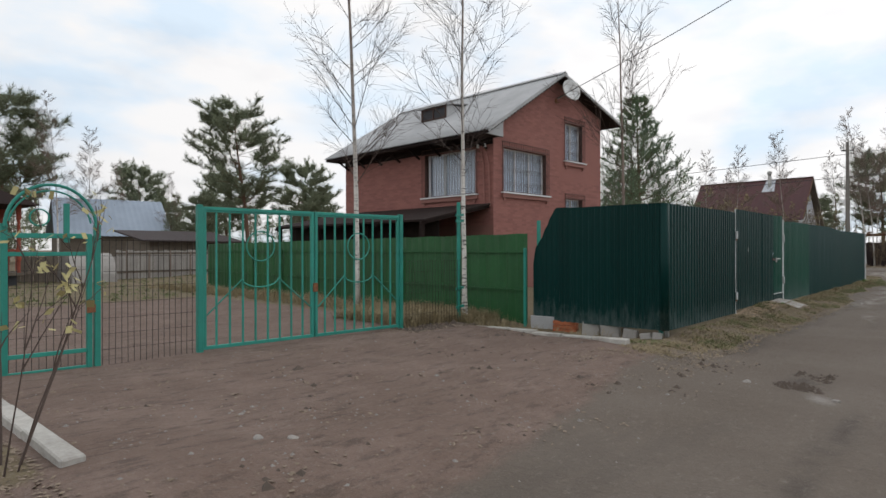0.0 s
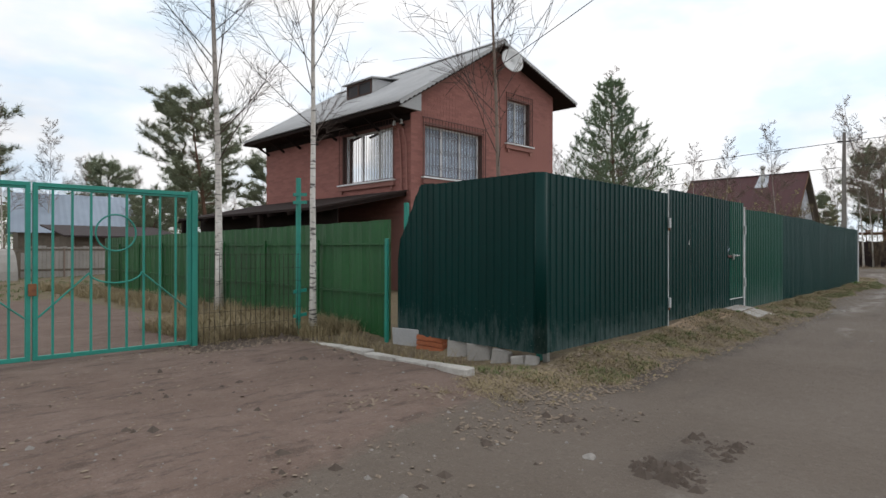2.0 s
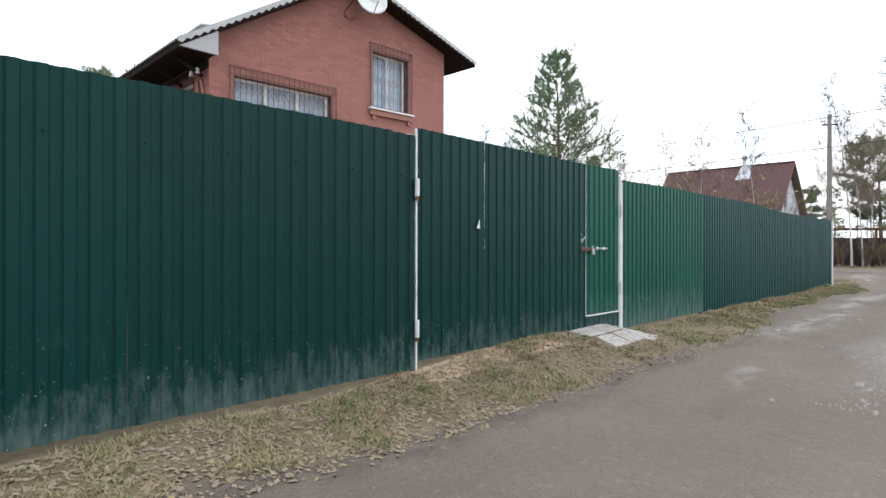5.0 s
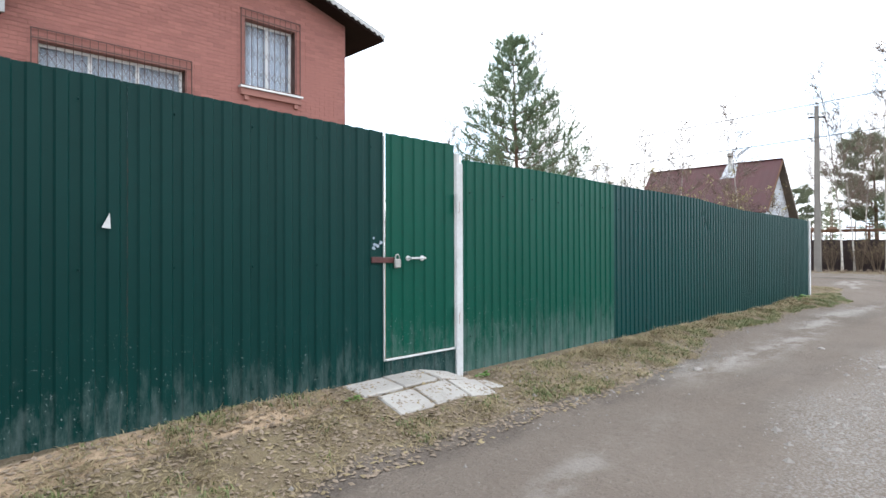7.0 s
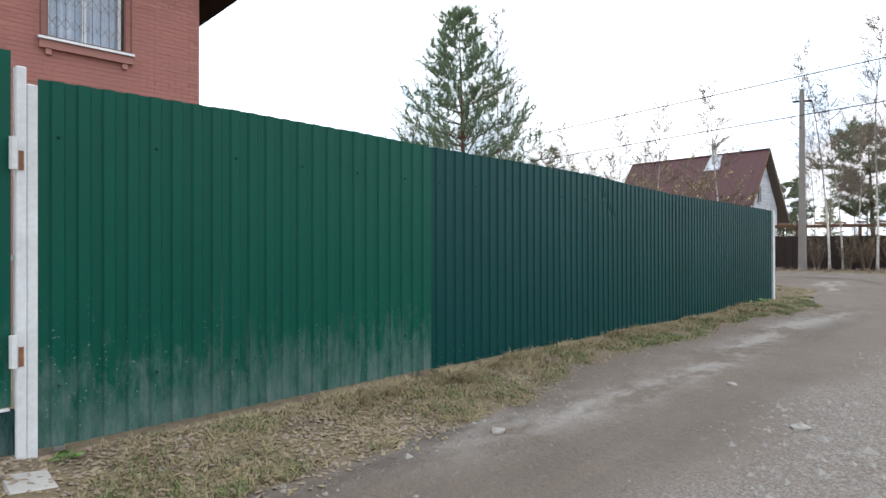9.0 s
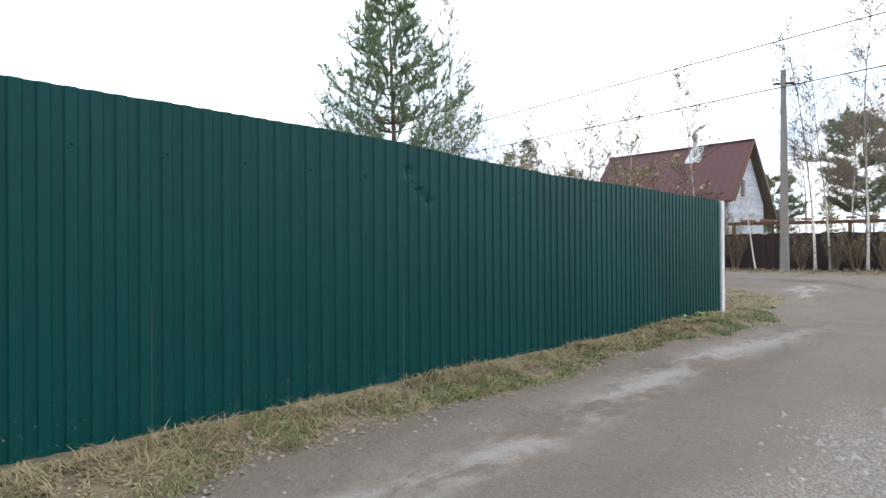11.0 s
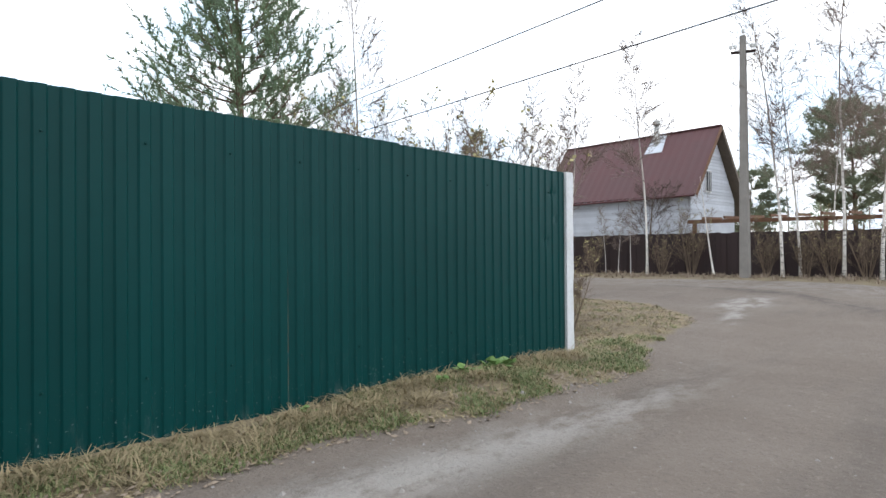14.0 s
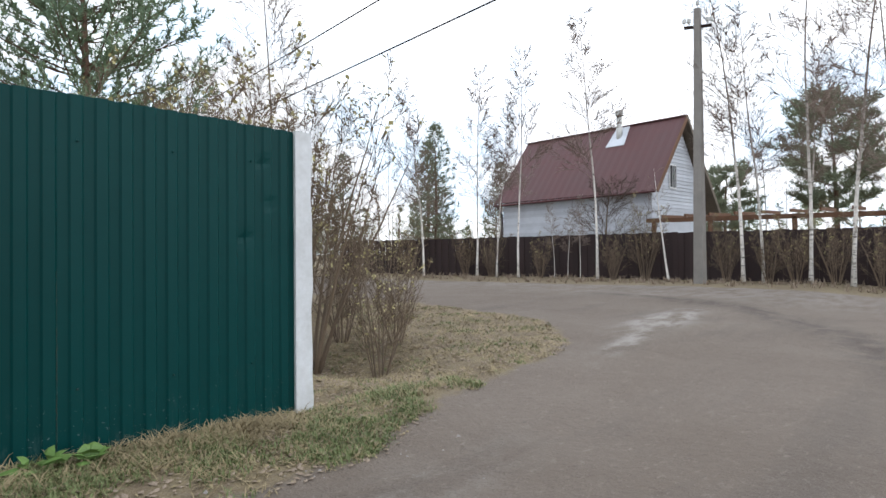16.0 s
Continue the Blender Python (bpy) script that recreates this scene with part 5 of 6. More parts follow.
# ---- pole and wires ----
pole = thing("utility_pole", (50.55, 7.19, 0.5), "grey concrete utility pole with insulator crossarm", "utility pole")
g = Geo()
for z, w in ((0.4, 0.17), (9.1, 0.10)):
    g.v += [(50.55 + i * w, 7.19 + j * w * 0.9, z) for i, j in ((-1, -1), (1, -1), (1, 1), (-1, 1))]
g.f = [(3, 2, 1, 0), (4, 5, 6, 7), (0, 1, 5, 4), (1, 2, 6, 5), (2, 3, 7, 6), (3, 0, 4, 7)]
g.link("shaft", "pole_concrete", pole, bevel=0.02)
Geo().beam((50.38, 7.54, 8.52), (50.72, 6.83, 8.52), 0.07, 0.09).link("crossarm", "eave_dark", pole)
for k, (f, z) in enumerate(((0.0, 8.57), (0.18, 8.57), (0.85, 8.57), (1.0, 8.57), (0.5, 9.1))):
    x, y = 50.38 + 0.34 * f, 7.54 - 0.71 * f
    Geo().tube([(x, y, z), (x, y, z + 0.08), (x, y, z + 0.1), (x, y, z + 0.2), (x, y, z + 0.24)], [0.015, 0.015, 0.06, 0.065, 0.02], 8).link("insulator", "porcelain", pole)


def cable(label, p, q, sag, r=0.016):
    th = thing("overhead_wire", p, label, "cable", "overhead wires")
    p, q = Vector(p), Vector(q)
    pts = [p.lerp(q, k / 30) - Vector((0, 0, 4 * sag * (k / 30) * (1 - k / 30))) for k in range(31)]
    Geo().tube(pts, r, 5).link("wire", "cable", th)


cable("upper black overhead wire crossing the lane", (42.1, 42.0, 5.79), (35.9, -38.0, 7.95), 0.0)
cable("lower black overhead wire crossing the lane", (42.0, 42.0, 4.85), (35.7, -38.0, 6.41), 0.0)
cable("thin service wire to the gable bracket", hp(3.15, -0.28, 7.2), (15.5, -6.0, 11.2), 0.3, 0.012)

# ---- trees ----
def twig_path(rng, p, d, length, n, curve, wander):
    pts, d = [Vector(p)], Vector(d).normalized()
    for k in range(n):
        d = (d + Vector((rng.uniform(-1, 1), rng.uniform(-1, 1), rng.uniform(-1, 1))) * wander + Vector((0, 0, curve))).normalized()
        pts.append(pts[-1] + d * length / n)
    return pts


def bare_tree(base, h, r, seed, label, name="birch_tree", trunk_mat="birch", twig_mat="twig", first=0.28, limbs=34, reach=0.2, lean=(0, 0), subs=6, twigs=3, droop=-0.02, buds=None, group="", stems=1, steep=0.75, wander=0.028, thick=1.0):
    """A leafless tree: tapered trunk or stems, limbs, branches and twigs."""
    rng = random.Random(seed)
    base = Vector((base[0], base[1], gz(base[0], base[1]) - 0.08))
    th = thing(name, base, label, "tree" if name.endswith("tree") else "shrub", group)
    crown, tips = Geo(), []
    for st in range(stems):
        a = 6.28 * (st + rng.random() * 0.5) / stems
        sp = Vector((math.cos(a), math.sin(a), 0)) * (0.0 if stems == 1 else 0.12)
        out = Vector((lean[0], lean[1], 1)) + (sp * rng.uniform(1.5, 3.2) if stems > 1 else Vector((0, 0, 0)))
        hh = h * (1 if st == 0 else rng.uniform(0.65, 1.0))
        trunk = twig_path(rng, base + sp, out, hh, 14, 0.012, wander if stems == 1 else 0.06)
        rr = r * (1 if st == 0 else rng.uniform(0.6, 0.95))
        radii = [rr * (1 - 0.93 * (k / 14) ** 0.85) * (1.25 if k == 0 else 1) for k in range(15)]
        Geo().tube(trunk, radii, 8 if r > 0.05 else 5).link("trunk" if stems == 1 else "stem", trunk_mat, th, smooth=True)
        n_l = max(4, limbs // stems)
        for i in range(n_l):
            f = first + (0.97 - first) * (i + rng.random()) / n_l
            k = f * 14
            p = trunk[int(k)].lerp(trunk[min(int(k) + 1, 14)], k % 1)
            a = rng.uniform(0, 6.28)
            L = hh * reach * (1.15 - f) * rng.uniform(0.7, 1.25) / (1.15 - first) * (0.5 + 0.5 * min(1, (f - first) * 5 + 0.5)) + 0.15
            d = Vector((math.cos(a), math.sin(a), steep * rng.uniform(0.6, 1.5)))
            limb = twig_path(rng, p, d, L, 5, 0.05, 0.12)
            lr = max(0.005, radii[min(int(k), 14)] * 0.23)
            crown.tube(limb, [lr * (1 - 0.8 * q / 5) for q in range(6)], 4, False)
            for j in range(subs):
                g = (j + 1 + rng.random() * 0.6) / (subs + 1.2)
                q = g * 5
                p2 = limb[int(q)].lerp(limb[min(int(q) + 1, 5)], q % 1)
                d2 = (limb[min(int(q) + 1, 5)] - limb[int(q)]).normalized() + Vector((rng.uniform(-1, 1), rng.uniform(-1, 1), rng.uniform(-0.3, 0.8))) * 0.8
                L2 = L * (0.5 - 0.25 * g) * rng.uniform(0.7, 1.3)
                br = twig_path(rng, p2, d2, L2, 4, droop, 0.14)
                crown.tube(br, [max(0.0025 * thick, lr * 0.4 * (1 - 0.75 * z / 4)) for z in range(5)], 3, False)
                tips.append(br[-1])
                for t in range(twigs):
                    p3 = br[rng.randint(1, 3)]
                    d3 = (br[-1] - br[0]).normalized() + Vector((rng.uniform(-1, 1), rng.uniform(-1, 1), rng.uniform(-0.6, 0.6)))
                    tw = twig_path(rng, p3, d3, L2 * rng.uniform(0.4, 0.8), 3, droop * 2, 0.15)
                    crown.tube(tw, [0.0035 * thick, 0.003 * thick, 0.0025 * thick, 0.002 * thick], 3, False)
                    tips.append(tw[-1])
    crown.link("crown", twig_mat, th)
    if buds:
        g = Geo()
        for p in tips:
            if rng.random() < buds:
                for _ in range(3):
                    c = p + Vector((rng.uniform(-1, 1), rng.uniform(-1, 1), rng.uniform(-1, 1))) * 0.06
                    e = Vector((rng.uniform(-1, 1), rng.uniform(-1, 1), rng.uniform(-1, 1))) * 0.03
                    f = Vector((rng.uniform(-1, 1), rng.uniform(-1, 1), rng.uniform(-1, 1))) * 0.03
                    g.add([c - e, c + f, c + e, c - f], [(0, 1, 2, 3)])
        if g.v:
            tagged(g.link("bud_cluster", "bud", th, "small yellow green buds"), kind="stuff")
    return th


def needles(g, rng, p, d, length, count, blade, width):
    """Blades round a shoot from p along d."""
    d = np.array(d) / np.linalg.norm(d)
    t = rng.uniform(0.1, 1.0, (count, 1))
    root = np.array(p) + d * length * t
    side = rng.normal(size=(count, 3))
    side -= (side @ d)[:, None] * d
    side /= np.linalg.norm(side, axis=1)[:, None]
    way = d * 0.75 + side * 0.75
    tip = root + way * blade * rng.uniform(0.7, 1.2, (count, 1))
    off = np.cross(way, rng.normal(size=(count, 3)))
    off *= width / (np.linalg.norm(off, axis=1)[:, None] + 1e-9)
    g.append(np.stack([root - off, root + off, tip], 1))


def blades_link(blades, name, mat, parent, label=""):
    tri = np.concatenate(blades).reshape(-1, 3) - np.array(BASE[parent])
    mesh = bpy.data.meshes.new(name)
    n = len(tri)
    mesh.from_pydata(tri.tolist(), [], np.arange(n).reshape(-1, 3).tolist())
    mesh.materials.append(M[mat])
    ob = new(name, mesh)
    ob.parent = parent
    BASE[ob] = BASE[parent]
    if label:
        tagged(ob, label)
    return ob


def pine(base, h, r, spread, seed, label, first=0.1, whorls=26, per=7, shoots=9, count=16, blade=0.13, mat="needle", shape="cone", group="", name="pine_tree", up=0.55, width=0.012):
    rng, rr = np.random.RandomState(seed), random.Random(seed)
    base = Vector((base[0], base[1], gz(base[0], base[1]) - 0.08))
    th = thing(name, base, label, "tree", group)
    trunk = twig_path(rr, base, (0, 0, 1), h, 14, 0.02, 0.012 if shape == "cone" else 0.05)
    Geo().tube(trunk, [r * (1 - 0.95 * k / 14) for k in range(15)], 9).link("trunk", "pine_bark", th, smooth=True)
    limbs, blades = Geo(), []
    for w in range(whorls):
        f = first + (0.98 - first) * (w + 0.5 * rr.random()) / whorls
        k = f * 14
        p = trunk[int(k)].lerp(trunk[min(int(k) + 1, 14)], k % 1)
        if shape == "cone":
            L = spread * (1 - f) ** 0.76 * (0.82 + 0.18 * min(1, f * 8)) + 0.12
        else:
            g = (f - first) / (1 - first)
            L = spread * (0.25 + 1.15 * math.sin(math.pi * min(1, g * 0.85 + 0.12)) ** 0.8) * 0.75
        for b in range(per):
            a = 6.28 * (b + rr.random()) / per
            rise = (up * (0.35 + 1.1 * f)) * rr.uniform(0.6, 1.3) if shape == "cone" else rr.uniform(-0.05, 0.55)
            Lb = L * rr.uniform(0.62, 1.12)
            if shape != "cone" and rr.random() < 0.3:
                continue
            limb = twig_path(rr, p, (math.cos(a), math.sin(a), rise), Lb, 5, 0.06 if shape == "cone" else 0.05, 0.07 if shape == "cone" else 0.16)
            lr = max(0.012, r * 0.22 * (1 - f) + 0.008)
            limbs.tube(limb, [lr * (1 - 0.8 * q / 5) for q in range(6)], 4, False)
            start = 0.25 if shape == "cone" else 0.45
            n_s = max(3, int(shoots * (0.3 + 1.1 * Lb / spread))) if shape == "cone" else shoots
            for s in range(n_s):
                q = (start + (1 - start) * (s + rr.random()) / n_s) * 5
                q = min(q, 4.99)
                p2 = limb[int(q)].lerp(limb[int(q) + 1], q % 1)
                d = (limb[int(q) + 1] - limb[int(q)]).normalized()
                d2 = d * 0.5 + Vector((rr.uniform(-1, 1), rr.uniform(-1, 1), rr.uniform(-0.1, 1.1))) * 0.75
                if shape == "cone":
                    d2 += Vector((0, 0, 0.2))
                sl = (0.22 + 0.16 * Lb) * rr.uniform(0.6, 1.3) if shape == "cone" else rr.uniform(0.35, 0.8)
                e = p2 + d2.normalized() * sl
                limbs.tube([p2, e], [0.007, 0.004], 3, False)
                needles(blades, rng, p2, d2, sl, count, blade, width)
            needles(blades, rng, limb[-2], limb[-1] - limb[-2], Lb / 5, count, blade, width)
    if shape == "cone":
        for s in range(7):
            a = rr.uniform(0, 6.28)
            needles(blades, rng, trunk[-2], (0.35 * math.cos(a) * (s > 0), 0.35 * math.sin(a) * (s > 0), 1), h / 14 * rr.uniform(0.7, 1.3), count * 2, blade, width)
    tagged(limbs.link("crown", "pine_bark", th), kind="stuff")
    tagged(blades_link(blades, "foliage", mat, th), kind="stuff")
    return th


def at_scale(src, x, y, s, turn):
    c = copy_thing(src, pose(x, y, gz(x, y) - 0.08, 0, 0, turn))
    c.scale = (s, s, s)
    return c


bare_tree((11.97, 12.62), 13.5, 0.088, 21, "tall slender white birch beside green fence, leafless", first=0.22, limbs=34, reach=0.17, twig_mat="twig", subs=9, twigs=5, wander=0.016, steep=1.0)
bare_tree((11.52, 8.50), 10.5, 0.062, 5, "slender white birch beside tall turquoise post, leafless", first=0.28, limbs=28, reach=0.19, twig_mat="twig", subs=8, twigs=5, wander=0.018, steep=0.95)
bare_tree((12.35, 5.30), 6.6, 0.05, 9, "thin grey brown young tree behind sheet fence, leafless", name="rowan_tree", trunk_mat="twig_pale", first=0.38, limbs=26, reach=0.3, subs=5, twigs=3, steep=1.3)
pine((36.05, 15.56), 10.75, 0.15, 4.5, 11, "bushy young pine with upright shoots above fence", first=0.05, whorls=24, per=8, shoots=14, count=26, up=0.22, width=0.017, blade=0.15)
pine((27.6, 45.9), 13.2, 0.22, 4.2, 7, "old pine with irregular spreading crown", first=0.36, whorls=17, per=7, shoots=24, count=24, blade=0.3, mat="needle_dark", shape="wide", width=0.02)
scots = pine((73.0, 7.4), 10.0, 0.2, 3.6, 17, "dark pine with rounded crown beyond timber frame", first=0.3, whorls=15, per=7, shoots=22, count=22, blade=0.3, mat="needle_dark", shape="wide", width=0.02, group="far pines")
spruce = pine((58.0, 25.8), 9.2, 0.14, 2.2, 19, "dark narrow spruce behind board fence", first=0.05, whorls=24, per=7, shoots=7, count=13, blade=0.2, mat="needle_dark", name="spruce_tree", up=0.1, width=0.016, group="far spruces")
for x, y, s, a in ((13.5, 60.0, 1.45, 40), (36.0, 50.0, 0.95, 100), (23.3, 45.6, 0.55, 200), (31.0, 70.0, 0.7, 20), (32.0, 58.0, 0.9, 10), (77.0, 3.0, 0.9, 120), (69.0, 12.5, 0.6, 250), (30.0, 75.0, 1.1, 77), (46.0, 62.0, 0.85, 300), (80.0, -3.0, 1.0, 180)):
    at_scale(scots, x, y, s, a)
for x, y, s, a in ((17.0, 76.0, 1.15, 30), (13.0, 70.0, 0.9, 80), (54.0, 30.0, 0.8, 90), (61.5, 30.0, 1.0, 200), (66.0, 27.0, 0.85, 10), (27.0, 60.0, 0.6, 60), (41.0, 58.0, 0.8, 40)):
    at_scale(spruce, x, y, s, a)
far_a = bare_tree((51.35, 14.7), 9.2, 0.052, 31, "slim white birch before board fence, leafless", first=0.34, limbs=36, reach=0.18, subs=7, twigs=5, thick=2.2, twig_mat="twig_pale", group="birches along board fence")
far_b = bare_tree((51.45, 11.2), 10.2, 0.054, 32, "slim white birch before board fence, leafless", first=0.36, limbs=38, reach=0.17, subs=7, twigs=5, thick=2.2, twig_mat="twig_pale", group="birches along board fence")
far_c = bare_tree((51.9, 6.35), 11.3, 0.062, 33, "slim white birch before board fence, leafless", first=0.25, limbs=42, reach=0.18, subs=7, twigs=5, thick=2.2, twig_mat="twig_pale", group="birches along board fence")
leaning = bare_tree((51.6, 8.6), 4.0, 0.045, 34, "leaning thin birch stem before board fence", first=0.5, limbs=8, reach=0.2, subs=3, twigs=2, lean=(0.0, 0.16), twig_mat="twig_pale", group="birches along board fence")
for src, x, y, s, a in ((far_a, 51.2, 15.7, 0.8, 70), (far_a, 51.0, 16.6, 1.0, 150), (far_b, 51.9, 4.5, 1.15, 60), (far_c, 52.2, 3.5, 1.08, 200), (far_a, 52.4, 5.9, 1.0, 220), (far_c, 50.2, 19.0, 0.8, 20),
                        (far_a, 51.7, 12.6, 0.3, 10), (far_b, 51.6, 12.0, 0.32, 90), (far_b, 51.7, 13.2, 0.3, 10), (far_c, 52.3, 2.4, 0.95, 45), (far_a, 52.2, 1.2, 1.2, 5),
                        (far_c, 43.2, 19.3, 1.2, 100), (far_a, 45.0, 24.0, 1.0, 33), (far_b, 47.0, 22.0, 0.85, 66), (far_c, 49.0, 27.0, 0.85, 99), (far_a, 46.5, 30.0, 1.0, 12), (far_b, 43.5, 27.0, 1.0, 210), (far_a, 50.0, 23.0, 0.9, 260),
                        (far_b, 40.0, 17.0, 0.75, 140), (far_c, 41.0, 23.0, 0.8, 260),
                        (far_c, 15.7, 53.5, 1.25, 0), (far_a, 22.0, 68.0, 1.5, 40), (far_b, 26.0, 70.0, 1.1, 80), (far_c, 30.0, 66.0, 0.9, 120), (far_b, 37.0, 62.0, 0.9, 200), (far_a, 33.5, 48.0, 0.6, 20),
                        (far_c, 62.0, 1.0, 1.0, 5), (far_b, 65.0, -1.0, 1.1, 50), (far_a, 67.0, 4.0, 1.2, 95), (far_c, 70.0, -4.0, 1.1, 140), (far_b, 64.0, 7.0, 1.0, 210), (far_a, 60.0, -3.0, 1.1, 255), (far_c, 72.0, 11.0, 1.0, 300),
                        (far_b, 55.0, 24.0, 0.85, 10), (far_a, 60.0, 22.5, 0.9, 77), (far_c, 57.0, 29.0, 0.8, 120), (far_b, 63.0, 25.0, 0.9, 33), (far_a, 68.0, 20.0, 0.9, 0)):
    at_scale(src, x, y, s, a)
# shrubs at the fence end
willow = bare_tree((35.75, 6.3), 4.3, 0.032, 51, "leafless willow shrub with yellowish buds at fence end", name="willow_shrub", trunk_mat="willow_twig", twig_mat="willow_twig", first=0.1, limbs=84, reach=0.34, subs=5, twigs=3, stems=11, buds=0.07, steep=1.3, thick=1.5, group="shrubs at fence end")
for x, y, s, a in ((35.9, 9.2, 1.0, 10), (36.9, 9.0, 0.8, 55), (37.9, 11.8, 0.9, 190), (36.1, 5.4, 0.45, 20), (36.5, 8.0, 1.0, 80), (36.3, 10.2, 0.95, 70), (35.3, 7.4, 0.9, 300), (35.4, 10.8, 1.1, 44), (52.2, 2.8, 0.55, 60), (51.9, 5.6, 0.5, 190), (52.0, 6.9, 0.55, 30), (51.5, 10.6, 0.5, 250), (51.3, 13.6, 0.45, 330), (51.2, 16.0, 0.5, 290), (38.0, 9.9, 0.7, 99), (37.2, 10.2, 1.05, 160), (36.2, 12.2, 1.15, 240), (38.3, 8.9, 0.42, 30), (36.9, 6.0, 0.36, 200), (36.7, 6.9, 0.5, 100), (51.9, 9.6, 0.75, 20), (52.0, 4.9, 0.6, 120), (52.1, 3.9, 0.6, 60), (51.4, 17.6, 0.6, 220), (50.6, 20.5, 0.8, 10), (49.6, 22.5, 0.9, 130), (58.0, 20.8, 0.9, 70), (39.2, 13.4, 0.8, 50)):
    at_scale(willow, x, y, s, a)
bare_tree((2.78, 5.0), 2.0, 0.012, 61, "small budding shrub with pale yellow leaves beside kerb", name="budding_shrub", trunk_mat="twig", first=0.35, limbs=18, reach=0.2, subs=2, twigs=0, stems=7, buds=0.9, steep=2.0)

bare_tree((54.1, 12.3), 3.9, 0.07, 71, "spreading bare apple tree before the white house", name="apple_tree", trunk_mat="willow_twig", twig_mat="twig", first=0.25, limbs=26, reach=0.62, subs=7, twigs=4, steep=0.7, wander=0.06, thick=2.2)


def far_woods():
    """One distant wood all round, bare trunks with twig fans and dark conifers between."""
    rng = np.random.RandomState(77)
    trunks, tw, green = Geo(), [], []
    rr = random.Random(77)
    for k in range(620):
        a = rng.uniform(0, 6.283)
        d = rng.uniform(85, 150)
        x, y = 28 + d * math.cos(a), 12 + d * math.sin(a)
        h = rng.uniform(8, 14) * (0.75 + 0.25 * (d / 120))
        z = gz(x, y)
        if rng.rand() < 0.45:
            trunks.tube([(x, y, z - 0.2), (x + rng.uniform(-.4, .4), y, z + h * 0.6), (x + rng.uniform(-.8, .8), y, z + h)], [0.11, 0.07, 0.02], 4, False)
            for _ in range(34):
                f = rng.uniform(0.3, 1.0)
                needles(tw, rng, (x, y, z + h * f), (rng.uniform(-1, 1), rng.uniform(-1, 1), 0.9), 1.6 * (1.1 - f) + 0.3, 5, 1.0 * (1.2 - f), 0.03)
        else:
            h *= 0.85
            trunks.tube([(x, y, z - 0.2), (x, y, z + h)], [0.16, 0.03], 4, False)
            for _ in range(55):
                f = rng.uniform(0.15, 1.0)
                w = 2.6 * (1 - f) ** 0.8 + 0.2
                ang = rng.uniform(0, 6.283)
                needles(green, rng, (x, y, z + h * f), (math.cos(ang), math.sin(ang), 0.25), w, 7, 0.55, 0.10)
    th = thing("far_woods", (28, 12, 0.3), "distant bare birches and dark conifers around the village", "woods", kind="stuff")
    trunks.link("trunks", "twig_pale", th)
    blades_link(tw, "twigs", "twig_pale", th)
    blades_link(green, "conifer_crowns", "needle_dark", th)


far_woods()

# ---- buildings and fences beyond the gate ----
bh = thing("blue_roof_house", (23.5, 66, 0.3), "far house with pale blue grey metal roof", "house")
ba = Vector((0.99, -0.14))
bb = Vector((0.14, 0.99))
bp = lambda a, b, z: (23.9 + ba.x * a + bb.x * b, 66.0 + ba.y * a + bb.y * b, z)
Geo().add([bp(a, b, z) for a in (-4.6, 4.8) for b, z in ((0, 0.2), (7, 0.2), (7, 3.3), (3.5, 6.9), (0, 3.3))], [(0, 4, 3, 2, 1), (5, 6, 7, 8, 9), (0, 5, 9, 4), (1, 2, 7, 6), (4, 9, 8, 3), (2, 3, 8, 7)]).link("wall", "old_wood", bh)
for b0, b1 in ((-0.5, 3.5), (3.5, 7.5)):
    g = Geo()
    for i in range(41):
        a = -5.0 + 10.4 * i / 40
        sl = 0.9 if b0 < 0 else -0.9
        for b in (b0, b1):
            z = 7.15 - abs(b - 3.5) * 1.0 + 0.035 * (i % 2)
            g.v.append(bp(a * (1 if b == 3.5 else 1.04), b, z))
    for i in range(40):
        g.f.append((2 * i, 2 * i + 2, 2 * i + 3, 2 * i + 1))
    ob = g.link("roof_slope", "blue_roof", bh, "pale blue ribbed sheet")
    ob.modifiers.new("thickness", "SOLIDIFY").thickness = 0.04
rs = thing("low_shed", (17.5, 35, 0.3), "low shed with dark red roof beyond the lawn", "shed")
Geo().box((15.2, 34.5, 0.2), (20.2, 38, 2.3)).link("wall", "old_wood", rs)
Geo().add([(14.6, 33.9, 2.25), (20.6, 33.7, 2.2), (20.6, 38.4, 2.9), (14.6, 38.4, 2.9), (14.6, 33.9, 2.33), (20.6, 33.7, 2.28), (20.6, 38.4, 2.98), (14.6, 38.4, 2.98)],
          [(3, 2, 1, 0), (4, 5, 6, 7), (0, 1, 5, 4), (1, 2, 6, 5), (2, 3, 7, 6), (3, 0, 4, 7)]).link("roof", "fence_brown", rs)
lf = thing("board_fence", (16, 31.5, 0.3), "pale grey weathered board fence beyond the lawn", "fence")
rng = random.Random(12)
for k in range(64):
    x = 8.6 + k * 0.16
    Geo().beam((x, 32.0 - 0.06 * (x - 8), 0.25), (x, 32.0 - 0.06 * (x - 8), (1.75 if x > 12.5 else 1.5) + rng.uniform(-0.03, 0.05)), 0.15, 0.02, up=(0, 1, 0)).link("board", "concrete" if 12.3 < x < 17.2 else "old_wood", lf)
for z in (0.7, 1.62):
    Geo().beam((8.5, 31.95, z), (18.8, 31.35, z), 0.04, 0.09).link("rail", "old_wood", lf)
for k in range(7):
    x = 11.8 + 1.05 * k
    Geo().box((x, 31.3, 0.2), (x + 0.06, 31.36, 1.7 + 0.1 * (k % 2))).link("post", "twig_pale", lf)
gz_th = thing("garden_pavilion", (7.6, 31.5, 0.3), "red timber pavilion with turned posts", "pavilion")
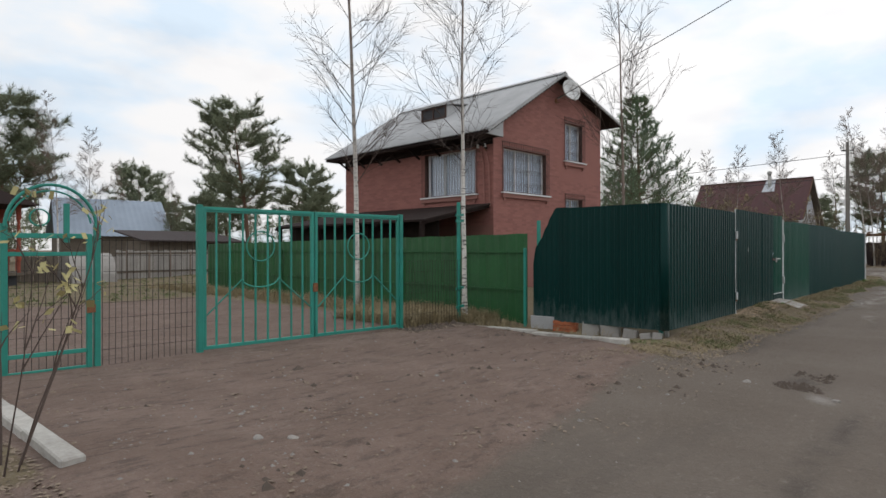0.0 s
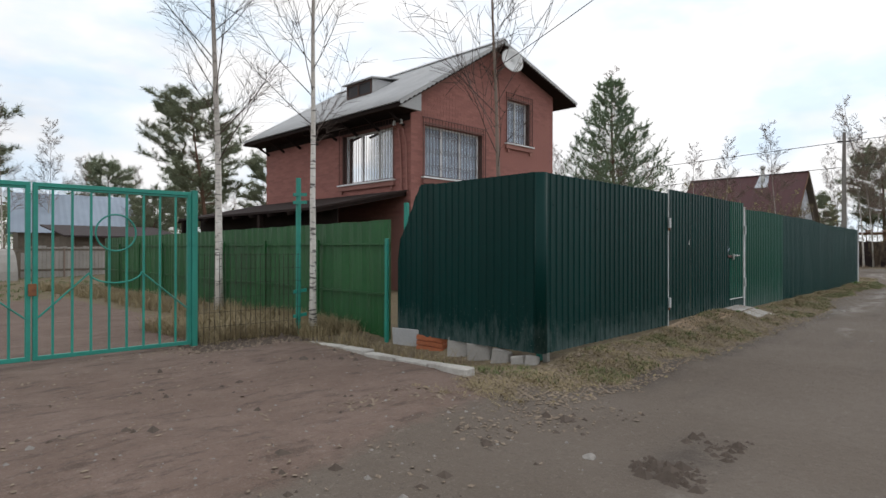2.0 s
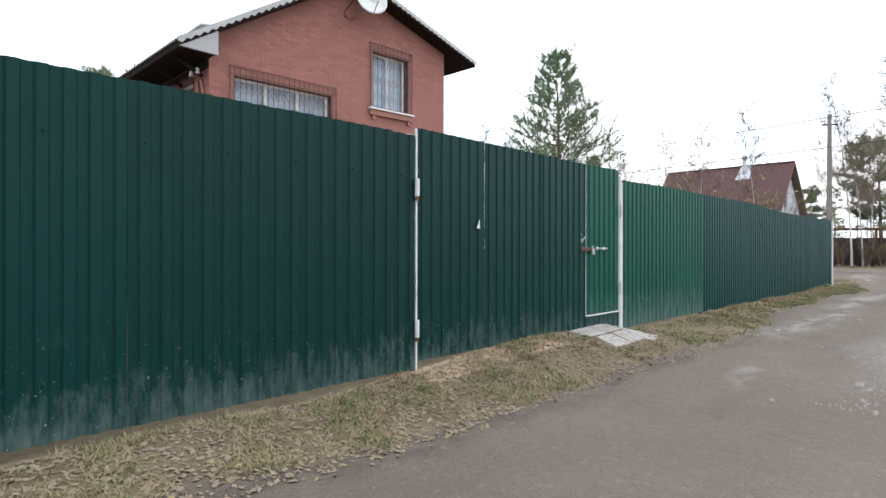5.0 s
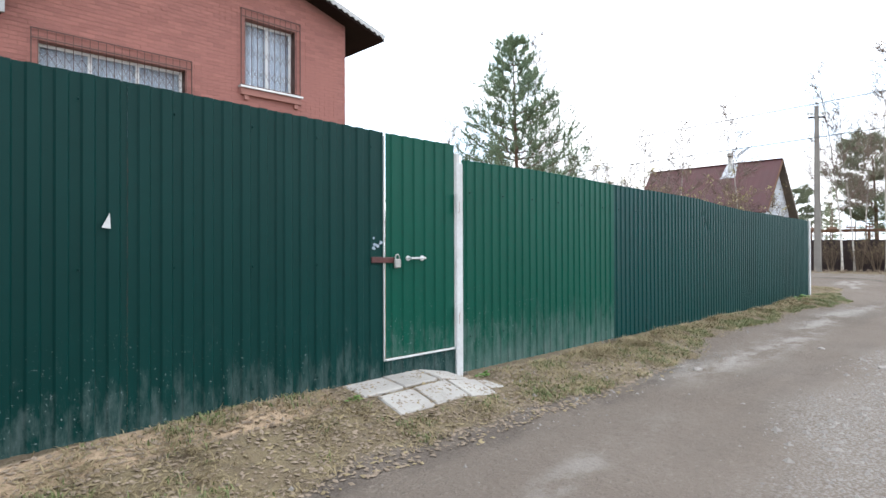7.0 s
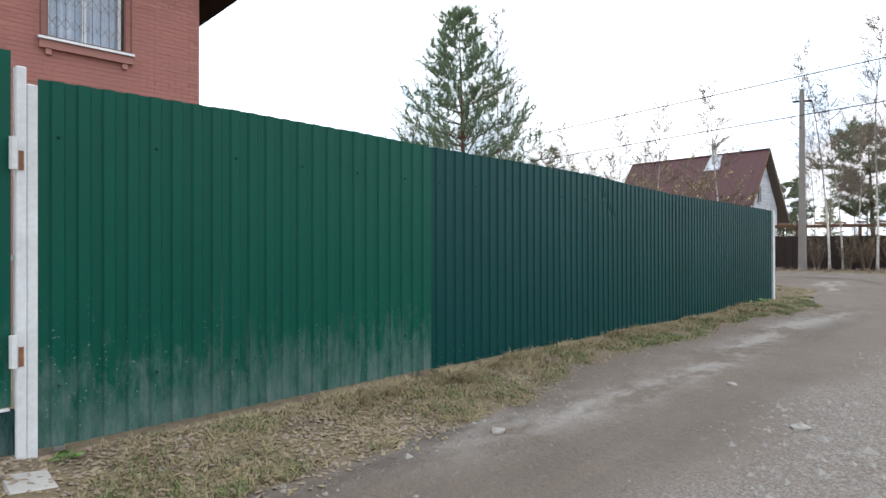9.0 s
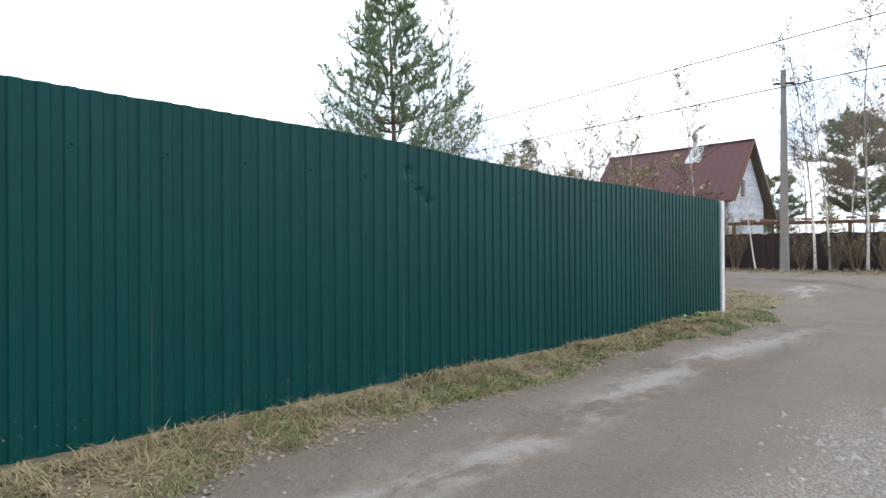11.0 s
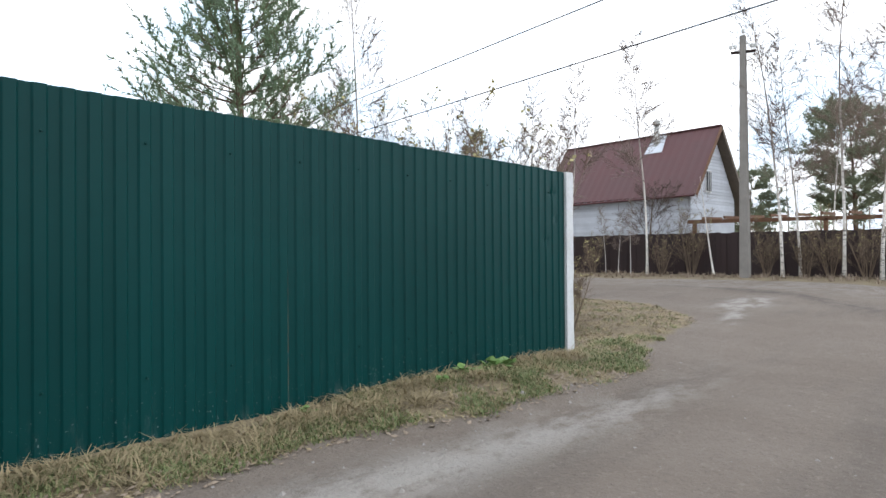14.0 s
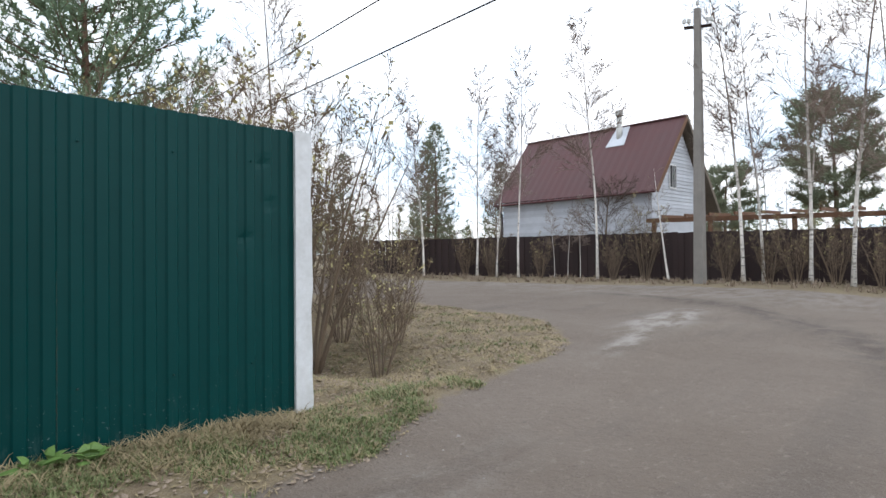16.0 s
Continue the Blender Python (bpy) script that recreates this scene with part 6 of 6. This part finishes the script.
Geo().box((4.0, 29.6, 0.75), (8.3, 33.0, 0.87)).link("deck", "old_wood", gz_th)
Geo().box((4.2, 29.8, 0.2), (8.1, 32.8, 0.75)).link("base", "interior", gz_th)
for x in (8.15, 7.2, 6.3, 5.4):
    Geo().tube([(x, 29.75, 0.87), (x, 29.75, 1.3), (x, 29.75, 1.4), (x, 29.75, 3.0), (x, 29.75, 3.1), (x, 29.75, 3.7)], [0.06, 0.06, 0.09, 0.05, 0.1, 0.1], 8).link("post", "red_timber", gz_th)
Geo().box((4.0, 32.4, 0.87), (8.3, 32.6, 3.6)).link("back_wall", "red_timber", gz_th)
for k in range(14):
    Geo().box((4.4 + k * 0.28, 29.72, 0.95), (4.46 + k * 0.28, 29.78, 1.75)).link("baluster", "red_timber", gz_th)
Geo().box((4.2, 29.7, 1.75), (8.15, 29.8, 1.83)).link("handrail", "red_timber", gz_th)
Geo().add([(3.6, 29.1, 3.65), (8.8, 29.1, 3.65), (8.8, 33.5, 3.65), (3.6, 33.5, 3.65), (6.2, 31.3, 5.0)], [(3, 2, 1, 0), (0, 1, 4), (1, 2, 4), (2, 3, 4), (3, 0, 4)]).link("roof", "eave_dark", gz_th)
gh = thing("greenhouse", (9.4, 31, 0.3), "small arched white film greenhouse", "greenhouse")
g = Geo()
for x in np.linspace(10.0, 11.8, 2):
    for a in np.linspace(0, math.pi, 11):
        g.v.append((x - 0.0 + 1.0 * 0, 30.5 + 1.1 * math.cos(a), 0.3 + 1.35 * math.sin(a)))
for k in range(10):
    g.f.append((k, k + 1, k + 12, k + 11))
g.f += [tuple(range(10, -1, -1)), tuple(range(11, 22))]
g.link("film", "concrete", gh)

# ---- loose ground cover ----
def scatter_blades(name, mat, label, spots, seed, n=7, h=0.12, w=0.006, flop=0.6, comb=None):
    rng = np.random.RandomState(seed)
    P = np.repeat(np.array(spots), n, axis=0)
    m = len(P)
    P = P + np.c_[rng.normal(0, 0.03, (m, 2)), np.zeros(m)]
    ang = rng.uniform(0, 6.283, m) if comb is None else np.repeat(rng.uniform(0, 6.283, len(spots)), n) + rng.normal(0, comb, m)
    hh = h * rng.uniform(0.4, 1.3, m)
    tilt = np.abs(rng.normal(0, flop, m)) if comb is None else np.clip(rng.normal(flop, 0.24, m), 0.3, 1.5)
    d = np.c_[np.cos(ang) * np.sin(tilt), np.sin(ang) * np.sin(tilt), np.cos(tilt) * 0.9 + 0.08]
    side = np.c_[-np.sin(ang), np.cos(ang), np.zeros(m)] * w
    mid = P + d * (hh * 0.55)[:, None]
    tip = mid + (d + np.c_[np.cos(ang), np.sin(ang), -0.7 * np.ones(m)] * 0.5) * (hh * 0.5)[:, None]
    V3 = np.stack([P - side, P + side, mid + side * 0.8, mid - side * 0.8, tip], 1).reshape(-1, 3)
    base = np.arange(m) * 5
    quads = np.c_[base, base + 1, base + 2, base + 3].tolist()
    tris = np.c_[base + 3, base + 2, base + 4].tolist()
    mesh = bpy.data.meshes.new(name)
    mesh.from_pydata(V3.tolist(), [], quads + tris)
    mesh.materials.append(M[mat])
    return tagged(new(name, mesh), label, "grass", kind="stuff")


def spots(count, x0, x1, y0, y1, seed, keep=None, clump=0.0):
    rng = np.random.RandomState(seed)
    x, y = rng.uniform(x0, x1, count), rng.uniform(y0, y1, count)
    if clump:
        v = np.sin(x * 3.1 + 2 * np.sin(y * 2.3)) + np.sin(y * 5.3 + x * 1.7) + np.sin(x * 7.9 - y * 3.0)
        ok = v + rng.normal(0, 0.7, count) > clump
        x, y = x[ok], y[ok]
    if keep is not None:
        ok = keep(x, y)
        x, y = x[ok], y[ok]
    return np.c_[x, y, height(x, y) - 0.005]


on_verge = lambda x, y: (x < 36.0) & (y > verge_edge(x) + 0.02) & (y < FY - 0.03) & ~((x > 18.05) & (x < 19.75) & (y > 3.58))
round_corner = lambda x, y: (np.hypot(x - 36.2, y - 8.4) < 4.5 + 0.1 * np.sin(np.arctan2(y - 8.4, x - 36.2) * 9)) & ((y < FY) | (x > X_E + 0.15) | (y > FY))
V_ = np.vstack
g1 = V_([spots(4200, 11, 21, 3.2, 4.27, 1, on_verge, 0.9), spots(20000, 19.8, 36, 3.1, 4.27, 2, lambda x, y: on_verge(x, y) & (x > 20 + 7 * np.random.RandomState(6).rand(len(x)) ** 0.7), -0.05), spots(5000, 34.3, 41.5, 3.2, 12, 3, round_corner, 0.6)])
scatter_blades("verge_grass", "grass", "short fresh green grass along the fence foot", g1, 4, n=9, h=0.052, w=0.0042, flop=0.95)
g2 = V_([spots(6000, 10.9, 21, 3.2, 4.28, 5, on_verge, -0.4), spots(1100, 10.9, 11.9, 3.9, 7.4, 17, None, 0.1), spots(800, 9.9, 11.2, 3.5, 4.6, 18, None, 0.7), spots(8500, 21, 36, 3.15, 4.28, 6, on_verge, -0.6), spots(13000, 34.3, 41.5, 3.2, 13, 7, round_corner, -1.6)])
scatter_blades("dry_grass", "straw", "matted dry straw grass along the fence foot", g2, 8, n=8, h=0.075, w=0.0032, flop=1.15, comb=0.6)
tuft = []
rng = np.random.RandomState(15)
for k in range(58):                         # matted straw heaps, most of them against the sheets
    cx, cy = rng.uniform(21.8, 34.2), FY - 0.08 - abs(rng.normal(0, 0.2))
    n_c, r_c = rng.randint(25, 80), rng.uniform(0.05, 0.16)
    c = np.c_[cx + rng.normal(0, r_c * 1.6, n_c), np.minimum(cy + rng.normal(0, r_c, n_c), FY - 0.03), np.zeros(n_c)]
    c[:, 2] = height(c[:, 0], c[:, 1])
    tuft.append(c)
scatter_blades("straw_tufts", "straw", "pale drooping straw tufts against the fence", V_(tuft), 16, n=6, h=0.15, w=0.0034, flop=1.2, comb=0.45)
g3 = V_([spots(2600, 10.9, 12.3, 7.6, 24, 9, None, -0.5), spots(1500, 9.6, 12.2, 8.2, 10.5, 10, None, 0.0), spots(60, 11.0, 11.7, 5.0, 7.6, 11, None, 0.0)])
scatter_blades("tall_dry_grass", "straw", "tall dry grass at the green fence foot", g3, 12, n=7, h=0.28, w=0.004, flop=0.55)
g4 = spots(9000, -4, 16, 18.5, 32, 13, None, 0.4)
scatter_blades("lawn_grass", "grass", "thin lawn beyond the driveway", g4, 14, n=6, h=0.07, w=0.010, flop=0.9)
g5 = spots(900, 10.95, 11.75, 4.2, 7.4, 23, None, 0.0)
scatter_blades("corner_grass", "grass", "fresh grass between kerb and fence", g5[::2], 24, n=6, h=0.06, w=0.005, flop=0.9)
g6 = spots(1500, 48.6, 52.6, 0, 24, 25, lambda x, y: x + 0.10 * y - 0.6 > 49.4, 0.3)
scatter_blades("roadside_grass", "leaf", "dry brown grass along the board fence", g6, 26, n=6, h=0.2, w=0.012)



def weed(x, y, size, seed, label):
    """A low rosette of toothed leaves on short stalks."""
    rng = random.Random(seed)
    z = gz(x, y)
    th = thing("weed_plant", (x, y, z), label, "weed", "weeds at the fence foot")
    for k in range(13):
        a, tilt, L = rng.uniform(0, 6.28), rng.uniform(0.25, 1.2), size * rng.uniform(0.6, 1.2)
        d = Vector((math.cos(a) * math.sin(tilt), math.sin(a) * math.sin(tilt), math.cos(tilt)))
        side = Vector((-math.sin(a), math.cos(a), 0))
        up = side.cross(d)
        g, root = Geo(), Vector((x, y, z)) + Vector((math.cos(a), math.sin(a), 0)) * 0.02
        for q, w in ((0.0, 0.01), (0.35, 0.02), (0.5, 0.30), (0.62, 0.26), (0.75, 0.2), (0.88, 0.11), (1.0, 0.01)):
            c = root + d * L * q - Vector((0, 0, 0.35 * L * q * q)) + Vector((0, 0, 0.06 * L))
            g.v += [c - side * w * L * rng.uniform(0.8, 1.2), c - up * w * L * 0.35, c + side * w * L * rng.uniform(0.8, 1.2)]
        for i in range(6):
            for j in range(2):
                b = 3 * i + j
                g.f.append((b, b + 1, b + 4, b + 3))
        g.link("leaf", "weed", th)


for k, (x, y, size) in enumerate(((32.62, 4.08, 0.17), (32.85, 4.05, 0.15), (32.3, 4.1, 0.14), (30.6, 4.12, 0.09), (28.5, 4.1, 0.08), (18.0, 3.95, 0.07), (19.72, 4.1, 0.10), (31.9, 4.0, 0.1))):
    weed(x, y, size, 40 + k, "fresh green leafy weed against the fence foot")


def litter(name, mat, label, P, seed, size, lift=0.012, category="leaves", curl=0.35):
    rng = np.random.RandomState(seed)
    m = len(P)
    ang, s = rng.uniform(0, 6.283, m), size * rng.uniform(0.5, 1.4, m)
    a = np.c_[np.cos(ang), np.sin(ang), rng.normal(0, curl, m)] * s[:, None]
    b = np.c_[-np.sin(ang), np.cos(ang), rng.normal(0, curl, m)] * (s * rng.uniform(0.4, 0.8, m))[:, None]
    C0 = P + np.c_[np.zeros((m, 2)), np.full(m, lift)]
    up = np.c_[np.zeros((m, 2)), s * 0.25]
    V4 = np.stack([C0 - a, C0 - b - up * 0.3, C0 + a, C0 + b, C0 + up], 1).reshape(-1, 3)
    base = np.arange(m) * 5
    faces = [np.c_[base + i, base + j, base + 4] for i, j in ((0, 1), (1, 2), (2, 3), (3, 0))]
    mesh = bpy.data.meshes.new(name)
    mesh.from_pydata(V4.tolist(), [], np.concatenate(faces).tolist())
    mesh.materials.append(M[mat])
    return tagged(new(name, mesh), label, category, kind="stuff")


L1 = V_([spots(8000, 10.4, 22, 3.1, 4.27, 31, lambda x, y: y > verge_edge(x) - 0.25), spots(1500, 10.8, 12.1, 4.3, 8.2, 32), spots(3500, 21, 35, 3.2, 4.2, 33, lambda x, y: y > verge_edge(x) - 0.1),
         spots(16000, 34.6, 41.5, 3.3, 12, 34, round_corner), spots(1500, 2.0, 3.0, 3.6, 8, 35), spots(1200, 9.0, 11, 7.6, 9.2, 36), spots(3000, 3.2, 11, 2.6, 8.4, 38, None, 0.9), spots(1300, 9.0, 12, 3.0, 4.6, 39, None, 0.2)])
litter("fallen_leaves", "leaf", "brown and grey fallen leaves on the verge", L1, 37, 0.021, curl=0.22)
L2 = V_([spots(1500, 10.4, 22, 3.0, 4.2, 41, lambda x, y: y > verge_edge(x) - 0.2), spots(2500, 34.6, 41.5, 3.3, 11, 42, round_corner), spots(900, 21, 35, 3.2, 4.2, 45, lambda x, y: y > verge_edge(x) - 0.1)])
litter("pale_leaves", "straw", "pale bleached leaves on the verge", L2, 43, 0.022, curl=0.2)


def stones(name, mat, label, P, seed, size, category="gravel"):
    rng = np.random.RandomState(seed)
    m = len(P)
    s = size * rng.lognormal(0, 0.45, m)
    octa = np.array([(1, 0, 0), (0, 1, 0), (-1, 0, 0), (0, -1, 0), (0, 0, 0.7), (0, 0, -0.7)], float)
    V6 = octa[None] * s[:, None, None] * rng.uniform(0.6, 1.3, (m, 6, 1))
    ang = rng.uniform(0, 6.283, m)
    c, sn = np.cos(ang), np.sin(ang)
    X = V6[..., 0] * c[:, None] - V6[..., 1] * sn[:, None]
    Y = V6[..., 0] * sn[:, None] + V6[..., 1] * c[:, None]
    V6 = np.stack([X, Y, V6[..., 2]], -1) + P[:, None, :]
    base = np.arange(m) * 6
    faces = [np.c_[base + i, base + j, base + k] for i, j, k in ((0, 1, 4), (1, 2, 4), (2, 3, 4), (3, 0, 4), (1, 0, 5), (2, 1, 5), (3, 2, 5), (0, 3, 5))]
    mesh = bpy.data.meshes.new(name)
    mesh.from_pydata(V6.reshape(-1, 3).tolist(), [], np.concatenate(faces).tolist())
    mesh.materials.append(M[mat])
    return tagged(new(name, mesh), label, category, kind="stuff")


S1 = V_([spots(15000, 17.5, 28.5, -1.5, 1.9, 51, lambda x, y: y + np.random.RandomState(2).normal(0, 0.22, len(x)) < 1.55 - 0.07 * np.abs(x - 22.5) + 0.2 * np.sin(x * 1.9))])
stones("gravel", "stone", "loose pale crushed stone on the lane", S1, 55, 0.0155)
S2 = V_([spots(350, 17, 35, 0.5, 3.4, 52), spots(1300, 19, 24, 2.9, 4.1, 53), spots(260, 24, 35, 3.0, 3.5, 54), spots(260, 3, 11, 3.0, 8, 56), spots(60, 4.4, 6.5, 3.6, 5.0, 57), spots(40, 15, 34, 2.6, 3.6, 58), spots(1500, 3, 11.5, 2.3, 8.4, 64), spots(700, 3.4, 6.5, 2.9, 5.4, 67, None, 0.9)])
stones("pebbles", "stone", "scattered pale pebbles on packed dirt", S2, 59, 0.011)
S3 = V_([spots(900, 9.3, 11.0, 7.7, 8.5, 61), spots(900, 3.6, 11, 2.9, 7.0, 62, None, 1.2), spots(520, 9.5, 10.7, 1.7, 2.2, 65, None, 0.4), spots(160, 8.0, 11.5, 2.6, 3.4, 66, None, 0.8)])
stones("soil_clods", "asphalt_dark", "dark dug soil clods beside the gate post", S3, 63, 0.026, "soil")
for x, y, s in ((4.25, 4.35, 0.055), (4.42, 4.15, 0.05), (22.1, 2.9, 0.07), (25.6, 3.75, 0.07), (23.7, 1.35, 0.08), (24.9, 2.2, 0.06), (9.25, 1.5, 0.06), (9.6, 2.45, 0.06)):
    th = thing("stone", (x, y, gz(x, y)), "single pale stone lying on the lane", "stone", "larger loose stones")
    bm = bmesh.new()
    bmesh.ops.create_icosphere(bm, subdivisions=2, radius=s)
    for v in bm.verts:
        v.co *= 0.8 + 0.45 * noise.noise(v.co * 14 + Vector((x, y, 0)))
        v.co.z *= 0.55
    mesh = bpy.data.meshes.new("rock")
    bm.to_mesh(mesh)
    bm.free()
    mesh.materials.append(M["stone"])
    ob = new("rock", mesh)
    ob.parent = th

# ---- bricks of the house, last ----
def brickwork():
    rng = random.Random(4)
    BL, BH, JT = 0.25, 0.066, 0.010
    shared = {}
    for wall, width, opens, top, at, ang, z0 in (
            (gable, HW, GABLE_OPEN, lambda s: roof_z(s) - 0.14, lambda s, z: hp(s, 0, z), HA, 2.3),
            (side, HL, SIDE_OPEN, lambda s: roof_z(0) - 0.12, lambda s, z: hp(0, s, z), HA - math.pi / 2, 2.6)):
        rest, count = Geo(), 0
        row, z = 0, z0
        while z < 8.2:
            s = -BL / 2 if row % 2 else 0.0
            while s < width:
                a, b = max(s, 0.002), min(s + BL, width - 0.002)
                ok = b - a > 0.05 and z + BH < min(top(a), top(b))
                for o0, o1, p0, p1 in opens:
                    if a < o1 and b > o0 and z < p1 and z + BH > p0:
                        if a < o0 - 0.05:
                            b = o0
                        elif b > o1 + 0.05:
                            a = o1
                        else:
                            ok = False
                if ok:
                    full = abs(b - a - BL) < 1e-6
                    depth = 0.005
                    if wall is gable and full and 3.6 < s < 6.7 and 4.3 < z < 5.9 and count < 300:
                        if "brick" not in shared:
                            g = Geo()
                            g.box((0, -depth, 0), (BL - JT, 0.02, BH))
                            me = bpy.data.meshes.new("brick")
                            me.from_pydata(g.v, [], g.f)
                            me.materials.append(M["brick"])
                            shared["brick"] = me
                        ob = new("brick", shared["brick"])
                        ob.parent = wall
                        ob.matrix_local = Matrix.Translation(Vector(at(a, z)) - BASE[wall]) @ Matrix.Rotation(ang, 4, "Z") @ Matrix.Translation((0, rng.uniform(-0.002, 0.002), 0))
                        count += 1
                    else:
                        m = Matrix.Translation(at(a, z)) @ Matrix.Rotation(ang, 4, "Z")
                        e = depth + rng.uniform(-0.002, 0.002)
                        if wall is side:
                            m = Matrix.Translation(at(b, z)) @ Matrix.Rotation(ang, 4, "Z")
                        rest.box((0, -e, 0), (b - a - JT, 0.02, BH), m)
                s += BL
            z += BH + JT
            row += 1
        tagged(rest.link("brickwork", "brick", wall), kind="stuff")


brickwork()
